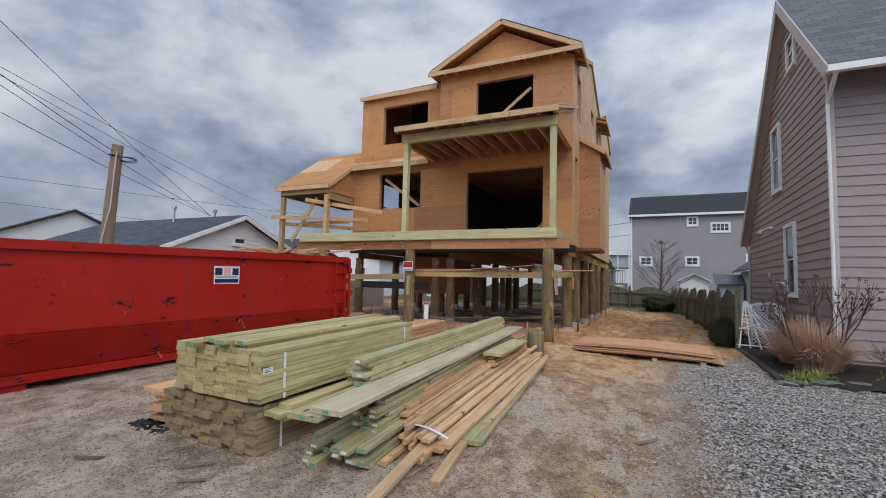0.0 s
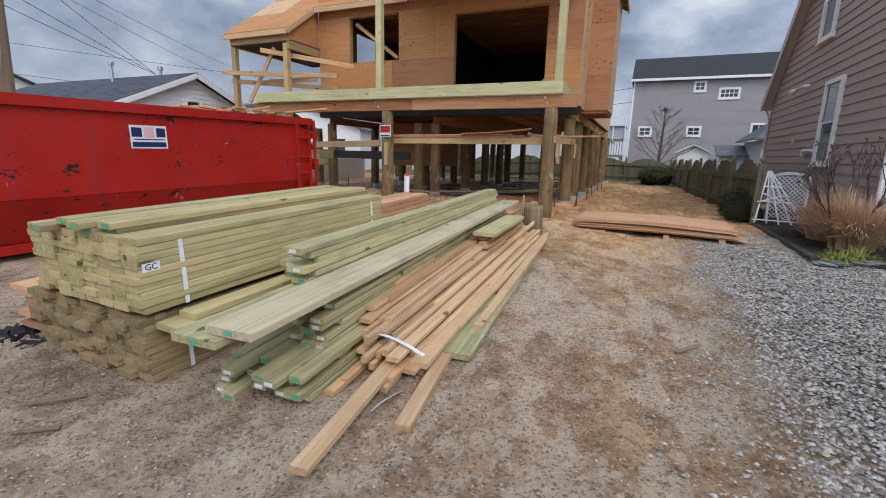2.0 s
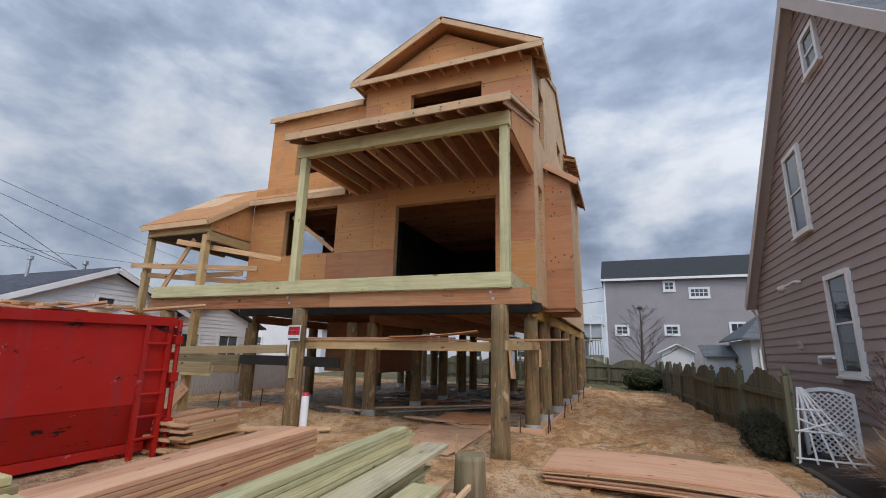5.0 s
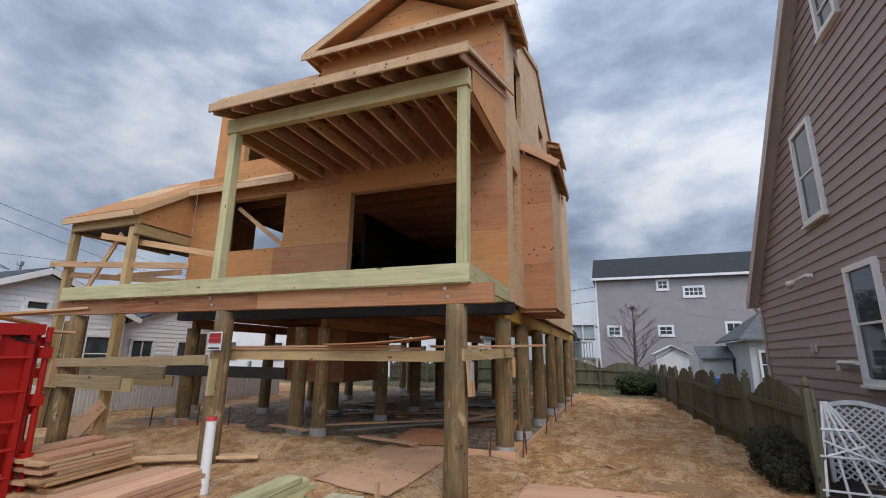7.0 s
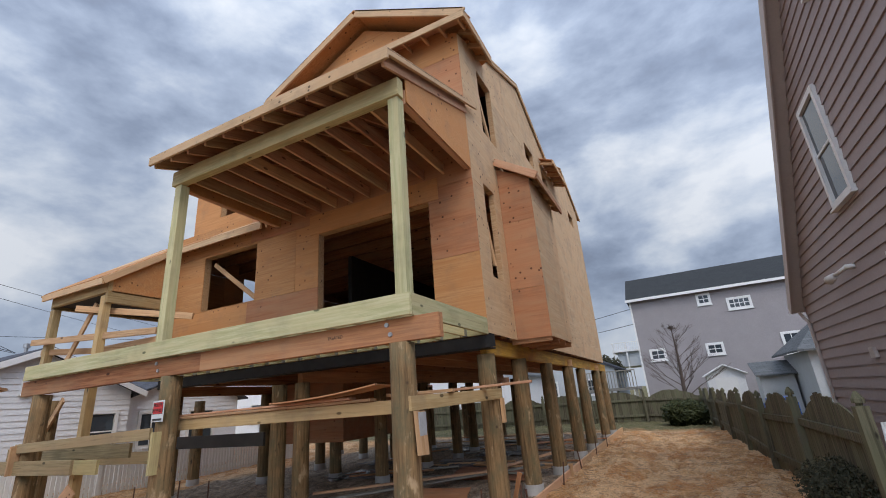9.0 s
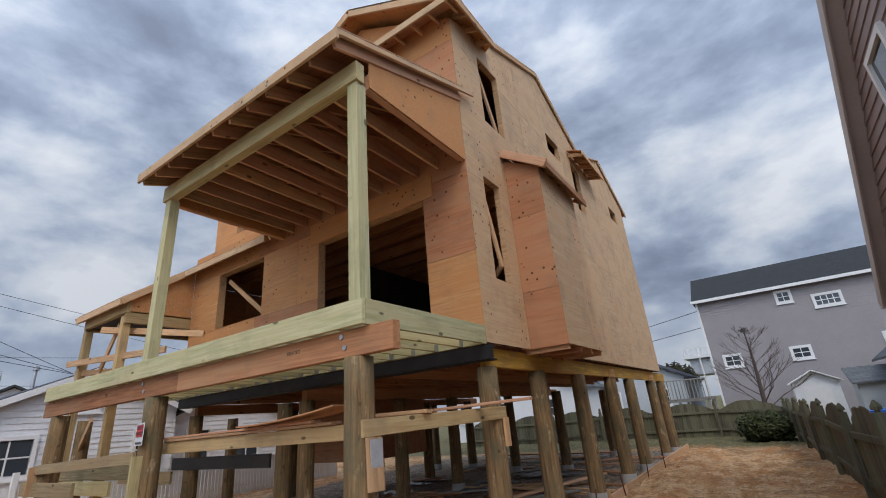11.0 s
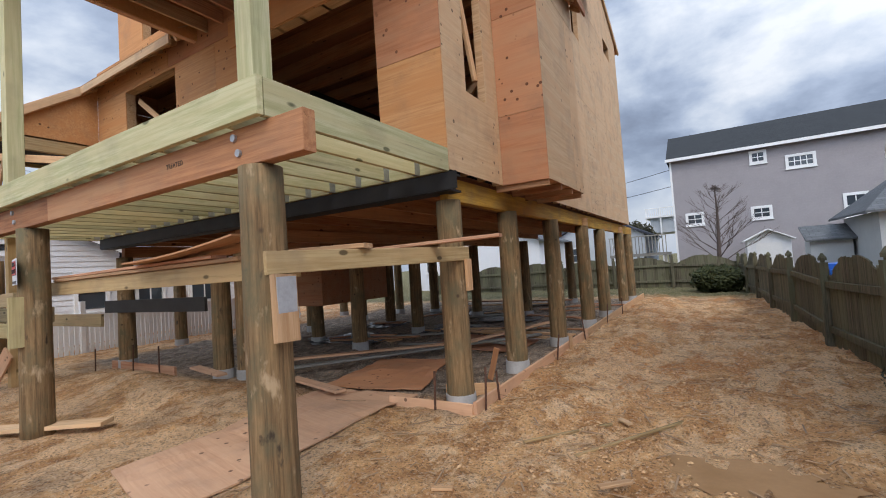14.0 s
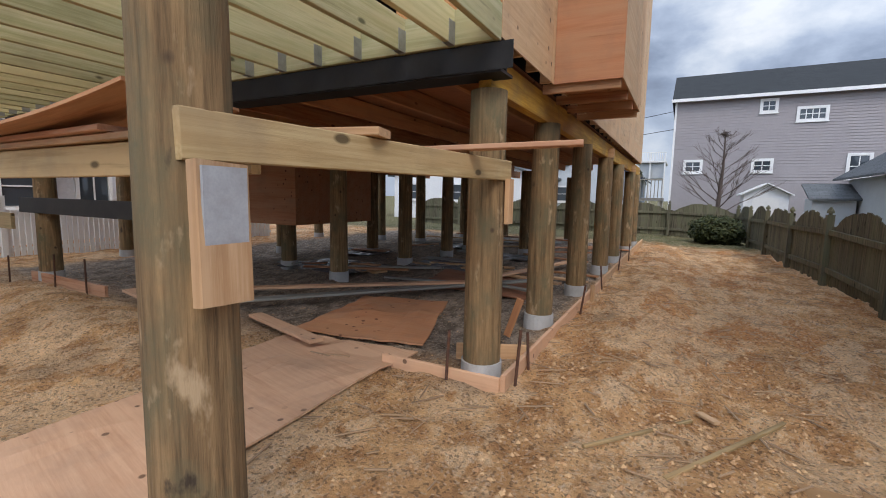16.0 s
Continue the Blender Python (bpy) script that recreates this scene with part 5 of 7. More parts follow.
edge = thing("wide_plank", -1.6, 5.5, 0.1, "flat green treated plank with a stud on it", "lumber", "lumber stacks")
board("board", (-1.49, 3.78, 0.085), (-1.73, 7.55, 0.225), 0.235, 0.04, M_GREEN, edge)
board("board", (-1.47, 4.2, 0.135), (-1.62, 7.5, 0.27), 0.075, 0.038, M_PLY_PALE, edge)
block = thing("lumber_stack", -2.0, 6.7, 0.4, "short green planks on top of the brown heap", "lumber", "lumber stacks")
board("board", (-2.04, 6.0, 0.50), (-2.06, 7.45, 0.53), 0.26, 0.045, M_GREEN, block)
for i in range(7):
    board("board", (-2.0 - 0.05 * (i % 3), 5.6 + 0.1 * i, 0.28 + 0.03 * i), (-2.08 - 0.05 * (i % 3), 7.9, 0.29 + 0.03 * i), 0.09, 0.03, M_FIR, block)
# white packing strap trailing from the heap
bm = bmesh.new()
prev = None
for i in range(15):
    s = i / 14
    p = Vector((-1.96 + 0.40 * s, 3.58 - 0.11 * s, 0.225 + 0.02 * math.sin(s * 3.0) - 0.03 * s))
    cur = [bm.verts.new(p), bm.verts.new(p + Vector((0.008, 0.024, 0.004)))]
    if prev:
        bm.faces.new((prev[0], cur[0], cur[1], prev[1]))
    prev = cur
solo("packing_strap", bm, M_STRAP, "loose white plastic packing strap on lumber", "strap")
bm = bmesh.new()
prev = None
for i in range(13):
    s = i / 12
    p = Vector((-1.67 + 0.06 * s, 3.07 + 0.28 * s - 0.04 * math.sin(3 * s), 0.03 + 0.025 * math.sin(s * 3.1)))
    cur = [bm.verts.new(p), bm.verts.new(p + Vector((0.03, -0.015, 0.02)))]
    if prev:
        bm.faces.new((prev[0], cur[0], cur[1], prev[1]))
    prev = cur
solo("packing_strap", bm, M_STRAP, "curled white packing strap on the sand", "strap")

# pink fir boards behind the bundle, short boards by the dumpster
stack("lumber_stack", "neat stack of pinkish fir planks behind the bundles", (-3.80, 5.3, 0.12), (-3.95, 8.55, 0.19), 2, 12, 0.235, 0.038, [M_FIR_PINK, M_FIR_PINK, M_FIR], jit=0.05, seed=21)
stack("lumber_stack", "low layer of pinkish fir planks beside a taller stack", (-3.15, 5.4, 0.12), (-3.35, 7.9, 0.18), 2, 4, 0.235, 0.038, [M_FIR_PINK, M_FIR], jit=0.15, seed=27)
stack("lumber_stack", "short fir boards stacked beside the dumpster end", (-5.95, 8.5, 0.18), (-6.05, 9.5, 0.2), 3, 11, 0.24, 0.038, [M_FIR_PINK, M_FIR, M_PLY_PALE], jit=0.12, seed=23, skip=0.2)
stack("lumber_stack", "rough fir planks on the sand behind the bundles", (-4.25, 3.1, 0.03), (-4.3, 5.6, 0.08), 2, 7, 0.24, 0.042, [M_FIR_PINK, M_FIR], jit=0.28, seed=25, skip=0.25)
ob = board("board", (-4.6, 6.0, 0.3), (-3.6, 9.3, 0.35), 0.12, 0.04, M_GREEN)
tagged(ob, "single pale board lying past the fir stack", "lumber", "lumber stacks")

# plywood stack on the drive
plyst = thing("plywood_stack", -0.2, 10.0, 0.12, "sagging stack of pinkish plywood sheets on bearers", "plywood")
rng = random.Random(2)
for i in range(9):
    bm = bmesh.new()
    ox, oy, a = rng.uniform(-0.05, 0.05) + (0.12 if i < 2 else 0), rng.uniform(-0.05, 0.05), rng.uniform(-0.015, 0.015)
    n = 12
    rowsv = []
    for k in range(n + 1):
        u = -1.22 + 2.44 * k / n
        zz = 0.185 + 0.0185 * i - 0.012 * (u / 1.22) ** 2 + (0.015 if i > 5 else 0) * (1 - (u / 1.22) ** 2)
        zz -= 0.018 * max(0, u)
        rowsv.append([bm.verts.new(Vector((u, v, zz + dz))) for v in (-0.61, 0.61) for dz in (0, 0.0155)])
    for k in range(n):
        p, q = rowsv[k], rowsv[k + 1]
        for f in ((p[0], p[2], q[2], q[0]), (p[1], q[1], q[3], p[3]), (p[0], q[0], q[1], p[1]), (p[2], p[3], q[3], q[2])):
            bm.faces.new(f)
    bm.faces.new((rowsv[0][0], rowsv[0][1], rowsv[0][3], rowsv[0][2]))
    bm.faces.new((rowsv[n][0], rowsv[n][2], rowsv[n][3], rowsv[n][1]))
    part("plywood_sheet", bm, M_FIR_PINK if i % 3 else M_PLY_PALE, plyst, at=pose(-0.22 + ox, 10.0 + oy, 0, 0, 0, -1.0 + 57.3 * a))
for x in (-1.0, 0.0, 0.8):
    board("bearer", (x, 9.4, 0.13), (x, 10.6, 0.13), 0.09, 0.06, M_FIR, plyst)

# cut-off of a pile
ob = solo("pile_cutoff", bmesh.new(), M_STUMP, "short sawn-off length of round pile", "log")
ob.data = pile_mesh(0.47, 0.155, M_STUMP, 6)
ob.matrix_basis = pose(-2.0, 8.38, ground_z(-2.0, 8.38) - 0.02, 0, 0, 40)
ob = board("survey_stake", (-2.22, 8.6, 0.12), (-2.22, 8.6, 0.75), 0.02, 0.045, M_FIR, up=(0, 1, 0))
tagged(ob, "thin wooden survey stake in the soil", "stake")

# capped vent pipe and red sign on its pile
pipe = thing("standpipe", -4.84, 9.4, 0.2, "white plastic standpipe with a red cap", "pipe")
bm = bmesh.new()
rod(bm, (-4.84, 9.4, 0.1), (-4.84, 9.4, 0.95), 0.055, seg=20)
part("tube", bm, M_PVC, pipe, smooth=False)
bm = bmesh.new()
rod(bm, (-4.84, 9.4, 0.945), (-4.84, 9.4, 0.985), 0.06, 0.045, seg=20)
part("cap", bm, M_REDCAP, pipe)
sign = thing("warning_sign", -5.83, 10.215, 1.87, "red, black and white warning sign on a pile", "sign", rz=-10)
SM = WORLD[sign]


def sign_piece(name, x0, x1, z0, z1, off, material):
    bm = bmesh.new()
    box(bm, x0, x1, -off, 0.0, z0, z1)
    return part(name, bm, material, sign, at=SM @ pose(0, 0, 0))


sign_piece("panel", -0.16, 0.16, -0.13, 0.13, 0.006, M_PAPER)
sign_piece("band", -0.14, 0.14, -0.035, 0.11, 0.008, M_SIGNBLACK)
sign_piece("band", -0.13, 0.13, -0.03, 0.105, 0.010, M_SIGNRED)
sign_piece("band", -0.13, 0.13, -0.115, -0.09, 0.009, M_SIGNBLACK)
for s, z in (("PRIVATE", 0.072), ("PROPERTY", 0.005)):
    text("lettering", s, SM @ pose(0, -0.0115, z, 90, 0, 0), 0.062, M_SIGNBLACK, sign)


# ---------- dumpster ----------
D0, D1 = Vector((-6.40, 8.43, 0.0)), Vector((-6.88, 1.75, 0.0))
dump = thing("dumpster", -6.4, 8.43, 0.08, "large scuffed red steel roll-off dumpster full of offcuts", "dumpster", rz=math.degrees(math.atan2((D1 - D0).y, (D1 - D0).x)))
WORLD[dump] = WORLD[dump] @ Matrix.Rotation(radians(1.2), 4, "Y")
dump.matrix_basis = WORLD[dump]
DM = WORLD[dump]
DL, DW, DB, DT = 6.7, 2.35, 0.14, 1.88


def dpart(name, build, material=M_RED, label="", parent=dump):
    bm = bmesh.new()
    build(bm)
    bmesh.ops.recalc_face_normals(bm, faces=bm.faces)
    return part(name, bm, material, parent, label, at=DM)


# local x runs along the near side, y is behind it (negative: away from the walk)
for y0, s in ((0.0, -1.0), (-DW, 1.0)):
    dpart("side_panel", lambda bm: (prism(bm, [(0.05, y0, 0.78), (DL, y0, 0.78), (DL, y0, DT), (0.05, y0, DT)], (0, 0.012 * s, 0))), label="red side panel with scrapes")
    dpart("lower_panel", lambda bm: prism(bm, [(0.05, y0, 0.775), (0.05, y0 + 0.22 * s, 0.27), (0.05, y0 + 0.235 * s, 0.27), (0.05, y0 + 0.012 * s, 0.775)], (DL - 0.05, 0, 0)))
    dpart("top_rail", lambda bm: box(bm, 0.0, DL + 0.03, y0 - 0.05, y0 + 0.05, DT - 0.09, DT + 0.03))
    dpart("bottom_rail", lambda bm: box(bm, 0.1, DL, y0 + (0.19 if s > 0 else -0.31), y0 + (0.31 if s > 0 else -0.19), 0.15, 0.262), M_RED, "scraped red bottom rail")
dpart("floor", lambda bm: box(bm, 0.02, DL, -DW + 0.32, -0.32, 0.20, 0.26))
dpart("end_wall", lambda bm: box(bm, DL - 0.03, DL, -DW + 0.015, -0.015, 0.1, DT - 0.1))
dpart("end_door", lambda bm: box(bm, 0.0, 0.035, -DW + 0.015, -0.015, 0.1, DT - 0.09))
for z in (0.25, 0.62, 1.0, 1.38, 1.72):
    dpart("door_rib", lambda bm: box(bm, -0.07, -0.002, -DW + 0.03, -0.03, z - 0.05, z + 0.05))
for x in (0.10, 0.40):
    dpart("corner_post", lambda bm: box(bm, x - 0.03, x + 0.03, 0.002, 0.055, 0.1, DT - 0.092))
for z in (0.35, 0.62, 0.9, 1.2, 1.55):
    dpart("rung", lambda bm: rod(bm, (0.10, 0.05, z), (0.40, 0.05, z), 0.018, seg=8))
dpart("hinge_bar", lambda bm: rod(bm, (-0.05, 0.03, 0.1), (-0.05, 0.03, DT), 0.03, seg=10))
for z in (0.5, 1.1, 1.6):
    dpart("hinge", lambda bm: box(bm, -0.09, 0.02, -0.04, 0.075, z - 0.06, z + 0.06))
dpart("chain", lambda bm: rod(bm, (-0.075, -0.18, 0.95), (-0.075, -0.2, 0.2), 0.014, seg=6), M_RUST)
for x in (0.45, DL - 1.0):
    for y in (-0.34, -DW + 0.34):
        w = dpart("wheel", lambda bm: rod(bm, (x, y - 0.09, 0.02), (x, y + 0.09, 0.02), 0.115, seg=20), M_RUST, "rusty steel roller")
        dpart("bracket", lambda bm: box(bm, x - 0.16, x + 0.16, y - 0.11, y + 0.11, 0.06, 0.148))
# company sticker: plain shapes
dpart("sticker", lambda bm: box(bm, 2.80, 3.28, 0.001, 0.004, 1.34, 1.64), M_PAPER, "white sticker with navy and pink shapes")
for x0, x1, z0, z1, mm in ((3.13, 3.26, 1.49, 1.61, M_NAVY), (2.82, 2.94, 1.49, 1.61, M_NAVY), (2.97, 3.10, 1.48, 1.62, M_PINK), (2.82, 3.26, 1.36, 1.425, M_NAVY), (2.84, 3.24, 1.45, 1.465, M_NAVY)):
    dpart("sticker_shape", lambda bm: box(bm, x0, x1, 0.004, 0.006, z0, z1), mm)
rng = random.Random(14)
debris = thing("debris", -8, 6, 1.8, "offcuts of wood heaped above the dumpster rim", "debris")
dpart("rubbish", lambda bm: box(bm, 0.06, DL - 0.05, -DW + 0.03, -0.03, 1.3, 1.62), M_PLY_GROUND, parent=dump)
for i in range(34):
    x, y = rng.uniform(0.2, 1.9), rng.uniform(-DW + 0.3, -0.25)
    if i > 31:
        x = rng.uniform(4.0, 5.8)
    a = rng.uniform(-0.9, 0.9)
    ln = rng.uniform(0.5, 1.3)
    p = DM @ Vector((x, y, 1.93 + rng.uniform(-0.1, 0.12)))
    q = p + Vector((ln * math.sin(a) * 0.5, ln * math.cos(a) * 0.8, rng.uniform(-0.08, 0.12)))
    board("offcut", p, q, rng.choice((0.09, 0.14, 0.3)), 0.03, rng.choice([M_FIR, M_PLY_PALE, M_FIR_PINK, M_PLY]), debris)


# ---------- neighbouring houses ----------
def window(parent, origin, U, w, h, cols=1, rows=2, trim=0.09, depth=0.06, mat_trim=M_WHITE, sub=True):
    """A window in a wall: origin is the middle of its foot, U runs along the wall, its glass faces U x up."""
    U = Vector(U).normalized()
    V = Vector((0, 0, 1))
    W = U.cross(V)
    o = Vector(origin)
    m = Matrix((U, V, W)).transposed().to_4x4()
    m.translation = o
    win = place(new("window"), m, parent)
    bm = bmesh.new()
    for x0, x1, z0, z1 in ((-w / 2, -w / 2 + trim, 0, h), (w / 2 - trim, w / 2, 0, h), (-w / 2 + trim, w / 2 - trim, 0, trim), (-w / 2 + trim, w / 2 - trim, h - trim, h)):
        box(bm, x0, x1, z0, z1, -0.02, depth)
    part("frame", bm, mat_trim, win, at=m)
    bm = bmesh.new()
    box(bm, -w / 2 - 0.03, w / 2 + 0.03, -0.04, 0.0, 0.0, depth + 0.03)
    part("sill", bm, mat_trim, win, at=m)
    gw, gh = (w - 2 * trim) / cols, (h - 2 * trim) / rows
    for i in range(cols):
        for j in range(rows):
            x0, z0 = -w / 2 + trim + i * gw, trim + j * gh
            bm = bmesh.new()
            box(bm, x0 + 0.018, x0 + gw - 0.018, z0 + 0.018, z0 + gh - 0.018, 0.0, 0.008 + 0.012 * (j % 2))
            part("pane", bm, M_GLASS, win, at=m)
    bm = bmesh.new()
    for i in range(1, cols):
        x = -w / 2 + trim + i * gw
        box(bm, x - 0.018, x + 0.018, trim, h - trim, 0.0, 0.03)
    for j in range(1, rows):
        z = trim + j * gh
        box(bm, -w / 2 + trim, w / 2 - trim, z - 0.018, z + 0.018, 0.0, 0.032)
    if bm.verts:
        part("glazing_bar", bm, mat_trim, win, at=m)
    else:
        bm.free()
    return win


nb = thing("neighbour_house", 5.5, 14.5, 0.1, "mauve vinyl-sided gable house with white windows", "house")
NX, NY0, NY1 = 3.1, 10.72, 18.9
side_r = [[(-NY1, 0.25), (-NY0, 0.25), (-NY0, 5.85), (-13.35, 8.6), (-NY1, 3.3)]]
nb_side = place(new("side_wall"), pose(NX, 14.5, 0.1), nb)
nb_holes = [(-15.22, -14.30, 4.15, 5.97), (-14.1, -13.13, 1.36, 3.15), (-13.4, -12.7, 6.85, 7.7)]
cladding("siding_board", nb_side, (NX, 0, 0), (0, -1, 0), (0, 0, 1), side_r, nb_holes, [M_SIDING], 9.0, 0.19, thick=0.008, gap=0.0, lap=0.022, u0=-NY1, v0=0.25)
nb_front = place(new("front_wall"), pose(6, NY0, 0.1), nb)
cladding("siding_board", nb_front, (0, NY0, 0), (1, 0, 0), (0, 0, 1), [[(NX + 0.02, 0.25), (11, 0.25), (11, 5.7), (NX + 0.02, 5.7)]], [], [M_SIDING], 9.0, 0.19, thick=0.008, gap=0.0, lap=0.022, v0=0.25)
bm = bmesh.new()
prism(bm, [(NX + 0.01, y, z) for y, z in ((NY0 + 0.01, -0.1), (NY1 - 0.01, -0.1), (NY1 - 0.01, 3.25), (13.35, 8.54), (NY0 + 0.01, 5.8))], (7.9, 0, 0))
bmesh.ops.recalc_face_normals(bm, faces=bm.faces)
part("inner_wall", bm, M_SIDING, nb)
for y0, y1, z0, z1 in ((NY1 + 0.2, 13.35, 3.12, 8.72), (13.35, 10.0, 8.72, 5.5)):
    bm = bmesh.new()
    prism(bm, [(NX - 0.26, y0, z0), (NX - 0.26, y1, z1), (NX - 0.26, y1, z1 + 0.10), (NX - 0.26, y0, z0 + 0.10)], (8.6, 0, 0))
    bmesh.ops.recalc_face_normals(bm, faces=bm.faces)
    part("roof", bm, M_SHINGLE_GREY, nb, "grey asphalt shingle roof")
    board("rake_board", (NX - 0.25, y0, z0 - 0.05), (NX - 0.25, y1, z1 - 0.05), 0.03, 0.24, M_TAUPE, nb)
    bm = bmesh.new()
    prism(bm, [(NX - 0.24, y0, z0 - 0.10), (NX - 0.24, y1, z1 - 0.10), (NX + 0.0, y1, z1 - 0.10), (NX + 0.0, y0, z0 - 0.10)], (0, 0, 0.015))
    bmesh.ops.recalc_face_normals(bm, faces=bm.faces)
    part("soffit", bm, M_TAUPE, nb)
for y0, y1, zz in ((9.88, 10.0, 5.42), (NY1 + 0.2, NY1 + 0.32, 3.02)):
    bm = bmesh.new()
    box(bm, NX - 0.26, 11, y0, y1, zz, zz + 0.12)
    part("gutter", bm, M_WHITE, nb)
board("corner_trim", (NX - 0.012, NY0 - 0.012, 0.2), (NX - 0.012, NY0 - 0.012, 5.7), 0.10, 0.10, M_TAUPE, nb, up=(0, 1, 0))
bm = bmesh.new()
rod(bm, (NX - 0.07, NY0 - 0.09, 0.15), (NX - 0.07, NY0 - 0.09, 5.1), 0.032, seg=10)
rod(bm, (NX - 0.07, NY0 - 0.09, 5.1), (NX - 0.12, 9.94, 5.44), 0.038, seg=10)
part("downspout", bm, M_WHITE, nb)
bm = bmesh.new()
rod(bm, (NX - 0.05, NY1 - 0.1, 0.15), (NX - 0.05, NY1 - 0.1, 2.75), 0.035, seg=10)
rod(bm, (NX - 0.05, NY1 - 0.1, 2.75), (NX - 0.1, NY1 + 0.25, 3.05), 0.035, seg=10)
part("downspout", bm, M_TAUPE, nb)
for y, z, w, h in ((14.76, 4.15, 0.92, 1.82), (13.615, 1.36, 0.97, 1.79), (13.05, 6.85, 0.7, 0.85)):
    window(nb, (NX - 0.02, y, z), (0, -1, 0), w, h)
flood = place(new("floodlight"), pose(NX, 15.4, 3.2), nb)
bm = bmesh.new()
rod(bm, (NX - 0.0, 15.4, 3.25), (NX - 0.10, 15.5, 3.27), 0.04, seg=10)
rod(bm, (NX - 0.10, 15.5, 3.27), (NX - 0.2, 15.75, 3.2), 0.03, seg=10)
rod(bm, (NX - 0.2, 15.75, 3.2), (NX - 0.24, 15.93, 3.16), 0.045, 0.08, seg=12)
part("lamp_head", bm, M_WHITE, flood, smooth=True)
bm = bmesh.new()
box(bm, NX - 0.07, NX - 0.02, 15.75, 15.95, 1.86, 2.02)
part("outlet_box", bm, M_TAUPE, nb)
bm = bmesh.new()
rod(bm, (NX - 0.10, 14.1, 1.68), (NX - 0.10, 14.75, 1.68), 0.035, seg=10)
rod(bm, (NX - 0.10, 14.75, 1.68), (NX - 0.10, 14.78, 1.55), 0.035, seg=10)
part("vent_pipe", bm, M_WHITE, nb)

# grey house across the back
gh = thing("grey_house", 5, 40, 0.1, "grey three-storey vinyl-sided house with dark roof", "house")
GY = 37.8
gh_holes = [(2.25, 3.02, 6.08, 6.8), (3.78, 5.04, 5.57, 6.31), (-1.0, -0.07, 3.08, 3.82), (2.11, 3.05, 3.1, 3.82), (5.9, 6.85, 2.75, 4.0)]
bm = bmesh.new()
box(bm, -1.45, 14, GY + 0.01, 46, -0.1, 7.0)
part("wall", bm, M_SIDING_GREY, gh)
cladding("siding", gh, (0, GY, 0), (1, 0, 0), (0, 0, 1), [[(-1.5, 0.2), (14, 0.2), (14, 7.0), (-1.5, 7.0)]], gh_holes, [M_SIDING_GREY], 20.0, 0.14, thick=0.006, gap=0.0, lap=0.025, v0=0.2, flat=True)
for a, c, zf, w_ in ((2.25, 3.02, 6.08, 0.72), (3.78, 5.04, 5.57, 0.74), (-1.0, -0.07, 3.08, 0.74), (2.11, 3.05, 3.1, 0.72), (5.9, 6.85, 2.75, 1.25)):
    window(gh, ((a + c) / 2, GY - 0.01, zf), (1, 0, 0), c - a, w_, cols=2 if c - a < 1.2 else 4, rows=2, trim=0.13)
bm = bmesh.new()
prism(bm, [(-1.75, GY - 0.35, 6.98), (-1.75, GY + 3.6, 9.1), (-1.75, GY + 8.6, 6.8)], (16, 0, 0))
bmesh.ops.recalc_face_normals(bm, faces=bm.faces)
part("roof", bm, M_SHINGLE_DARK, gh, "dark greenish-grey shingle roof")
bm = bmesh.new()
box(bm, -1.78, 14, GY - 0.42, GY - 0.352, 6.86, 7.02)
part("gutter", bm, M_WHITE, gh)
for x in (-1.52,):
    bm = bmesh.new()
    box(bm, x - 0.08, x + 0.02, GY - 0.06, GY + 0.06, 0.2, 6.9)
    part("corner_trim", bm, M_WHITE, gh)
shed = thing("garden_shed", 2.4, 35.2, 0.1, "small white garden shed with a shallow gable", "shed")
bm = bmesh.new()
prism(bm, [(1.6, 34.5, 0.1), (3.3, 34.5, 0.1), (3.3, 34.5, 1.95), (2.45, 34.5, 2.4), (1.6, 34.5, 1.95)], (0, 1.6, 0))
bmesh.ops.recalc_face_normals(bm, faces=bm.faces)
part("body", bm, M_SIDING_WHITE, shed)
for sx in (-1, 1):
    board("roof_panel", (2.45, 35.2, 2.44), (2.45 + 1.0 * sx, 35.2, 1.92), 1.9, 0.05, M_WHITE, shed)
bm = bmesh.new()
box(bm, 1.95, 2.95, 34.47, 34.5, 0.15, 1.8)
part("door", bm, M_WHITE, shed)
# low annex between the grey house and the mauve one
ax = thing("garage_annex", 7.2, 30.0, 0.1, "low pale blue-grey annex with shingle roof", "building")
bm = bmesh.new()
box(bm, 4.9, 12, 28.5, 33, 0, 2.55)
part("wall", bm, M_SHED, ax)
bm = bmesh.new()
prism(bm, [(4.5, 28.1, 2.5), (12.4, 28.1, 2.5), (12.4, 30.8, 4.0), (6.2, 30.8, 4.0)], (0, 0, 0.08))
bmesh.ops.recalc_face_normals(bm, faces=bm.faces)
part("roof", bm, M_SHINGLE_GREY, ax)
bm = bmesh.new()
prism(bm, [(4.5, 28.1, 2.5), (6.2, 30.8, 4.0), (4.5, 33.5, 2.5)], (0, 0, 0.08))
bmesh.ops.recalc_face_normals(bm, faces=bm.faces)
part("roof", bm, M_SHINGLE_GREY, ax)
window(ax, (5.6, 28.48, 0.9), (1, 0, 0), 0.8, 1.2)
hood = thing("bulkhead_shed", 3.9, 31, 0.1, "small grey lean-to with shingle top", "shed")
bm = bmesh.new()
box(bm, 3.5, 4.8, 31.4, 32.6, 0, 1.75)
part("body", bm, M_SHED, hood)
bm = bmesh.new()
prism(bm, [(3.35, 31.2, 1.7), (4.95, 31.2, 1.7), (4.95, 32.7, 2.3), (3.35, 32.7, 2.3)], (0, 0, 0.07))
part("roof", bm, M_SHINGLE_GREY, hood)

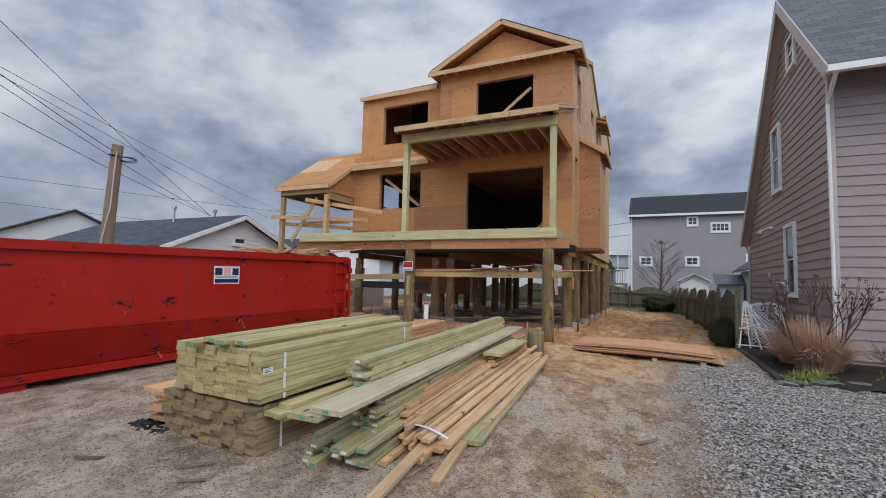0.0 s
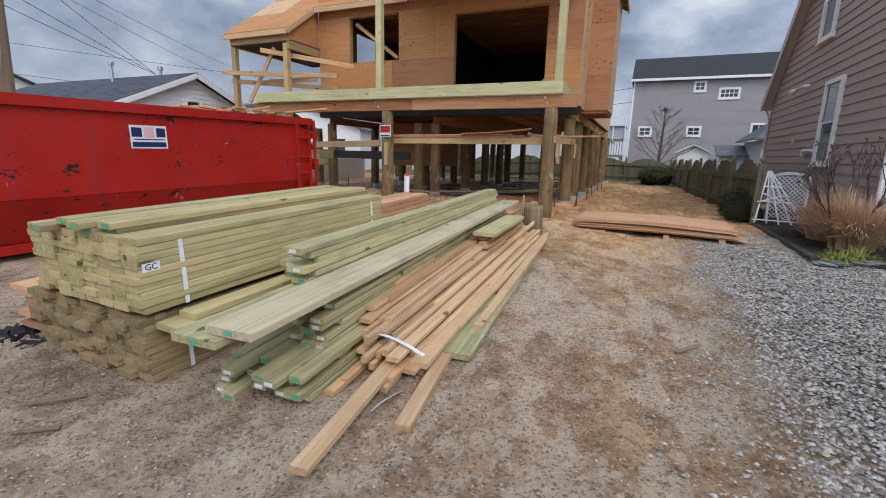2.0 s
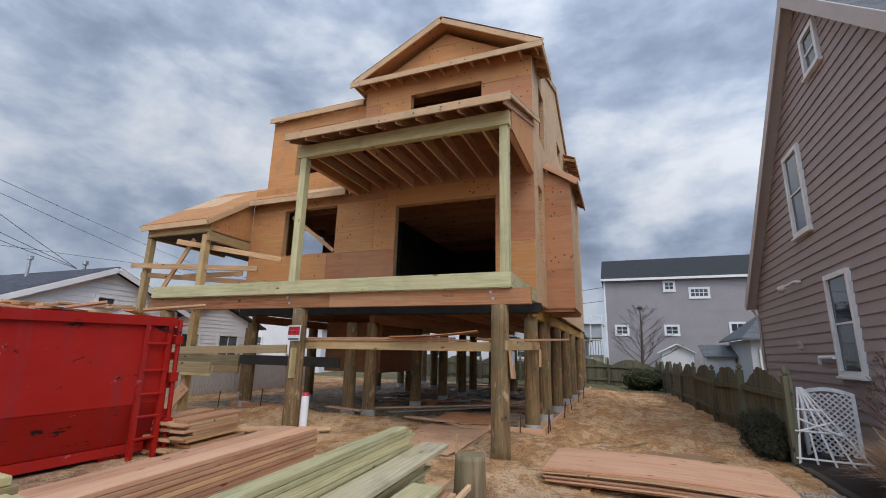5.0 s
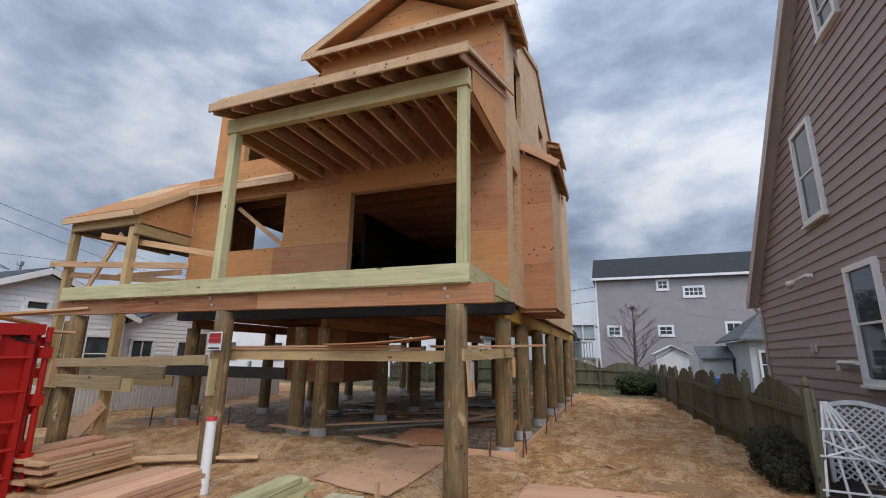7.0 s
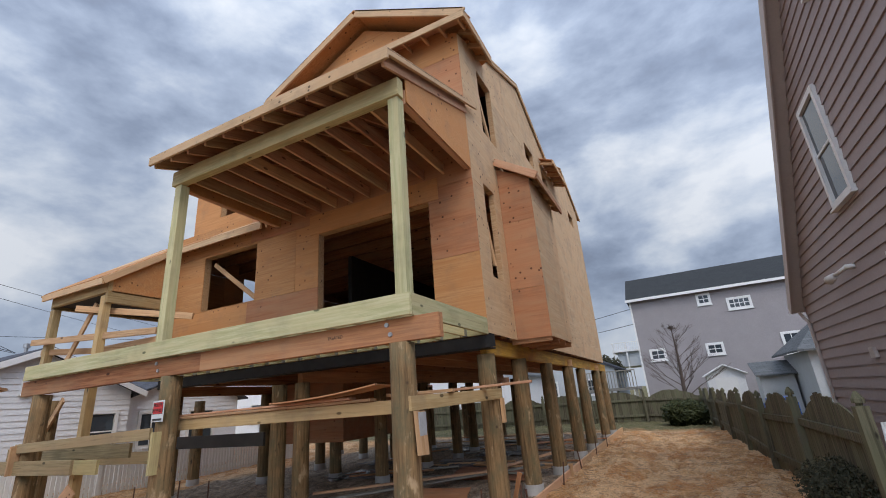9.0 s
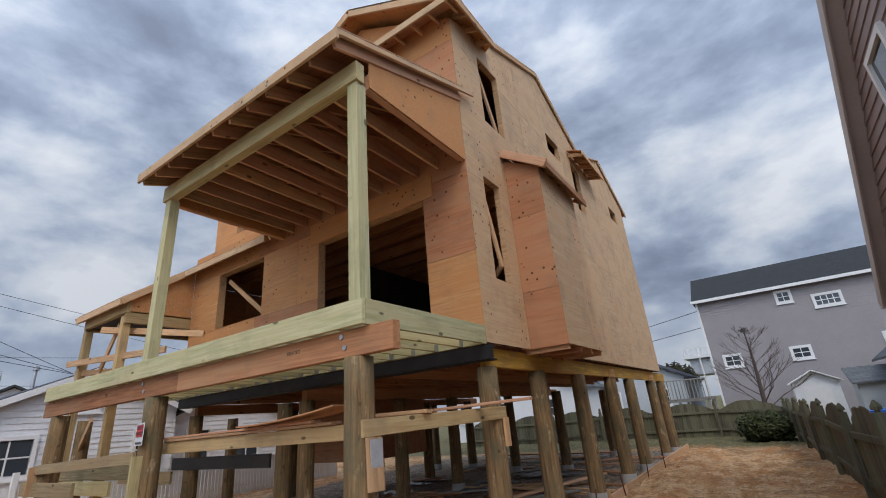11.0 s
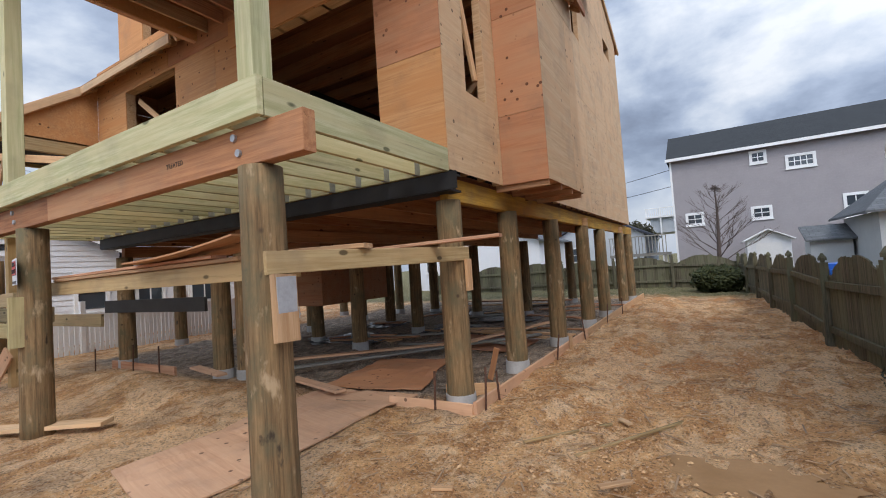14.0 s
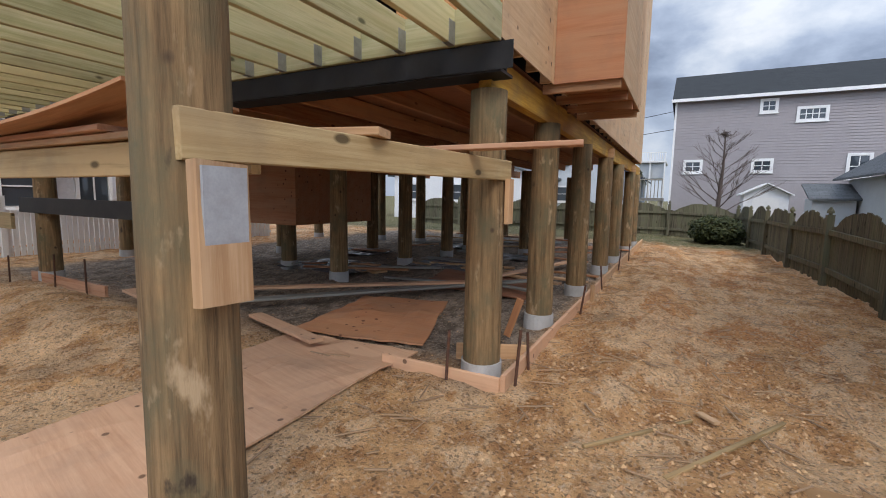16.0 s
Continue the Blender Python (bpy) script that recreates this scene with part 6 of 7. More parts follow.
# white ranch house beyond the dumpster
wh = thing("white_house", -19, 12.5, 0.1, "low white-sided ranch house with blue-grey shingle roof", "house")
WX = -15.0
wh_holes = [(12.3, 12.95, 2.7, 3.06), (13.9, 14.75, 1.05, 2.2), (10.6, 11.7, 1.2, 2.2)]
cladding("siding_board", wh, (WX, 0, 0), (0, 1, 0), (0, 0, 1), [[(9.7, 0.1), (15.05, 0.1), (15.05, 2.75), (12.7, 3.78), (9.7, 2.5)]], wh_holes, [M_SIDING_WHITE], 9.0, 0.15, thick=0.006, gap=0.0, lap=0.02, v0=0.1)
bm = bmesh.new()
prism(bm, [(WX - 0.01, y, z) for y, z in ((9.72, -0.1), (15.0, -0.1), (15.0, 2.7), (12.7, 3.7), (9.72, 2.45))], (-9, 0, 0))
bmesh.ops.recalc_face_normals(bm, faces=bm.faces)
part("wall", bm, M_SIDING_WHITE, wh)
for y0, z0, y1, z1 in ((9.35, 2.38, 12.7, 3.86), (15.4, 2.66, 12.7, 3.86)):
    bm = bmesh.new()
    prism(bm, [(WX + 0.25, y0, z0), (WX + 0.25, y1, z1), (WX + 0.25, y1, z1 + 0.08), (WX + 0.25, y0, z0 + 0.08)], (-9.6, 0, 0))
    bmesh.ops.recalc_face_normals(bm, faces=bm.faces)
    part("roof", bm, M_SHINGLE_BLUE, wh, "blue-grey shingle roof")
    board("rake_board", (WX + 0.26, y0, z0 - 0.03), (WX + 0.26, y1, z1 - 0.03), 0.03, 0.16, M_WHITE, wh)
for y, z, w, h, c in ((12.625, 2.7, 0.65, 0.36, 1), (14.325, 1.05, 0.85, 1.15, 1), (11.15, 1.2, 1.1, 1.0, 2)):
    window(wh, (WX + 0.02, y, z), (0, 1, 0), w, h, cols=c, rows=1 if h < 0.5 else 2)
for x, y, z in ((-17.0, 13.0, 4.2), (-18.5, 12.2, 4.3)):
    bm = bmesh.new()
    rod(bm, (x, y, 3.2), (x, y, z), 0.05, seg=10)
    rod(bm, (x, y, z - 0.03), (x, y, z + 0.09), 0.09, seg=10)
    part("roof_vent", bm, M_GALV, wh)
wing = thing("white_wing", -17, 17.0, 0.1, "white-sided rear wing with paired windows", "house")
bm = bmesh.new()
prism(bm, [(WX - 0.6, y, z) for y, z in ((15.1, -0.1), (19.5, -0.1), (19.5, 2.5), (17.3, 3.3), (15.1, 2.5))], (-7, 0, 0))
bmesh.ops.recalc_face_normals(bm, faces=bm.faces)
part("wall", bm, M_SIDING_WHITE, wing)
cladding("siding_board", wing, (WX - 0.6, 0, 0), (0, 1, 0), (0, 0, 1), [[(15.1, 0.1), (19.5, 0.1), (19.5, 2.5), (17.3, 3.3), (15.1, 2.5)]], [(15.7, 16.6, 1.0, 2.15), (17.4, 18.5, 1.0, 2.15)], [M_SIDING_WHITE], 9.0, 0.15, thick=0.006, gap=0.0, lap=0.02, v0=0.1)
for y0, z0 in ((14.9, 2.4), (19.8, 2.4)):
    bm = bmesh.new()
    prism(bm, [(WX - 0.35, y0, z0), (WX - 0.35, 17.3, 3.38), (WX - 0.35, 17.3, 3.45), (WX - 0.35, y0, z0 + 0.07)], (-7.5, 0, 0))
    bmesh.ops.recalc_face_normals(bm, faces=bm.faces)
    part("roof", bm, M_SHINGLE_BLUE, wing)
for y, w in ((16.15, 0.9), (17.95, 1.1)):
    window(wing, (WX - 0.58, y, 1.0), (0, 1, 0), w, 1.15, cols=2, rows=1)


def far_house(x, y, w, d, h, rise, label, wall_m, roof_m, rz=0.0, wins=2):
    th = thing("distant_house", x, y, 0, label, "house", "distant houses", rz=rz)
    m = WORLD[th]
    bm = bmesh.new()
    prism(bm, [(-w / 2, -d / 2, -0.1), (w / 2, -d / 2, -0.1), (w / 2, -d / 2, h), (0, -d / 2, h + rise), (-w / 2, -d / 2, h)], (0, d, 0))
    bmesh.ops.recalc_face_normals(bm, faces=bm.faces)
    part("wall", bm, wall_m, th, at=m)
    for s in (-1, 1):
        bm = bmesh.new()
        e = w / 2 + 0.35
        prism(bm, [(s * e, -d / 2 - 0.3, h - rise * 0.7 / w + 0.03), (0, -d / 2 - 0.3, h + rise + 0.03), (0, -d / 2 - 0.3, h + rise + 0.15), (s * e, -d / 2 - 0.3, h - rise * 0.7 / w + 0.15)], (0, d + 0.6, 0))
        bmesh.ops.recalc_face_normals(bm, faces=bm.faces)
        part("roof", bm, roof_m, th, at=m)
    for k in range(wins):
        xx = (k + 0.5) / wins * w - w / 2
        p = m @ Vector((xx, -d / 2 - 0.02, h * 0.45))
        window(th, p, m.to_3x3() @ Vector((1, 0, 0)), min(1.0, w / wins * 0.5), 1.1, trim=0.1)
    return th


far_house(-36.5, 16.5, 8, 10, 3.2, 1.9, "pale blue house with a dark gable roof", M_SHED, M_SHINGLE_DARK, rz=70, wins=2)
far_house(-24, 31, 9, 8, 3.0, 1.6, "white house with grey roof behind the plot", M_SIDING_WHITE, M_SHINGLE_GREY, rz=15, wins=3)
far_house(-13, 38, 9, 8, 2.9, 1.7, "white house with grey roof behind the back fence", M_SIDING_WHITE, M_SHINGLE_GREY, rz=0, wins=3)
far_house(-6.5, 44, 6, 8, 3.0, 1.5, "pale house behind the back fence", M_SHED, M_SHINGLE_BLUE, rz=0, wins=2)
far_house(-45, 40, 12, 9, 3.4, 2.0, "white house far off", M_SIDING_WHITE, M_SHINGLE_BLUE, rz=40, wins=3)
far_house(8, -12, 12, 9, 5.0, 2.4, "white house across the street", M_SIDING_WHITE, M_SHINGLE_GREY, rz=180, wins=3)
far_house(-10, -14, 12, 9, 4.0, 2.4, "grey house across the street", M_SIDING_GREY, M_SHINGLE_DARK, rz=180, wins=3)
# pale beach house with roof decks far behind
bh = thing("beach_house", -4.2, 58, 0, "pale house on posts with railed roof deck", "house")
bm = bmesh.new()
box(bm, -4.6, -2.6, 55, 60, 3.6, 5.0)
part("wall", bm, M_SHED, bh)
bm = bmesh.new()
box(bm, -5.0, -2.4, 54.6, 60, 5.0, 5.15)
part("deck", bm, M_WHITE, bh)
for x in (-4.9, -3.7, -2.5):
    board("post", (x, 54.7, 0), (x, 54.7, 5.9), 0.12, 0.12, M_WHITE, bh, up=(0, 1, 0))
board("rail", (-5.0, 54.7, 5.9), (-2.4, 54.7, 5.9), 0.06, 0.08, M_WHITE, bh)
for i in range(14):
    board("baluster", (-4.9 + i * 0.18, 54.7, 5.15), (-4.9 + i * 0.18, 54.7, 5.88), 0.05, 0.05, M_WHITE, bh, up=(0, 1, 0))
dk = thing("rear_deck", -2.6, 35, 0, "weathered wooden deck with railing behind the fence", "deck")
bm = bmesh.new()
box(bm, -4.6, -1.8, 34, 37, 1.55, 1.7)
part("platform", bm, M_GREYBOARD, dk)
for x in (-4.5, -3.2, -1.9):
    for y in (34.1, 36.9):
        board("post", (x, y, 0.05), (x, y, 1.56), 0.12, 0.12, M_GREYBOARD, dk, up=(0, 1, 0))
board("rail", (-4.6, 34.0, 2.6), (-1.8, 34.0, 2.6), 0.08, 0.06, M_GREYBOARD, dk)
for i in range(18):
    board("baluster", (-4.55 + i * 0.16, 34.0, 1.7), (-4.55 + i * 0.16, 34.0, 2.58), 0.04, 0.04, M_GREYBOARD, dk, up=(0, 1, 0))

# water tower with the town's name
wt = thing("water_tower", -286, 60, 0, "white water tower with dark town lettering", "water tower")
TO = Vector((-286.0, 60.8, 0))
bm = bmesh.new()
for a, c, r0, r1 in ((33, 34.2, 4, 5.6), (34.2, 38.2, 5.6, 5.6), (38.2, 39.8, 5.6, 3.6), (39.8, 40.4, 3.6, 0.8)):
    rod(bm, TO + Vector((0, 0, a)), TO + Vector((0, 0, c)), r0, r1, seg=40)
part("tank", bm, M_TOWER, wt, smooth=True)
bm = bmesh.new()
rod(bm, TO, TO + Vector((0, 0, 33.2)), 1.8, 1.5, seg=20)
part("stem", bm, M_TOWER, wt)
tdir = (Vector((0, 6, 0)) - TO)
tdir.z = 0
tdir.normalize()
text("lettering", "LAVALLETTE", facing(TO + tdir * 5.8 + Vector((0, 0, 36.2)), Vector((0, 0, 1)).cross(tdir), (0, 0, 1)), 1.75, M_SIGNBLACK, wt, extrude=0.1)


# ---------- fences ----------
PICK = {}


def picket(h0, h1, w=0.148):
    key = (round(h0, 2), round(h1, 2))
    if key not in PICK:
        bm = bmesh.new()
        prism(bm, [(-w / 2, 0, 0), (w / 2, 0, 0), (w / 2, 0, key[1]), (-w / 2, 0, key[0])], (0, 0.018, 0))
        bmesh.ops.recalc_face_normals(bm, faces=bm.faces)
        PICK[key] = mesh_of("picket", bm, M_FENCE)
    return PICK[key]


def post_mesh():
    bm = bmesh.new()
    box(bm, -0.055, 0.055, -0.055, 0.055, -0.1, 1.26)
    for r0, r1, a, c in ((0.03, 0.03, 1.26, 1.29), (0.055, 0.055, 1.29, 1.33), (0.055, 0.012, 1.33, 1.40)):
        rod(bm, (0, 0, a), (0, 0, c), r0, r1, seg=8)
    return mesh_of("fence_post", bm, M_FENCE)


POST = post_mesh()


def fence(label, p, q, panel=2.4, arch=0.27, low=1.02, rails_side=-1):
    p, q = Vector(p), Vector(q)
    d = (q - p).normalized()
    n = round((q - p).length / panel)
    panel = (q - p).length / n
    th = thing("fence", p.x, p.y, ground_z(p.x, p.y), label, "fence", "plot fences")
    ang = math.degrees(math.atan2(d.y, d.x))
    side_ = Vector((-d.y, d.x, 0)) * rails_side
    for i in range(n + 1):
        c = p + d * panel * i
        c = c + side_ * 0.055
        place(new("fence_post", POST), pose(c.x, c.y, ground_z(c.x, c.y), 0, 0, ang), th)
    k = round(panel / 0.15)
    for i in range(n):
        for j in range(k):
            s = (j + 0.5) / k
            c = p + d * panel * (i + s)
            h0, h1 = (low + arch * max(0.0, math.sin(math.pi * (1.24 * u - 0.12))) ** 0.7 for u in (j / k, (j + 1) / k))
            place(new("picket", picket(h0, h1)), pose(c.x, c.y, ground_z(c.x, c.y) + 0.03, 0, 0, ang), th)
        for z in (0.28, 0.94):
            a, c = p + d * panel * i, p + d * panel * (i + 1)
            off = side_ * 0.042
            board("fence_rail", a + off + Vector((0, 0, ground_z(a.x, a.y) + z)), c + off + Vector((0, 0, ground_z(c.x, c.y) + z)), 0.045, 0.095, M_FENCE, th)
    return th


fence("weathered dark wooden fence with arched panels beside the house", (1.80, 12.3, 0), (1.04, 29.6, 0), rails_side=1)
fence("weathered dark wooden fence along the back of the plot", (-13.0, 29.7, 0), (1.0, 29.7, 0), rails_side=-1)
vf = thing("vinyl_fence", -12.5, 12, 0.1, "low white vinyl picket fence beside the white house", "fence", "plot fences")
for i in range(112):
    y = 8.5 + i * 0.1
    board("picket", (-12.6, y, 0.12), (-12.6, y, 1.14), 0.02, 0.082, M_WHITE, vf, up=(0, 1, 0))
for y in (8.5, 10.9, 13.3, 15.7, 18.1):
    board("fence_post", (-12.6, y - 0.08, 0.0), (-12.6, y - 0.08, 1.42), 0.1, 0.1, M_WHITE, vf, up=(0, 1, 0))
for z in (0.35, 1.05):
    board("fence_rail", (-12.63, 8.4, z), (-12.63, 19.7, z), 0.03, 0.08, M_WHITE, vf)

# ---------- utility pole and wires ----------
up_pole = thing("utility_pole", -11.4, 6.03, 0, "short weathered wooden utility pole with service wires", "utility pole")
bm = bmesh.new()
rod(bm, (-11.58, 5.98, -0.1), (-11.38, 6.04, 4.48), 0.155, 0.115, seg=16)
part("pole", bm, M_POLE, up_pole, smooth=False)
bm = bmesh.new()
chain = [(-11.40, 5.82, 1.6), (-11.34, 5.84, 2.3), (-11.26, 5.92, 3.0), (-11.24, 5.93, 3.7), (-11.25, 5.96, 4.3)]
for p, q in zip(chain, chain[1:]):
    rod(bm, p, q, 0.016, seg=7)
part("cable", bm, M_TAUPE, up_pole, "pale service cable")
bm = bmesh.new()
rod(bm, (-11.40, 5.86, 4.22), (-11.24, 6.0, 4.22), 0.022, seg=8)
for turn in range(3):
    ring = [Vector((-11.22, 6.12 + 0.04 * turn, 4.16)) + Vector((0.10 * math.cos(k * math.tau / 12), 0.15 * math.cos(k * math.tau / 12), (0.04 + 0.015 * turn) * math.sin(k * math.tau / 12))) for k in range(12)]
    for k in range(12):
        rod(bm, ring[k], ring[(k + 1) % 12], 0.008, seg=5, cap=False)
part("cable_coil", bm, M_CABLE, up_pole, "slack black cable coiled at the top")


def wire(p, q, sag, r=0.008):
    bm = bmesh.new()
    p, q = Vector(p), Vector(q)
    side_ = Vector((0, 0, 1)).cross(q - p).normalized()
    prev = None
    n = 14
    for i in range(n + 1):
        s = i / n
        c = p.lerp(q, s) - Vector((0, 0, sag * 4 * s * (1 - s)))
        ring = [bm.verts.new(c + Vector((0, 0, 1)) * r * math.sin(k * math.tau / 5) + side_ * r * math.cos(k * math.tau / 5)) for k in range(5)]
        if prev:
            for k in range(5):
                bm.faces.new((prev[k], prev[(k + 1) % 5], ring[(k + 1) % 5], ring[k]))
        prev = ring
    return solo("overhead_wire", bm, M_CABLE, "black overhead service wire", "wire", "overhead wires")


street_pole = thing("utility_pole", -9.6, -3.1, 0, "tall wooden utility pole by the street", "utility pole")
bm = bmesh.new()
rod(bm, (-9.6, -3.1, -0.1), (-9.6, -3.1, 12.8), 0.17, 0.12, seg=14)
part("pole", bm, M_POLE, street_pole)
for z, q, sag in ((10.2, (-16.89, 12.7, 4.0), 0.3), (7.6, (-16.89, 12.72, 4.0), 0.3), (6.5, (-16.87, 12.7, 3.98), 0.3), (6.6, (-39.5, 45.0, 8.65), 0.8), (6.7, (-40.4, 45.0, 7.35), 0.8), (8.6, (-11.38, 6.0, 4.3), 0.35)):
    wire((-9.6, -3.05, z), q, sag)
for p, q in (((-48.0, 3.0, 8.4), (-31.0, 34.3, 7.7)), ((-48.0, 3.5, 6.95), (-31.0, 35.5, 5.3))):
    wire(p, q, 0.1, 0.014)
far_pole = thing("utility_pole", -28, 62, 0, "wooden utility pole far behind the houses", "utility pole")
bm = bmesh.new()
rod(bm, (-28, 62, -0.1), (-28, 62, 8.5), 0.16, 0.11, seg=12)
part("pole", bm, M_POLE, far_pole)
wire((-28, 62, 8.2), (-1.52, 38.5, 6.6), 0.5, 0.018)
wire((-28, 62, 7.2), (-1.52, 38.5, 5.6), 0.5, 0.018)


# ---------- planting ----------
def twig_tree(bm, p, d, ln, r, depth, rng, spread=0.55, tip=None):
    q = p + d * ln
    rod(bm, p, q, r, r * 0.68, seg=6 if r > 0.02 else 4, cap=False)
    if depth == 0:
        if tip is not None:
            tip.append(q)
        return
    for k in range(rng.choice((2, 3, 3)) if depth > 1 else 3):
        nd = (d + Vector((rng.uniform(-1, 1), rng.uniform(-1, 1), rng.uniform(-0.35, 0.75))) * spread).normalized()
        twig_tree(bm, p + d * ln * rng.uniform(0.6, 1.0), nd, ln * rng.uniform(0.62, 0.86), r * 0.62, depth - 1, rng, spread, tip)


bare = thing("bare_tree", 0.35, 31.0, 0.1, "leafless grey ornamental tree in a back yard", "tree")
rng = random.Random(31)
bm = bmesh.new()
for p, q, r0, r1 in (((0.35, 31, 0), (0.4, 31, 1.6), 0.10, 0.085), ((0.4, 31, 1.6), (0.46, 31, 3.0), 0.085, 0.05), ((0.46, 31, 3.0), (0.44, 31, 4.35), 0.05, 0.018)):
    rod(bm, p, q, r0, r1, seg=10)
part("trunk", bm, M_BARK, bare)
bm = bmesh.new()
for k in range(22):
    z = 1.0 + 2.9 * k / 21
    a = k * 2.4 + 0.5 * rng.random()
    ln = 0.95 - 0.55 * k / 21
    twig_tree(bm, Vector((0.40, 31, z)), Vector((math.cos(a), math.sin(a), 0.75)).normalized(), ln, 0.026 - 0.014 * k / 21, 3, rng, 0.38)
part("crown", bm, M_BARK, bare)
bm = bmesh.new()
for k in range(60):
    o = Vector((0.44, 31, 4.25)) + Vector((rng.gauss(0, 0.07), rng.gauss(0, 0.07), rng.gauss(0, 0.06)))
    e = Vector((rng.gauss(0, 1), rng.gauss(0, 1), rng.gauss(0, 0.6))).normalized() * 0.13
    rod(bm, o - e, o + e, 0.008, seg=4, cap=False)
part("nest", bm, M_BARK, bare, "old dark nest of twigs")

shrub = thing("shrub", 2.5, 9.85, 0.1, "leafless shrub with dark seed heads by the corner", "shrub")
rng = random.Random(8)
bm, tips = bmesh.new(), []
for k in range(6):
    a = k * math.tau / 6 + rng.random()
    twig_tree(bm, Vector((2.5 + 0.1 * math.cos(a), 9.85 + 0.1 * math.sin(a), 0.05)), Vector((0.5 * math.cos(a), 0.5 * math.sin(a), 1)).normalized(), 0.72, 0.02, 3, rng, 0.42, tips)
part("branch", bm, M_SHRUBWOOD, shrub)
bm = bmesh.new()
for t_ in tips[::3]:
    for k in range(5):
        o = t_ + Vector((rng.uniform(-.03, .03), rng.uniform(-.03, .03), rng.uniform(-.02, .04)))
        bmesh.ops.create_icosphere(bm, subdivisions=1, radius=rng.uniform(0.008, 0.018), matrix=Matrix.Translation(o))
tagged(part("seed_head", bm, M_SHRUBWOOD, shrub), kind="stuff")
shrub2 = thing("shrub", 3.5, 9.6, 0.1, "small dark twiggy shrub before grey siding", "shrub")
bm = bmesh.new()
for k in range(8):
    a = k * math.tau / 8 + rng.random()
    twig_tree(bm, Vector((3.6, 9.6, 0.05)), Vector((0.7 * math.cos(a), 0.7 * math.sin(a), 1)).normalized(), 0.3, 0.01, 3, rng, 0.5)
part("branch", bm, M_SHRUBWOOD, shrub2)


def blades(name, x, y, z, n, h, spread, material, label, category, rng, width=0.012, droop=0.5):
    bm = bmesh.new()
    for i in range(n):
        a, t_ = rng.random() * math.tau, rng.random() ** 0.7
        hh = h * rng.uniform(0.6, 1.05)
        out = spread * t_ * rng.uniform(0.6, 1.2)
        bx, by = x + 0.22 * spread * math.cos(a) * rng.random() * 2, y + 0.22 * spread * math.sin(a) * rng.random() * 2
        side_ = Vector((-math.sin(a), math.cos(a), 0)) * width * rng.uniform(0.6, 1.3)
        prev = None
        for k in range(5):
            s = k / 4
            p = Vector((bx + out * s ** 1.6 * math.cos(a), by + out * s ** 1.6 * math.sin(a), z + hh * (s - droop * t_ * s ** 3)))
            w = side_ * (1 - 0.75 * s)
            cur = [bm.verts.new(p - w), bm.verts.new(p + w)]
            if prev:
                bm.faces.new((prev[0], cur[0], cur[1], prev[1]))
            prev = cur
    return solo(name, bm, material, label, category)


rng = random.Random(77)
blades("ornamental_grass", 2.45, 10.4, 0.05, 2400, 1.05, 0.7, M_DRYGRASS, "dry tan ornamental grass clump in the bed", "grass clump", rng, 0.008)
blades("ornamental_grass", 2.5, 9.65, 0.05, 2400, 0.98, 0.66, M_DRYGRASS, "dry tan ornamental grass clump in the bed", "grass clump", rng, 0.008)
blades("ornamental_grass", -11.9, 9.3, 0.05, 700, 1.2, 0.7, M_DRYGRASS, "dry grass clump beside the white fence", "grass clump", rng, 0.01)
for x, y in ((2.05, 8.75), (2.35, 8.95), (3.3, 9.2), (3.7, 9.3)):
    blades("lily_clump", x, y, 0.05, 150, 0.28, 0.32, M_LILY, "yellow-green blades at the bed's edge", "plant", rng, 0.012, 0.9)


def leaf_mass(name, x, y, z, rx, ry, rz, n, size, material, label, category, rng, wood_m=M_SHRUBWOOD):
    th = thing(name, x, y, z, label, category)
    bm = bmesh.new()
    if z > 0.5:
        rod(bm, (x, y, -0.05), (x, y, z + rz), 0.16, 0.06, seg=8)
    for k in range(12):
        a = k * math.tau / 12 + rng.random()
        rod(bm, (x, y, z - 0.05), (x + rx * 0.8 * math.cos(a), y + ry * 0.8 * math.sin(a), z + rz * rng.uniform(0.7, 1.6)), 0.018, 0.005, seg=5, cap=False)
    part("branch", bm, wood_m, th)
    bm = bmesh.new()
    for i in range(n):
        v = Vector((rng.gauss(0, 1), rng.gauss(0, 1), rng.gauss(0, 1))).normalized()
        r = rng.uniform(0.55, 1.0) * (1 + 0.3 * noise.noise(v * 2.2 + Vector((x, y, 0))))
        c = Vector((x + v.x * rx * r, y + v.y * ry * r, z + rz * (0.9 + v.z * r)))
        if c.z < z:
            continue
        e1 = Vector((rng.gauss(0, 1), rng.gauss(0, 1), rng.gauss(0, 1))).normalized() * size * rng.uniform(0.6, 1.4)
        e2 = e1.orthogonal().normalized() * size * 0.45
        bm.faces.new([bm.verts.new(c + q) for q in (-e1, e2, e1, -e2)])
    tagged(part("foliage", bm, material, th), kind="stuff")
    return th


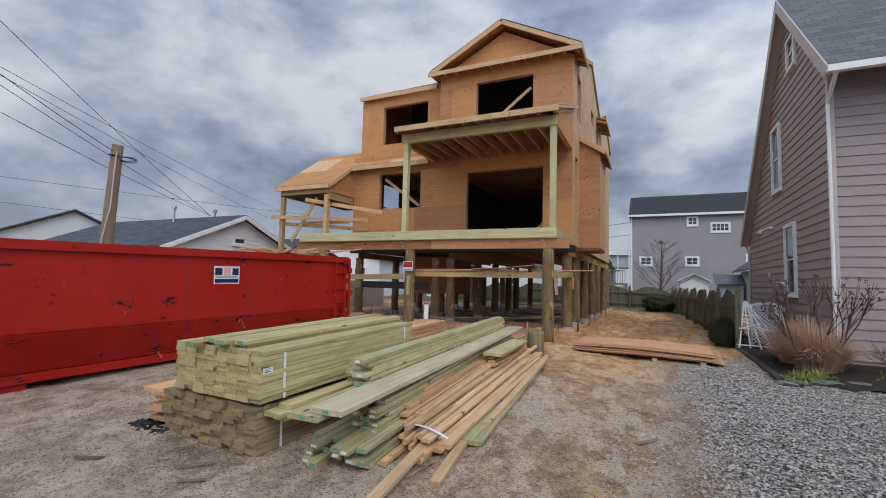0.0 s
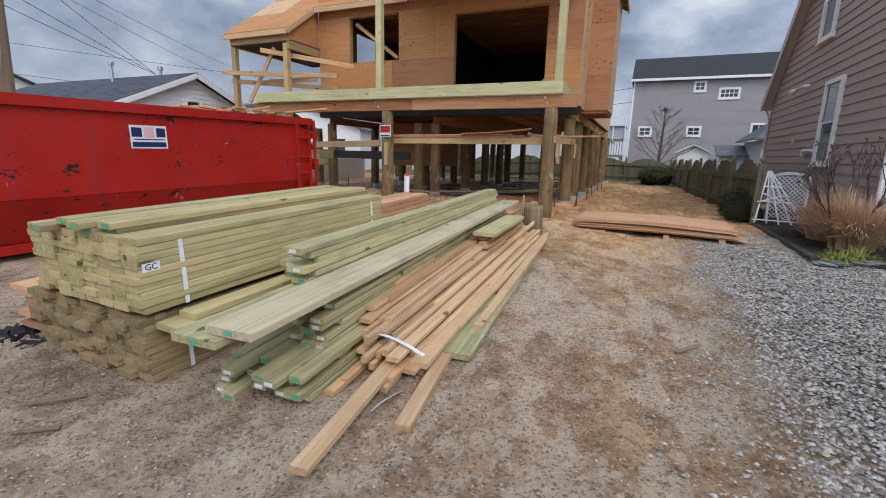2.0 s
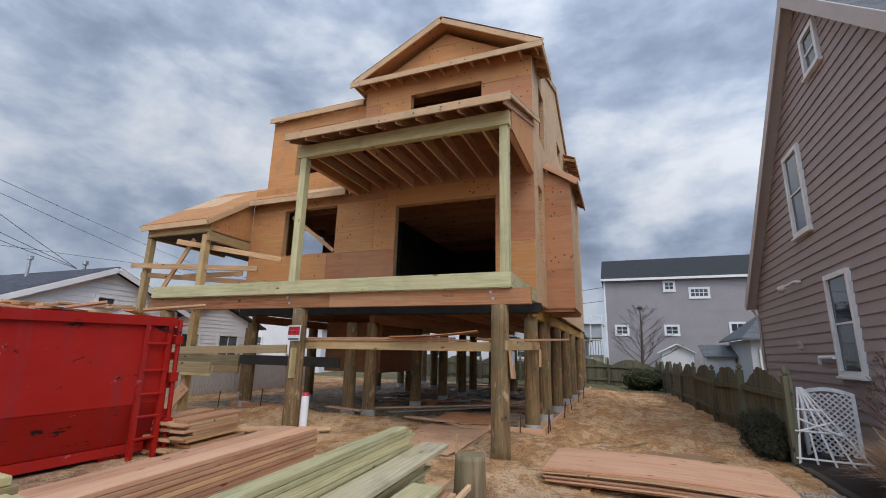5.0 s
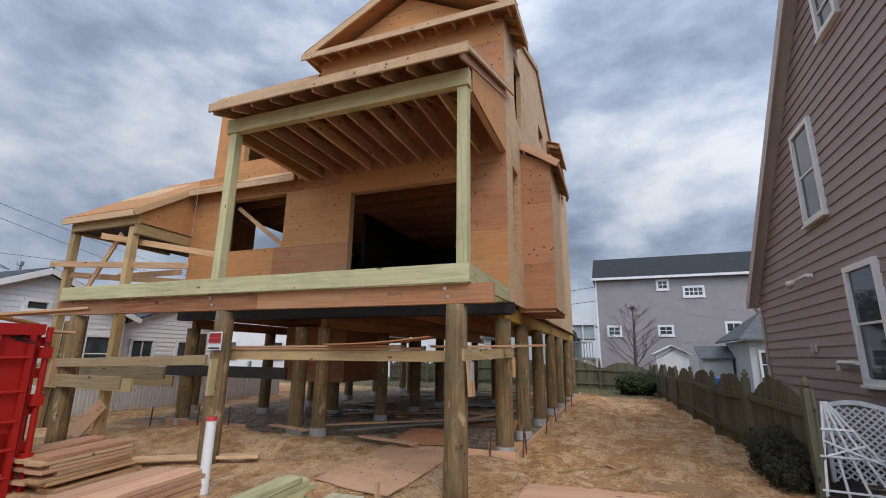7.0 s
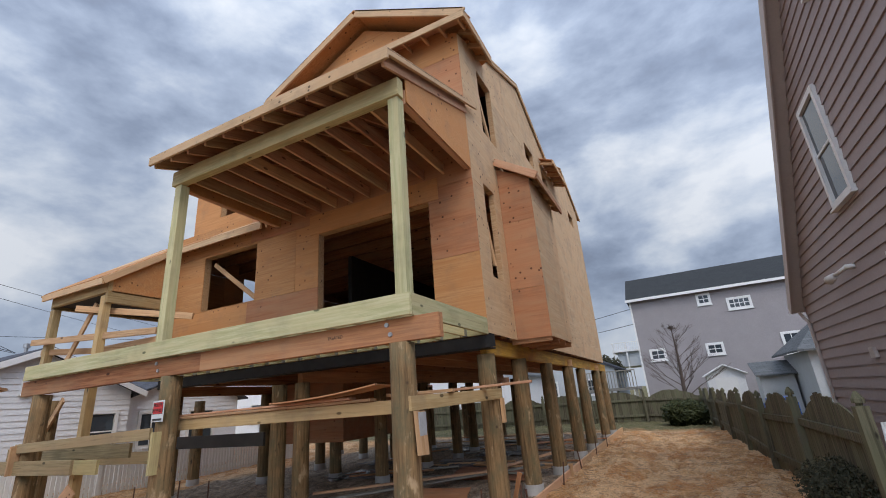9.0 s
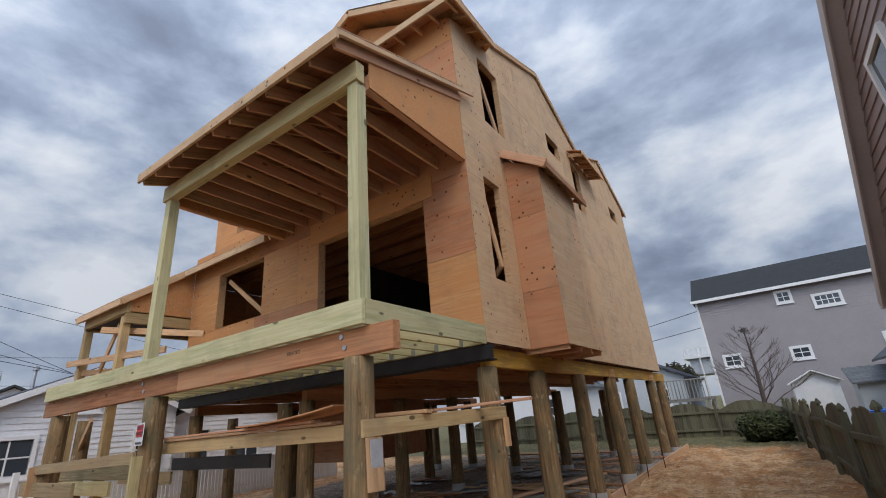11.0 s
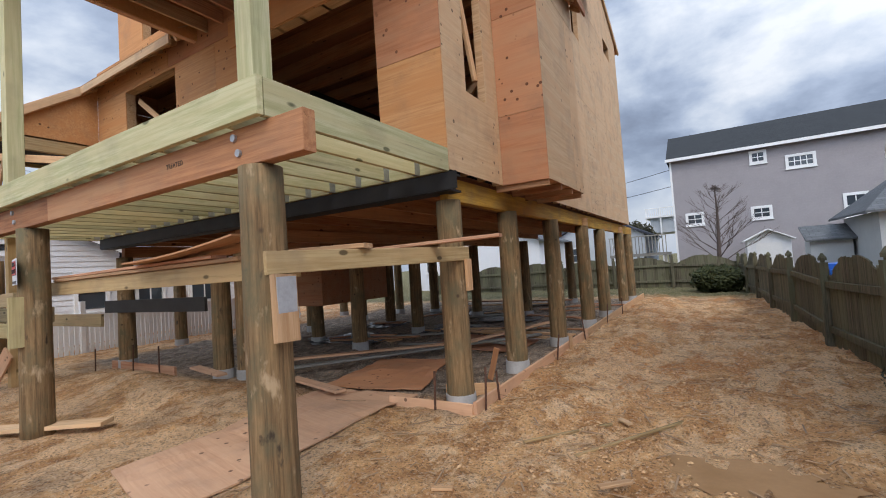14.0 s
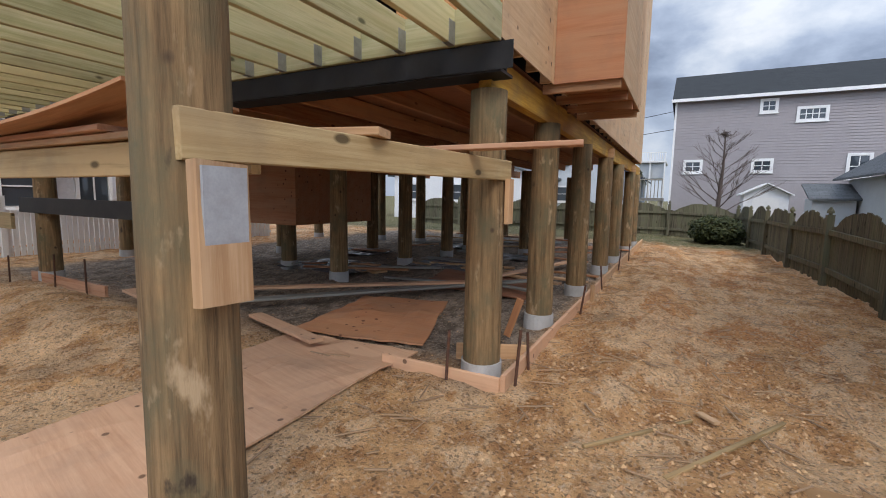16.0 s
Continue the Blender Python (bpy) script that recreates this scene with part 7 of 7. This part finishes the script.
leaf_mass("evergreen_bush", 0.2, 27.6, 0.1, 0.85, 0.8, 0.52, 4500, 0.07, M_BUSH, "low round green juniper on the lawn", "bush", rng)
leaf_mass("hedge_shrub", 1.58, 13.15, 0.08, 0.40, 0.80, 0.38, 8000, 0.02, M_HEDGE, "dark low shrub at the foot of the fence", "bush", rng)
leaf_mass("hedge_shrub", 1.5, 12.65, 0.08, 0.25, 0.4, 0.22, 3000, 0.018, M_HEDGE, "dark low shrub at the foot of the fence", "bush", rng)
for x, y, s in ((-9, 47, 1.0), (-12.5, 50, 1.2), (-16, 48, 0.9), (-5.5, 52, 0.8)):
    leaf_mass("evergreen_tree", x, y, 1.2 * s, 2.0 * s, 2.0 * s, 2.4 * s, 2600, 0.22, M_HEDGE, "dark evergreen tree far behind the fence", "tree", rng)

# planting bed, edging, trellis
bm = bmesh.new()
n = 26
grid = []
for j in range(n + 1):
    y = 8.35 + (15.5 - 8.35) * j / n
    x0 = 1.78 + 0.04 * math.sin(y * 3) + 0.9 * max(0, (9.2 - y))
    x1 = 3.0 if y > 10.4 else 6.0
    grid.append([bm.verts.new((x0 + (x1 - x0) * k / 12, y, ground_z(x0 + (x1 - x0) * k / 12, y) + 0.02 + 0.05 * min(1, k / 3) + 0.02 * noise.noise((k * 0.7, y * 3, 0)))) for k in range(13)])
for j in range(n):
    for k in range(12):
        bm.faces.new((grid[j][k], grid[j][k + 1], grid[j + 1][k + 1], grid[j + 1][k]))
solo("planting_bed", bm, M_MULCH, "dark mulched planting bed beside the mauve house", "bed", kind="structure")
for i in range(3):
    y = 8.6 + i * 1.55
    ob = board("edging_timber", (1.76, y, 0.10), (1.76, y + 1.5, 0.11), 0.11, 0.10, M_EDGING)
    tagged(ob, "dark timber edging the planting bed", "edging", "bed edging")
rng = random.Random(5)
for i in range(15):
    s = i / 14
    x, y = 1.82 + 2.6 * s, 8.42 + 0.95 * s + 0.05 * math.sin(9 * s)
    bm = bmesh.new()
    box(bm, -0.12, 0.12, -0.085, 0.085, 0, 0.045)
    bmesh.ops.bevel(bm, geom=bm.edges[:], offset=0.014, segments=1, affect="EDGES")
    for v in bm.verts:
        v.co += Vector((rng.uniform(-.02, .02), rng.uniform(-.02, .02), rng.uniform(-.006, .006)))
    ob = solo("edging_stone", bm, M_SLATE, "flat greenish slate edging the bed", "stone", "bed edging", at=pose(x, y, ground_z(x, y) + 0.01, rng.uniform(-6, 6), rng.uniform(-6, 6), 20 + rng.uniform(-15, 15)))

lat = thing("lattice_panel", 2.5, 12.75, 0.1, "white garden lattice panel with a curved top", "lattice")
LA, LB = Vector((2.13, 13.1, 0.10)), Vector((2.75, 12.95, 0.10))
ld = (LB - LA).normalized()
lw = (LB - LA).length
for s in (0.0, 1.0):
    p = LA + ld * lw * s
    board("stile", p, p + Vector((0, 0, 1.02)), 0.05, 0.05, M_WICKER, lat, up=(0, 1, 0))
board("rail", LA + Vector((0, 0, 0.06)), LB + Vector((0, 0, 0.06)), 0.04, 0.06, M_WICKER, lat)
prev = LA + Vector((0, 0, 1.0))
for i in range(1, 9):
    s = i / 8
    cur = LA + ld * lw * s + Vector((0, 0, 1.0 + 0.07 * math.sin(math.pi * s)))
    board("top_rail", prev, cur, 0.04, 0.06, M_WICKER, lat)
    prev = cur
bm = bmesh.new()
for sg in (1, -1):
    for i in range(-9, 12):
        c0 = i * 0.085
        a0, a1 = max(0.0, c0), min(lw, c0 + 0.95)
        if a1 - a0 < 0.03:
            continue
        z0, z1 = 0.06 + (a0 - c0), 0.06 + (a1 - c0)
        if sg < 0:
            z0, z1 = 1.07 - z0, 1.07 - z1
        p, q = LA + ld * a0 + Vector((0, 0, z0)), LA + ld * a1 + Vector((0, 0, z1))
        m = axes(p, q, up=Vector((0, 0, 1)).cross(ld))
        h = (q - p).length / 2
        bx = bmesh.new()
        box(bx, -h, h, -0.011, 0.011, -0.003 + 0.004 * sg, 0.003 + 0.004 * sg)
        bx.transform(m)
        tmp = bpy.data.meshes.new("tmp")
        bx.to_mesh(tmp)
        bx.free()
        bm.from_mesh(tmp)
        bpy.data.meshes.remove(tmp)
tagged(part("lattice", bm, M_WICKER, lat), kind="stuff")
fan = thing("fan_trellis", 2.1, 12.4, 0.1, "white fan trellis leaning against the fence post", "trellis")
top = Vector((1.87, 12.3, 1.22))
feet = [Vector((1.75 + 0.215 * i, 12.22 - 0.03 * i, 0.10)) for i in range(5)]
for f in feet:
    board("slat", f, top + (f - feet[0]) * 0.05, 0.028, 0.016, M_WICKER, fan, up=(0, -1, 0.3))
for s in (0.12, 0.45, 0.72):
    a, c = feet[0].lerp(top, s), feet[-1].lerp(top, s)
    board("cross_slat", a + Vector((-0.05, -0.015, 0)), c + Vector((0.05, -0.015, 0)), 0.024, 0.012, M_WICKER, fan, up=(0, -1, 0.3))
for a, c in ((feet[0].lerp(top, 0.45), feet[-1].lerp(top, 0.58)), (feet[0].lerp(top, 0.60), feet[-1].lerp(top, 0.42))):
    board("cross_slat", a + Vector((0, -0.03, 0)), c + Vector((0, -0.03, 0)), 0.022, 0.012, M_WICKER, fan, up=(0, -1, 0.3))
bm = bmesh.new()
box(bm, 2.2, 2.9, 21.4, 22.6, 0.1, 1.16)
for v in bm.verts:
    v.co.z += 0.08 * noise.noise(v.co)
bmesh.ops.bevel(bm, geom=bm.edges[:], offset=0.12, segments=2, affect="EDGES")
solo("tarp_cover", bm, M_TARP, "blue tarpaulin over a heap behind the fence", "tarp")

# ---------- loose ground cover ----------
rng = random.Random(50)


def scatter(name, n, area, size, material, label, flat=0.6):
    verts, faces = [], []
    for i in range(n):
        x, y, s = area(rng)
        r = size * rng.uniform(0.5, 1.5) * s
        z = ground_z(x, y) + r * 0.15
        a = rng.random() * math.tau
        k = len(verts)
        ca, sa = math.cos(a), math.sin(a)
        for dx, dy, dz in ((1, 0, 0), (0.2, 0.8, 0.1), (-0.9, 0.3, -0.1), (-0.3, -0.9, 0), (0.1, 0.05, 1)):
            j = rng.uniform(0.75, 1.25) * r
            verts.append((x + (dx * ca - dy * sa) * j, y + (dx * sa + dy * ca) * j, z + dz * j * flat))
        faces += [(k, k + 1, k + 4), (k + 1, k + 2, k + 4), (k + 2, k + 3, k + 4), (k + 3, k, k + 4)]
    me = bpy.data.meshes.new(name)
    me.from_pydata(verts, [], faces)
    me.materials.append(material)
    return tagged(new(name, me), label, "ground cover", kind="stuff")


def gravel_area(r):
    while True:
        x, y = r.uniform(-0.4, 6.5), 11.5 * r.random() ** 1.15
        # thinner towards the street and the far side of the drive
        if r.random() > min(1.0, max(0.0, (6.3 - x) / 3.0)) * min(1.0, y / 1.6):
            continue
        edge = 0.35 + 0.35 * noise.noise((x * 1.2, y * 1.2, 2.0))
        if x > edge and not (x > 1.78 and y > 8.5) and y < 10.6 + noise.noise((x, y, 0)):
            return x, y, 1.0
        if x > edge - 0.8 and r.random() < 0.12 and y < 11:
            return x, y, 1.0


def clod_area(r):
    x = r.uniform(-10, 1.5)
    y = r.uniform(0.6, 26)
    if y > 12.4 and -9.2 < x < -2.0:
        return x, y, 0.9
    return x, y, 1.0 if y > 10 else 0.55


scatter("sand_grit", 30000, lambda r: (r.uniform(-5.5, 0.6), 0.9 + 6.5 * r.random() ** 1.4, 1.0), 0.0065, M_GRIT, "dark and pale grit on trodden sand")
scatter("gravel", 62000, gravel_area, 0.0135, M_GRAVELBITS, "loose grey crushed gravel on the drive")
scatter("soil_clods", 13000, clod_area, 0.011, M_CLOD, "small clods and pebbles on bare soil")
scatter("soil_clods", 3600, lambda r: (r.uniform(-1.75, 0.4), r.uniform(11.4, 24), 1.0), 0.016, M_CLOD, "clods of rusty soil beside the forms")
verts, faces = [], []
for i in range(900):
    x, y = rng.uniform(-3.5, 1.2), rng.uniform(9.0, 24)
    if x < -2.0 and y > 12.4:
        continue
    a, ln, w = rng.random() * math.tau, rng.uniform(0.03, 0.13), rng.uniform(0.003, 0.008)
    d = Vector((math.cos(a), math.sin(a), 0)) * ln
    e = Vector((-math.sin(a), math.cos(a), 0)) * w
    c = Vector((x, y, ground_z(x, y) + 0.012))
    k = len(verts)
    verts += [tuple(c - d - e), tuple(c + d - e), tuple(c + d + e), tuple(c - d + e)]
    verts += [tuple(Vector(v) + Vector((0, 0, 0.006))) for v in verts[-4:]]
    faces += [(k + 4, k + 5, k + 6, k + 7), (k, k + 1, k + 5, k + 4), (k + 1, k + 2, k + 6, k + 5), (k + 2, k + 3, k + 7, k + 6), (k + 3, k, k + 4, k + 7)]
me = bpy.data.meshes.new("splinters")
me.from_pydata(verts, [], faces)
me.materials.append(M_STRAW)
tagged(new("splinters", me), "wood splinters and straw trodden into the soil", "ground cover", kind="stuff")
# crumpled plastic sheeting on the damp fill
for x, y, w, l in ((-6.6, 16.0, 1.7, 1.3), (-4.9, 17.3, 1.3, 1.0), (-7.6, 18.0, 1.3, 1.0), (-4.4, 19.2, 1.6, 0.9), (-6.0, 20.6, 1.8, 1.1)):
    bm = bmesh.new()
    n = 18
    g = [[bm.verts.new((x + w * (i / n - 0.5) + 0.08 * noise.noise((i, j, 1)), y + l * (j / n - 0.5) + 0.08 * noise.noise((i, j, 2)), ground_z(x, y) + 0.03 + 0.07 * abs(noise.noise((i * 0.45 + x, j * 0.45 + y, 0))))) for j in range(n + 1)] for i in range(n + 1)]
    for i in range(n):
        for j in range(n):
            bm.faces.new((g[i][j], g[i + 1][j], g[i + 1][j + 1], g[i][j + 1]))
    solo("plastic_sheeting", bm, M_SHEET, "crumpled dark plastic sheeting on the fill", "plastic sheet")
bm = bmesh.new()
g = [[None] * 15 for i in range(19)]
for i in range(19):
    for j in range(15):
        u, v = i / 18 - 0.5, j / 14 - 0.5
        q = Vector((7 * u, 7 * v, 3.0))
        fold = 0.5 + 0.5 * noise.noise(q * 1.4)
        g[i][j] = bm.verts.new((-4.45 + 0.55 * u + 0.09 * noise.noise(q), 2.85 + 0.36 * v + 0.08 * noise.noise(q + Vector((5, 0, 0))), 0.012 + 0.11 * fold * fold * max(0.0, 1 - 2.6 * (u * u + v * v)) + 0.02 * abs(noise.noise(q * 2.3))))
for i in range(18):
    for j in range(14):
        bm.faces.new((g[i][j], g[i + 1][j], g[i + 1][j + 1], g[i][j + 1]))
solo("black_rag", bm, M_CABLE, "crumpled black plastic scrap on the sand", "litter")
for p, q, w in (((-3.35, 2.35, 0.02), (-3.15, 2.55, 0.025), 0.03), ((-3.1, 2.2, 0.02), (-2.95, 2.32, 0.02), 0.025), ((-0.15, 4.55, 0.07), (0.02, 4.75, 0.08), 0.03), ((-4.2, 2.1, 0.02), (-4.0, 2.2, 0.02), 0.03)):
    tagged(board("wood_chip", p, q, w, 0.012, M_POLE), "small strip of wood on the sand", "litter", "wood chips")

# puddles in the wheel ruts
for x, y, rx, ry in ((-0.55, 11.55, 0.75, 0.5), (0.25, 12.1, 0.6, 0.4)):
    lvl = ground_z(x, y) + 0.026
    bm = bmesh.new()
    ring = [(k * math.tau / 40, 0.85 + 0.45 * noise.noise((3 * math.cos(k * math.tau / 40) + x, 3 * math.sin(k * math.tau / 40), y))) for k in range(40)]
    bm.faces.new([bm.verts.new((x + rx * r * math.cos(a), y + ry * r * math.sin(a), lvl)) for a, r in ring])
    solo("puddle", bm, M_WATER, "shallow muddy puddle in a rut", "water", kind="structure")
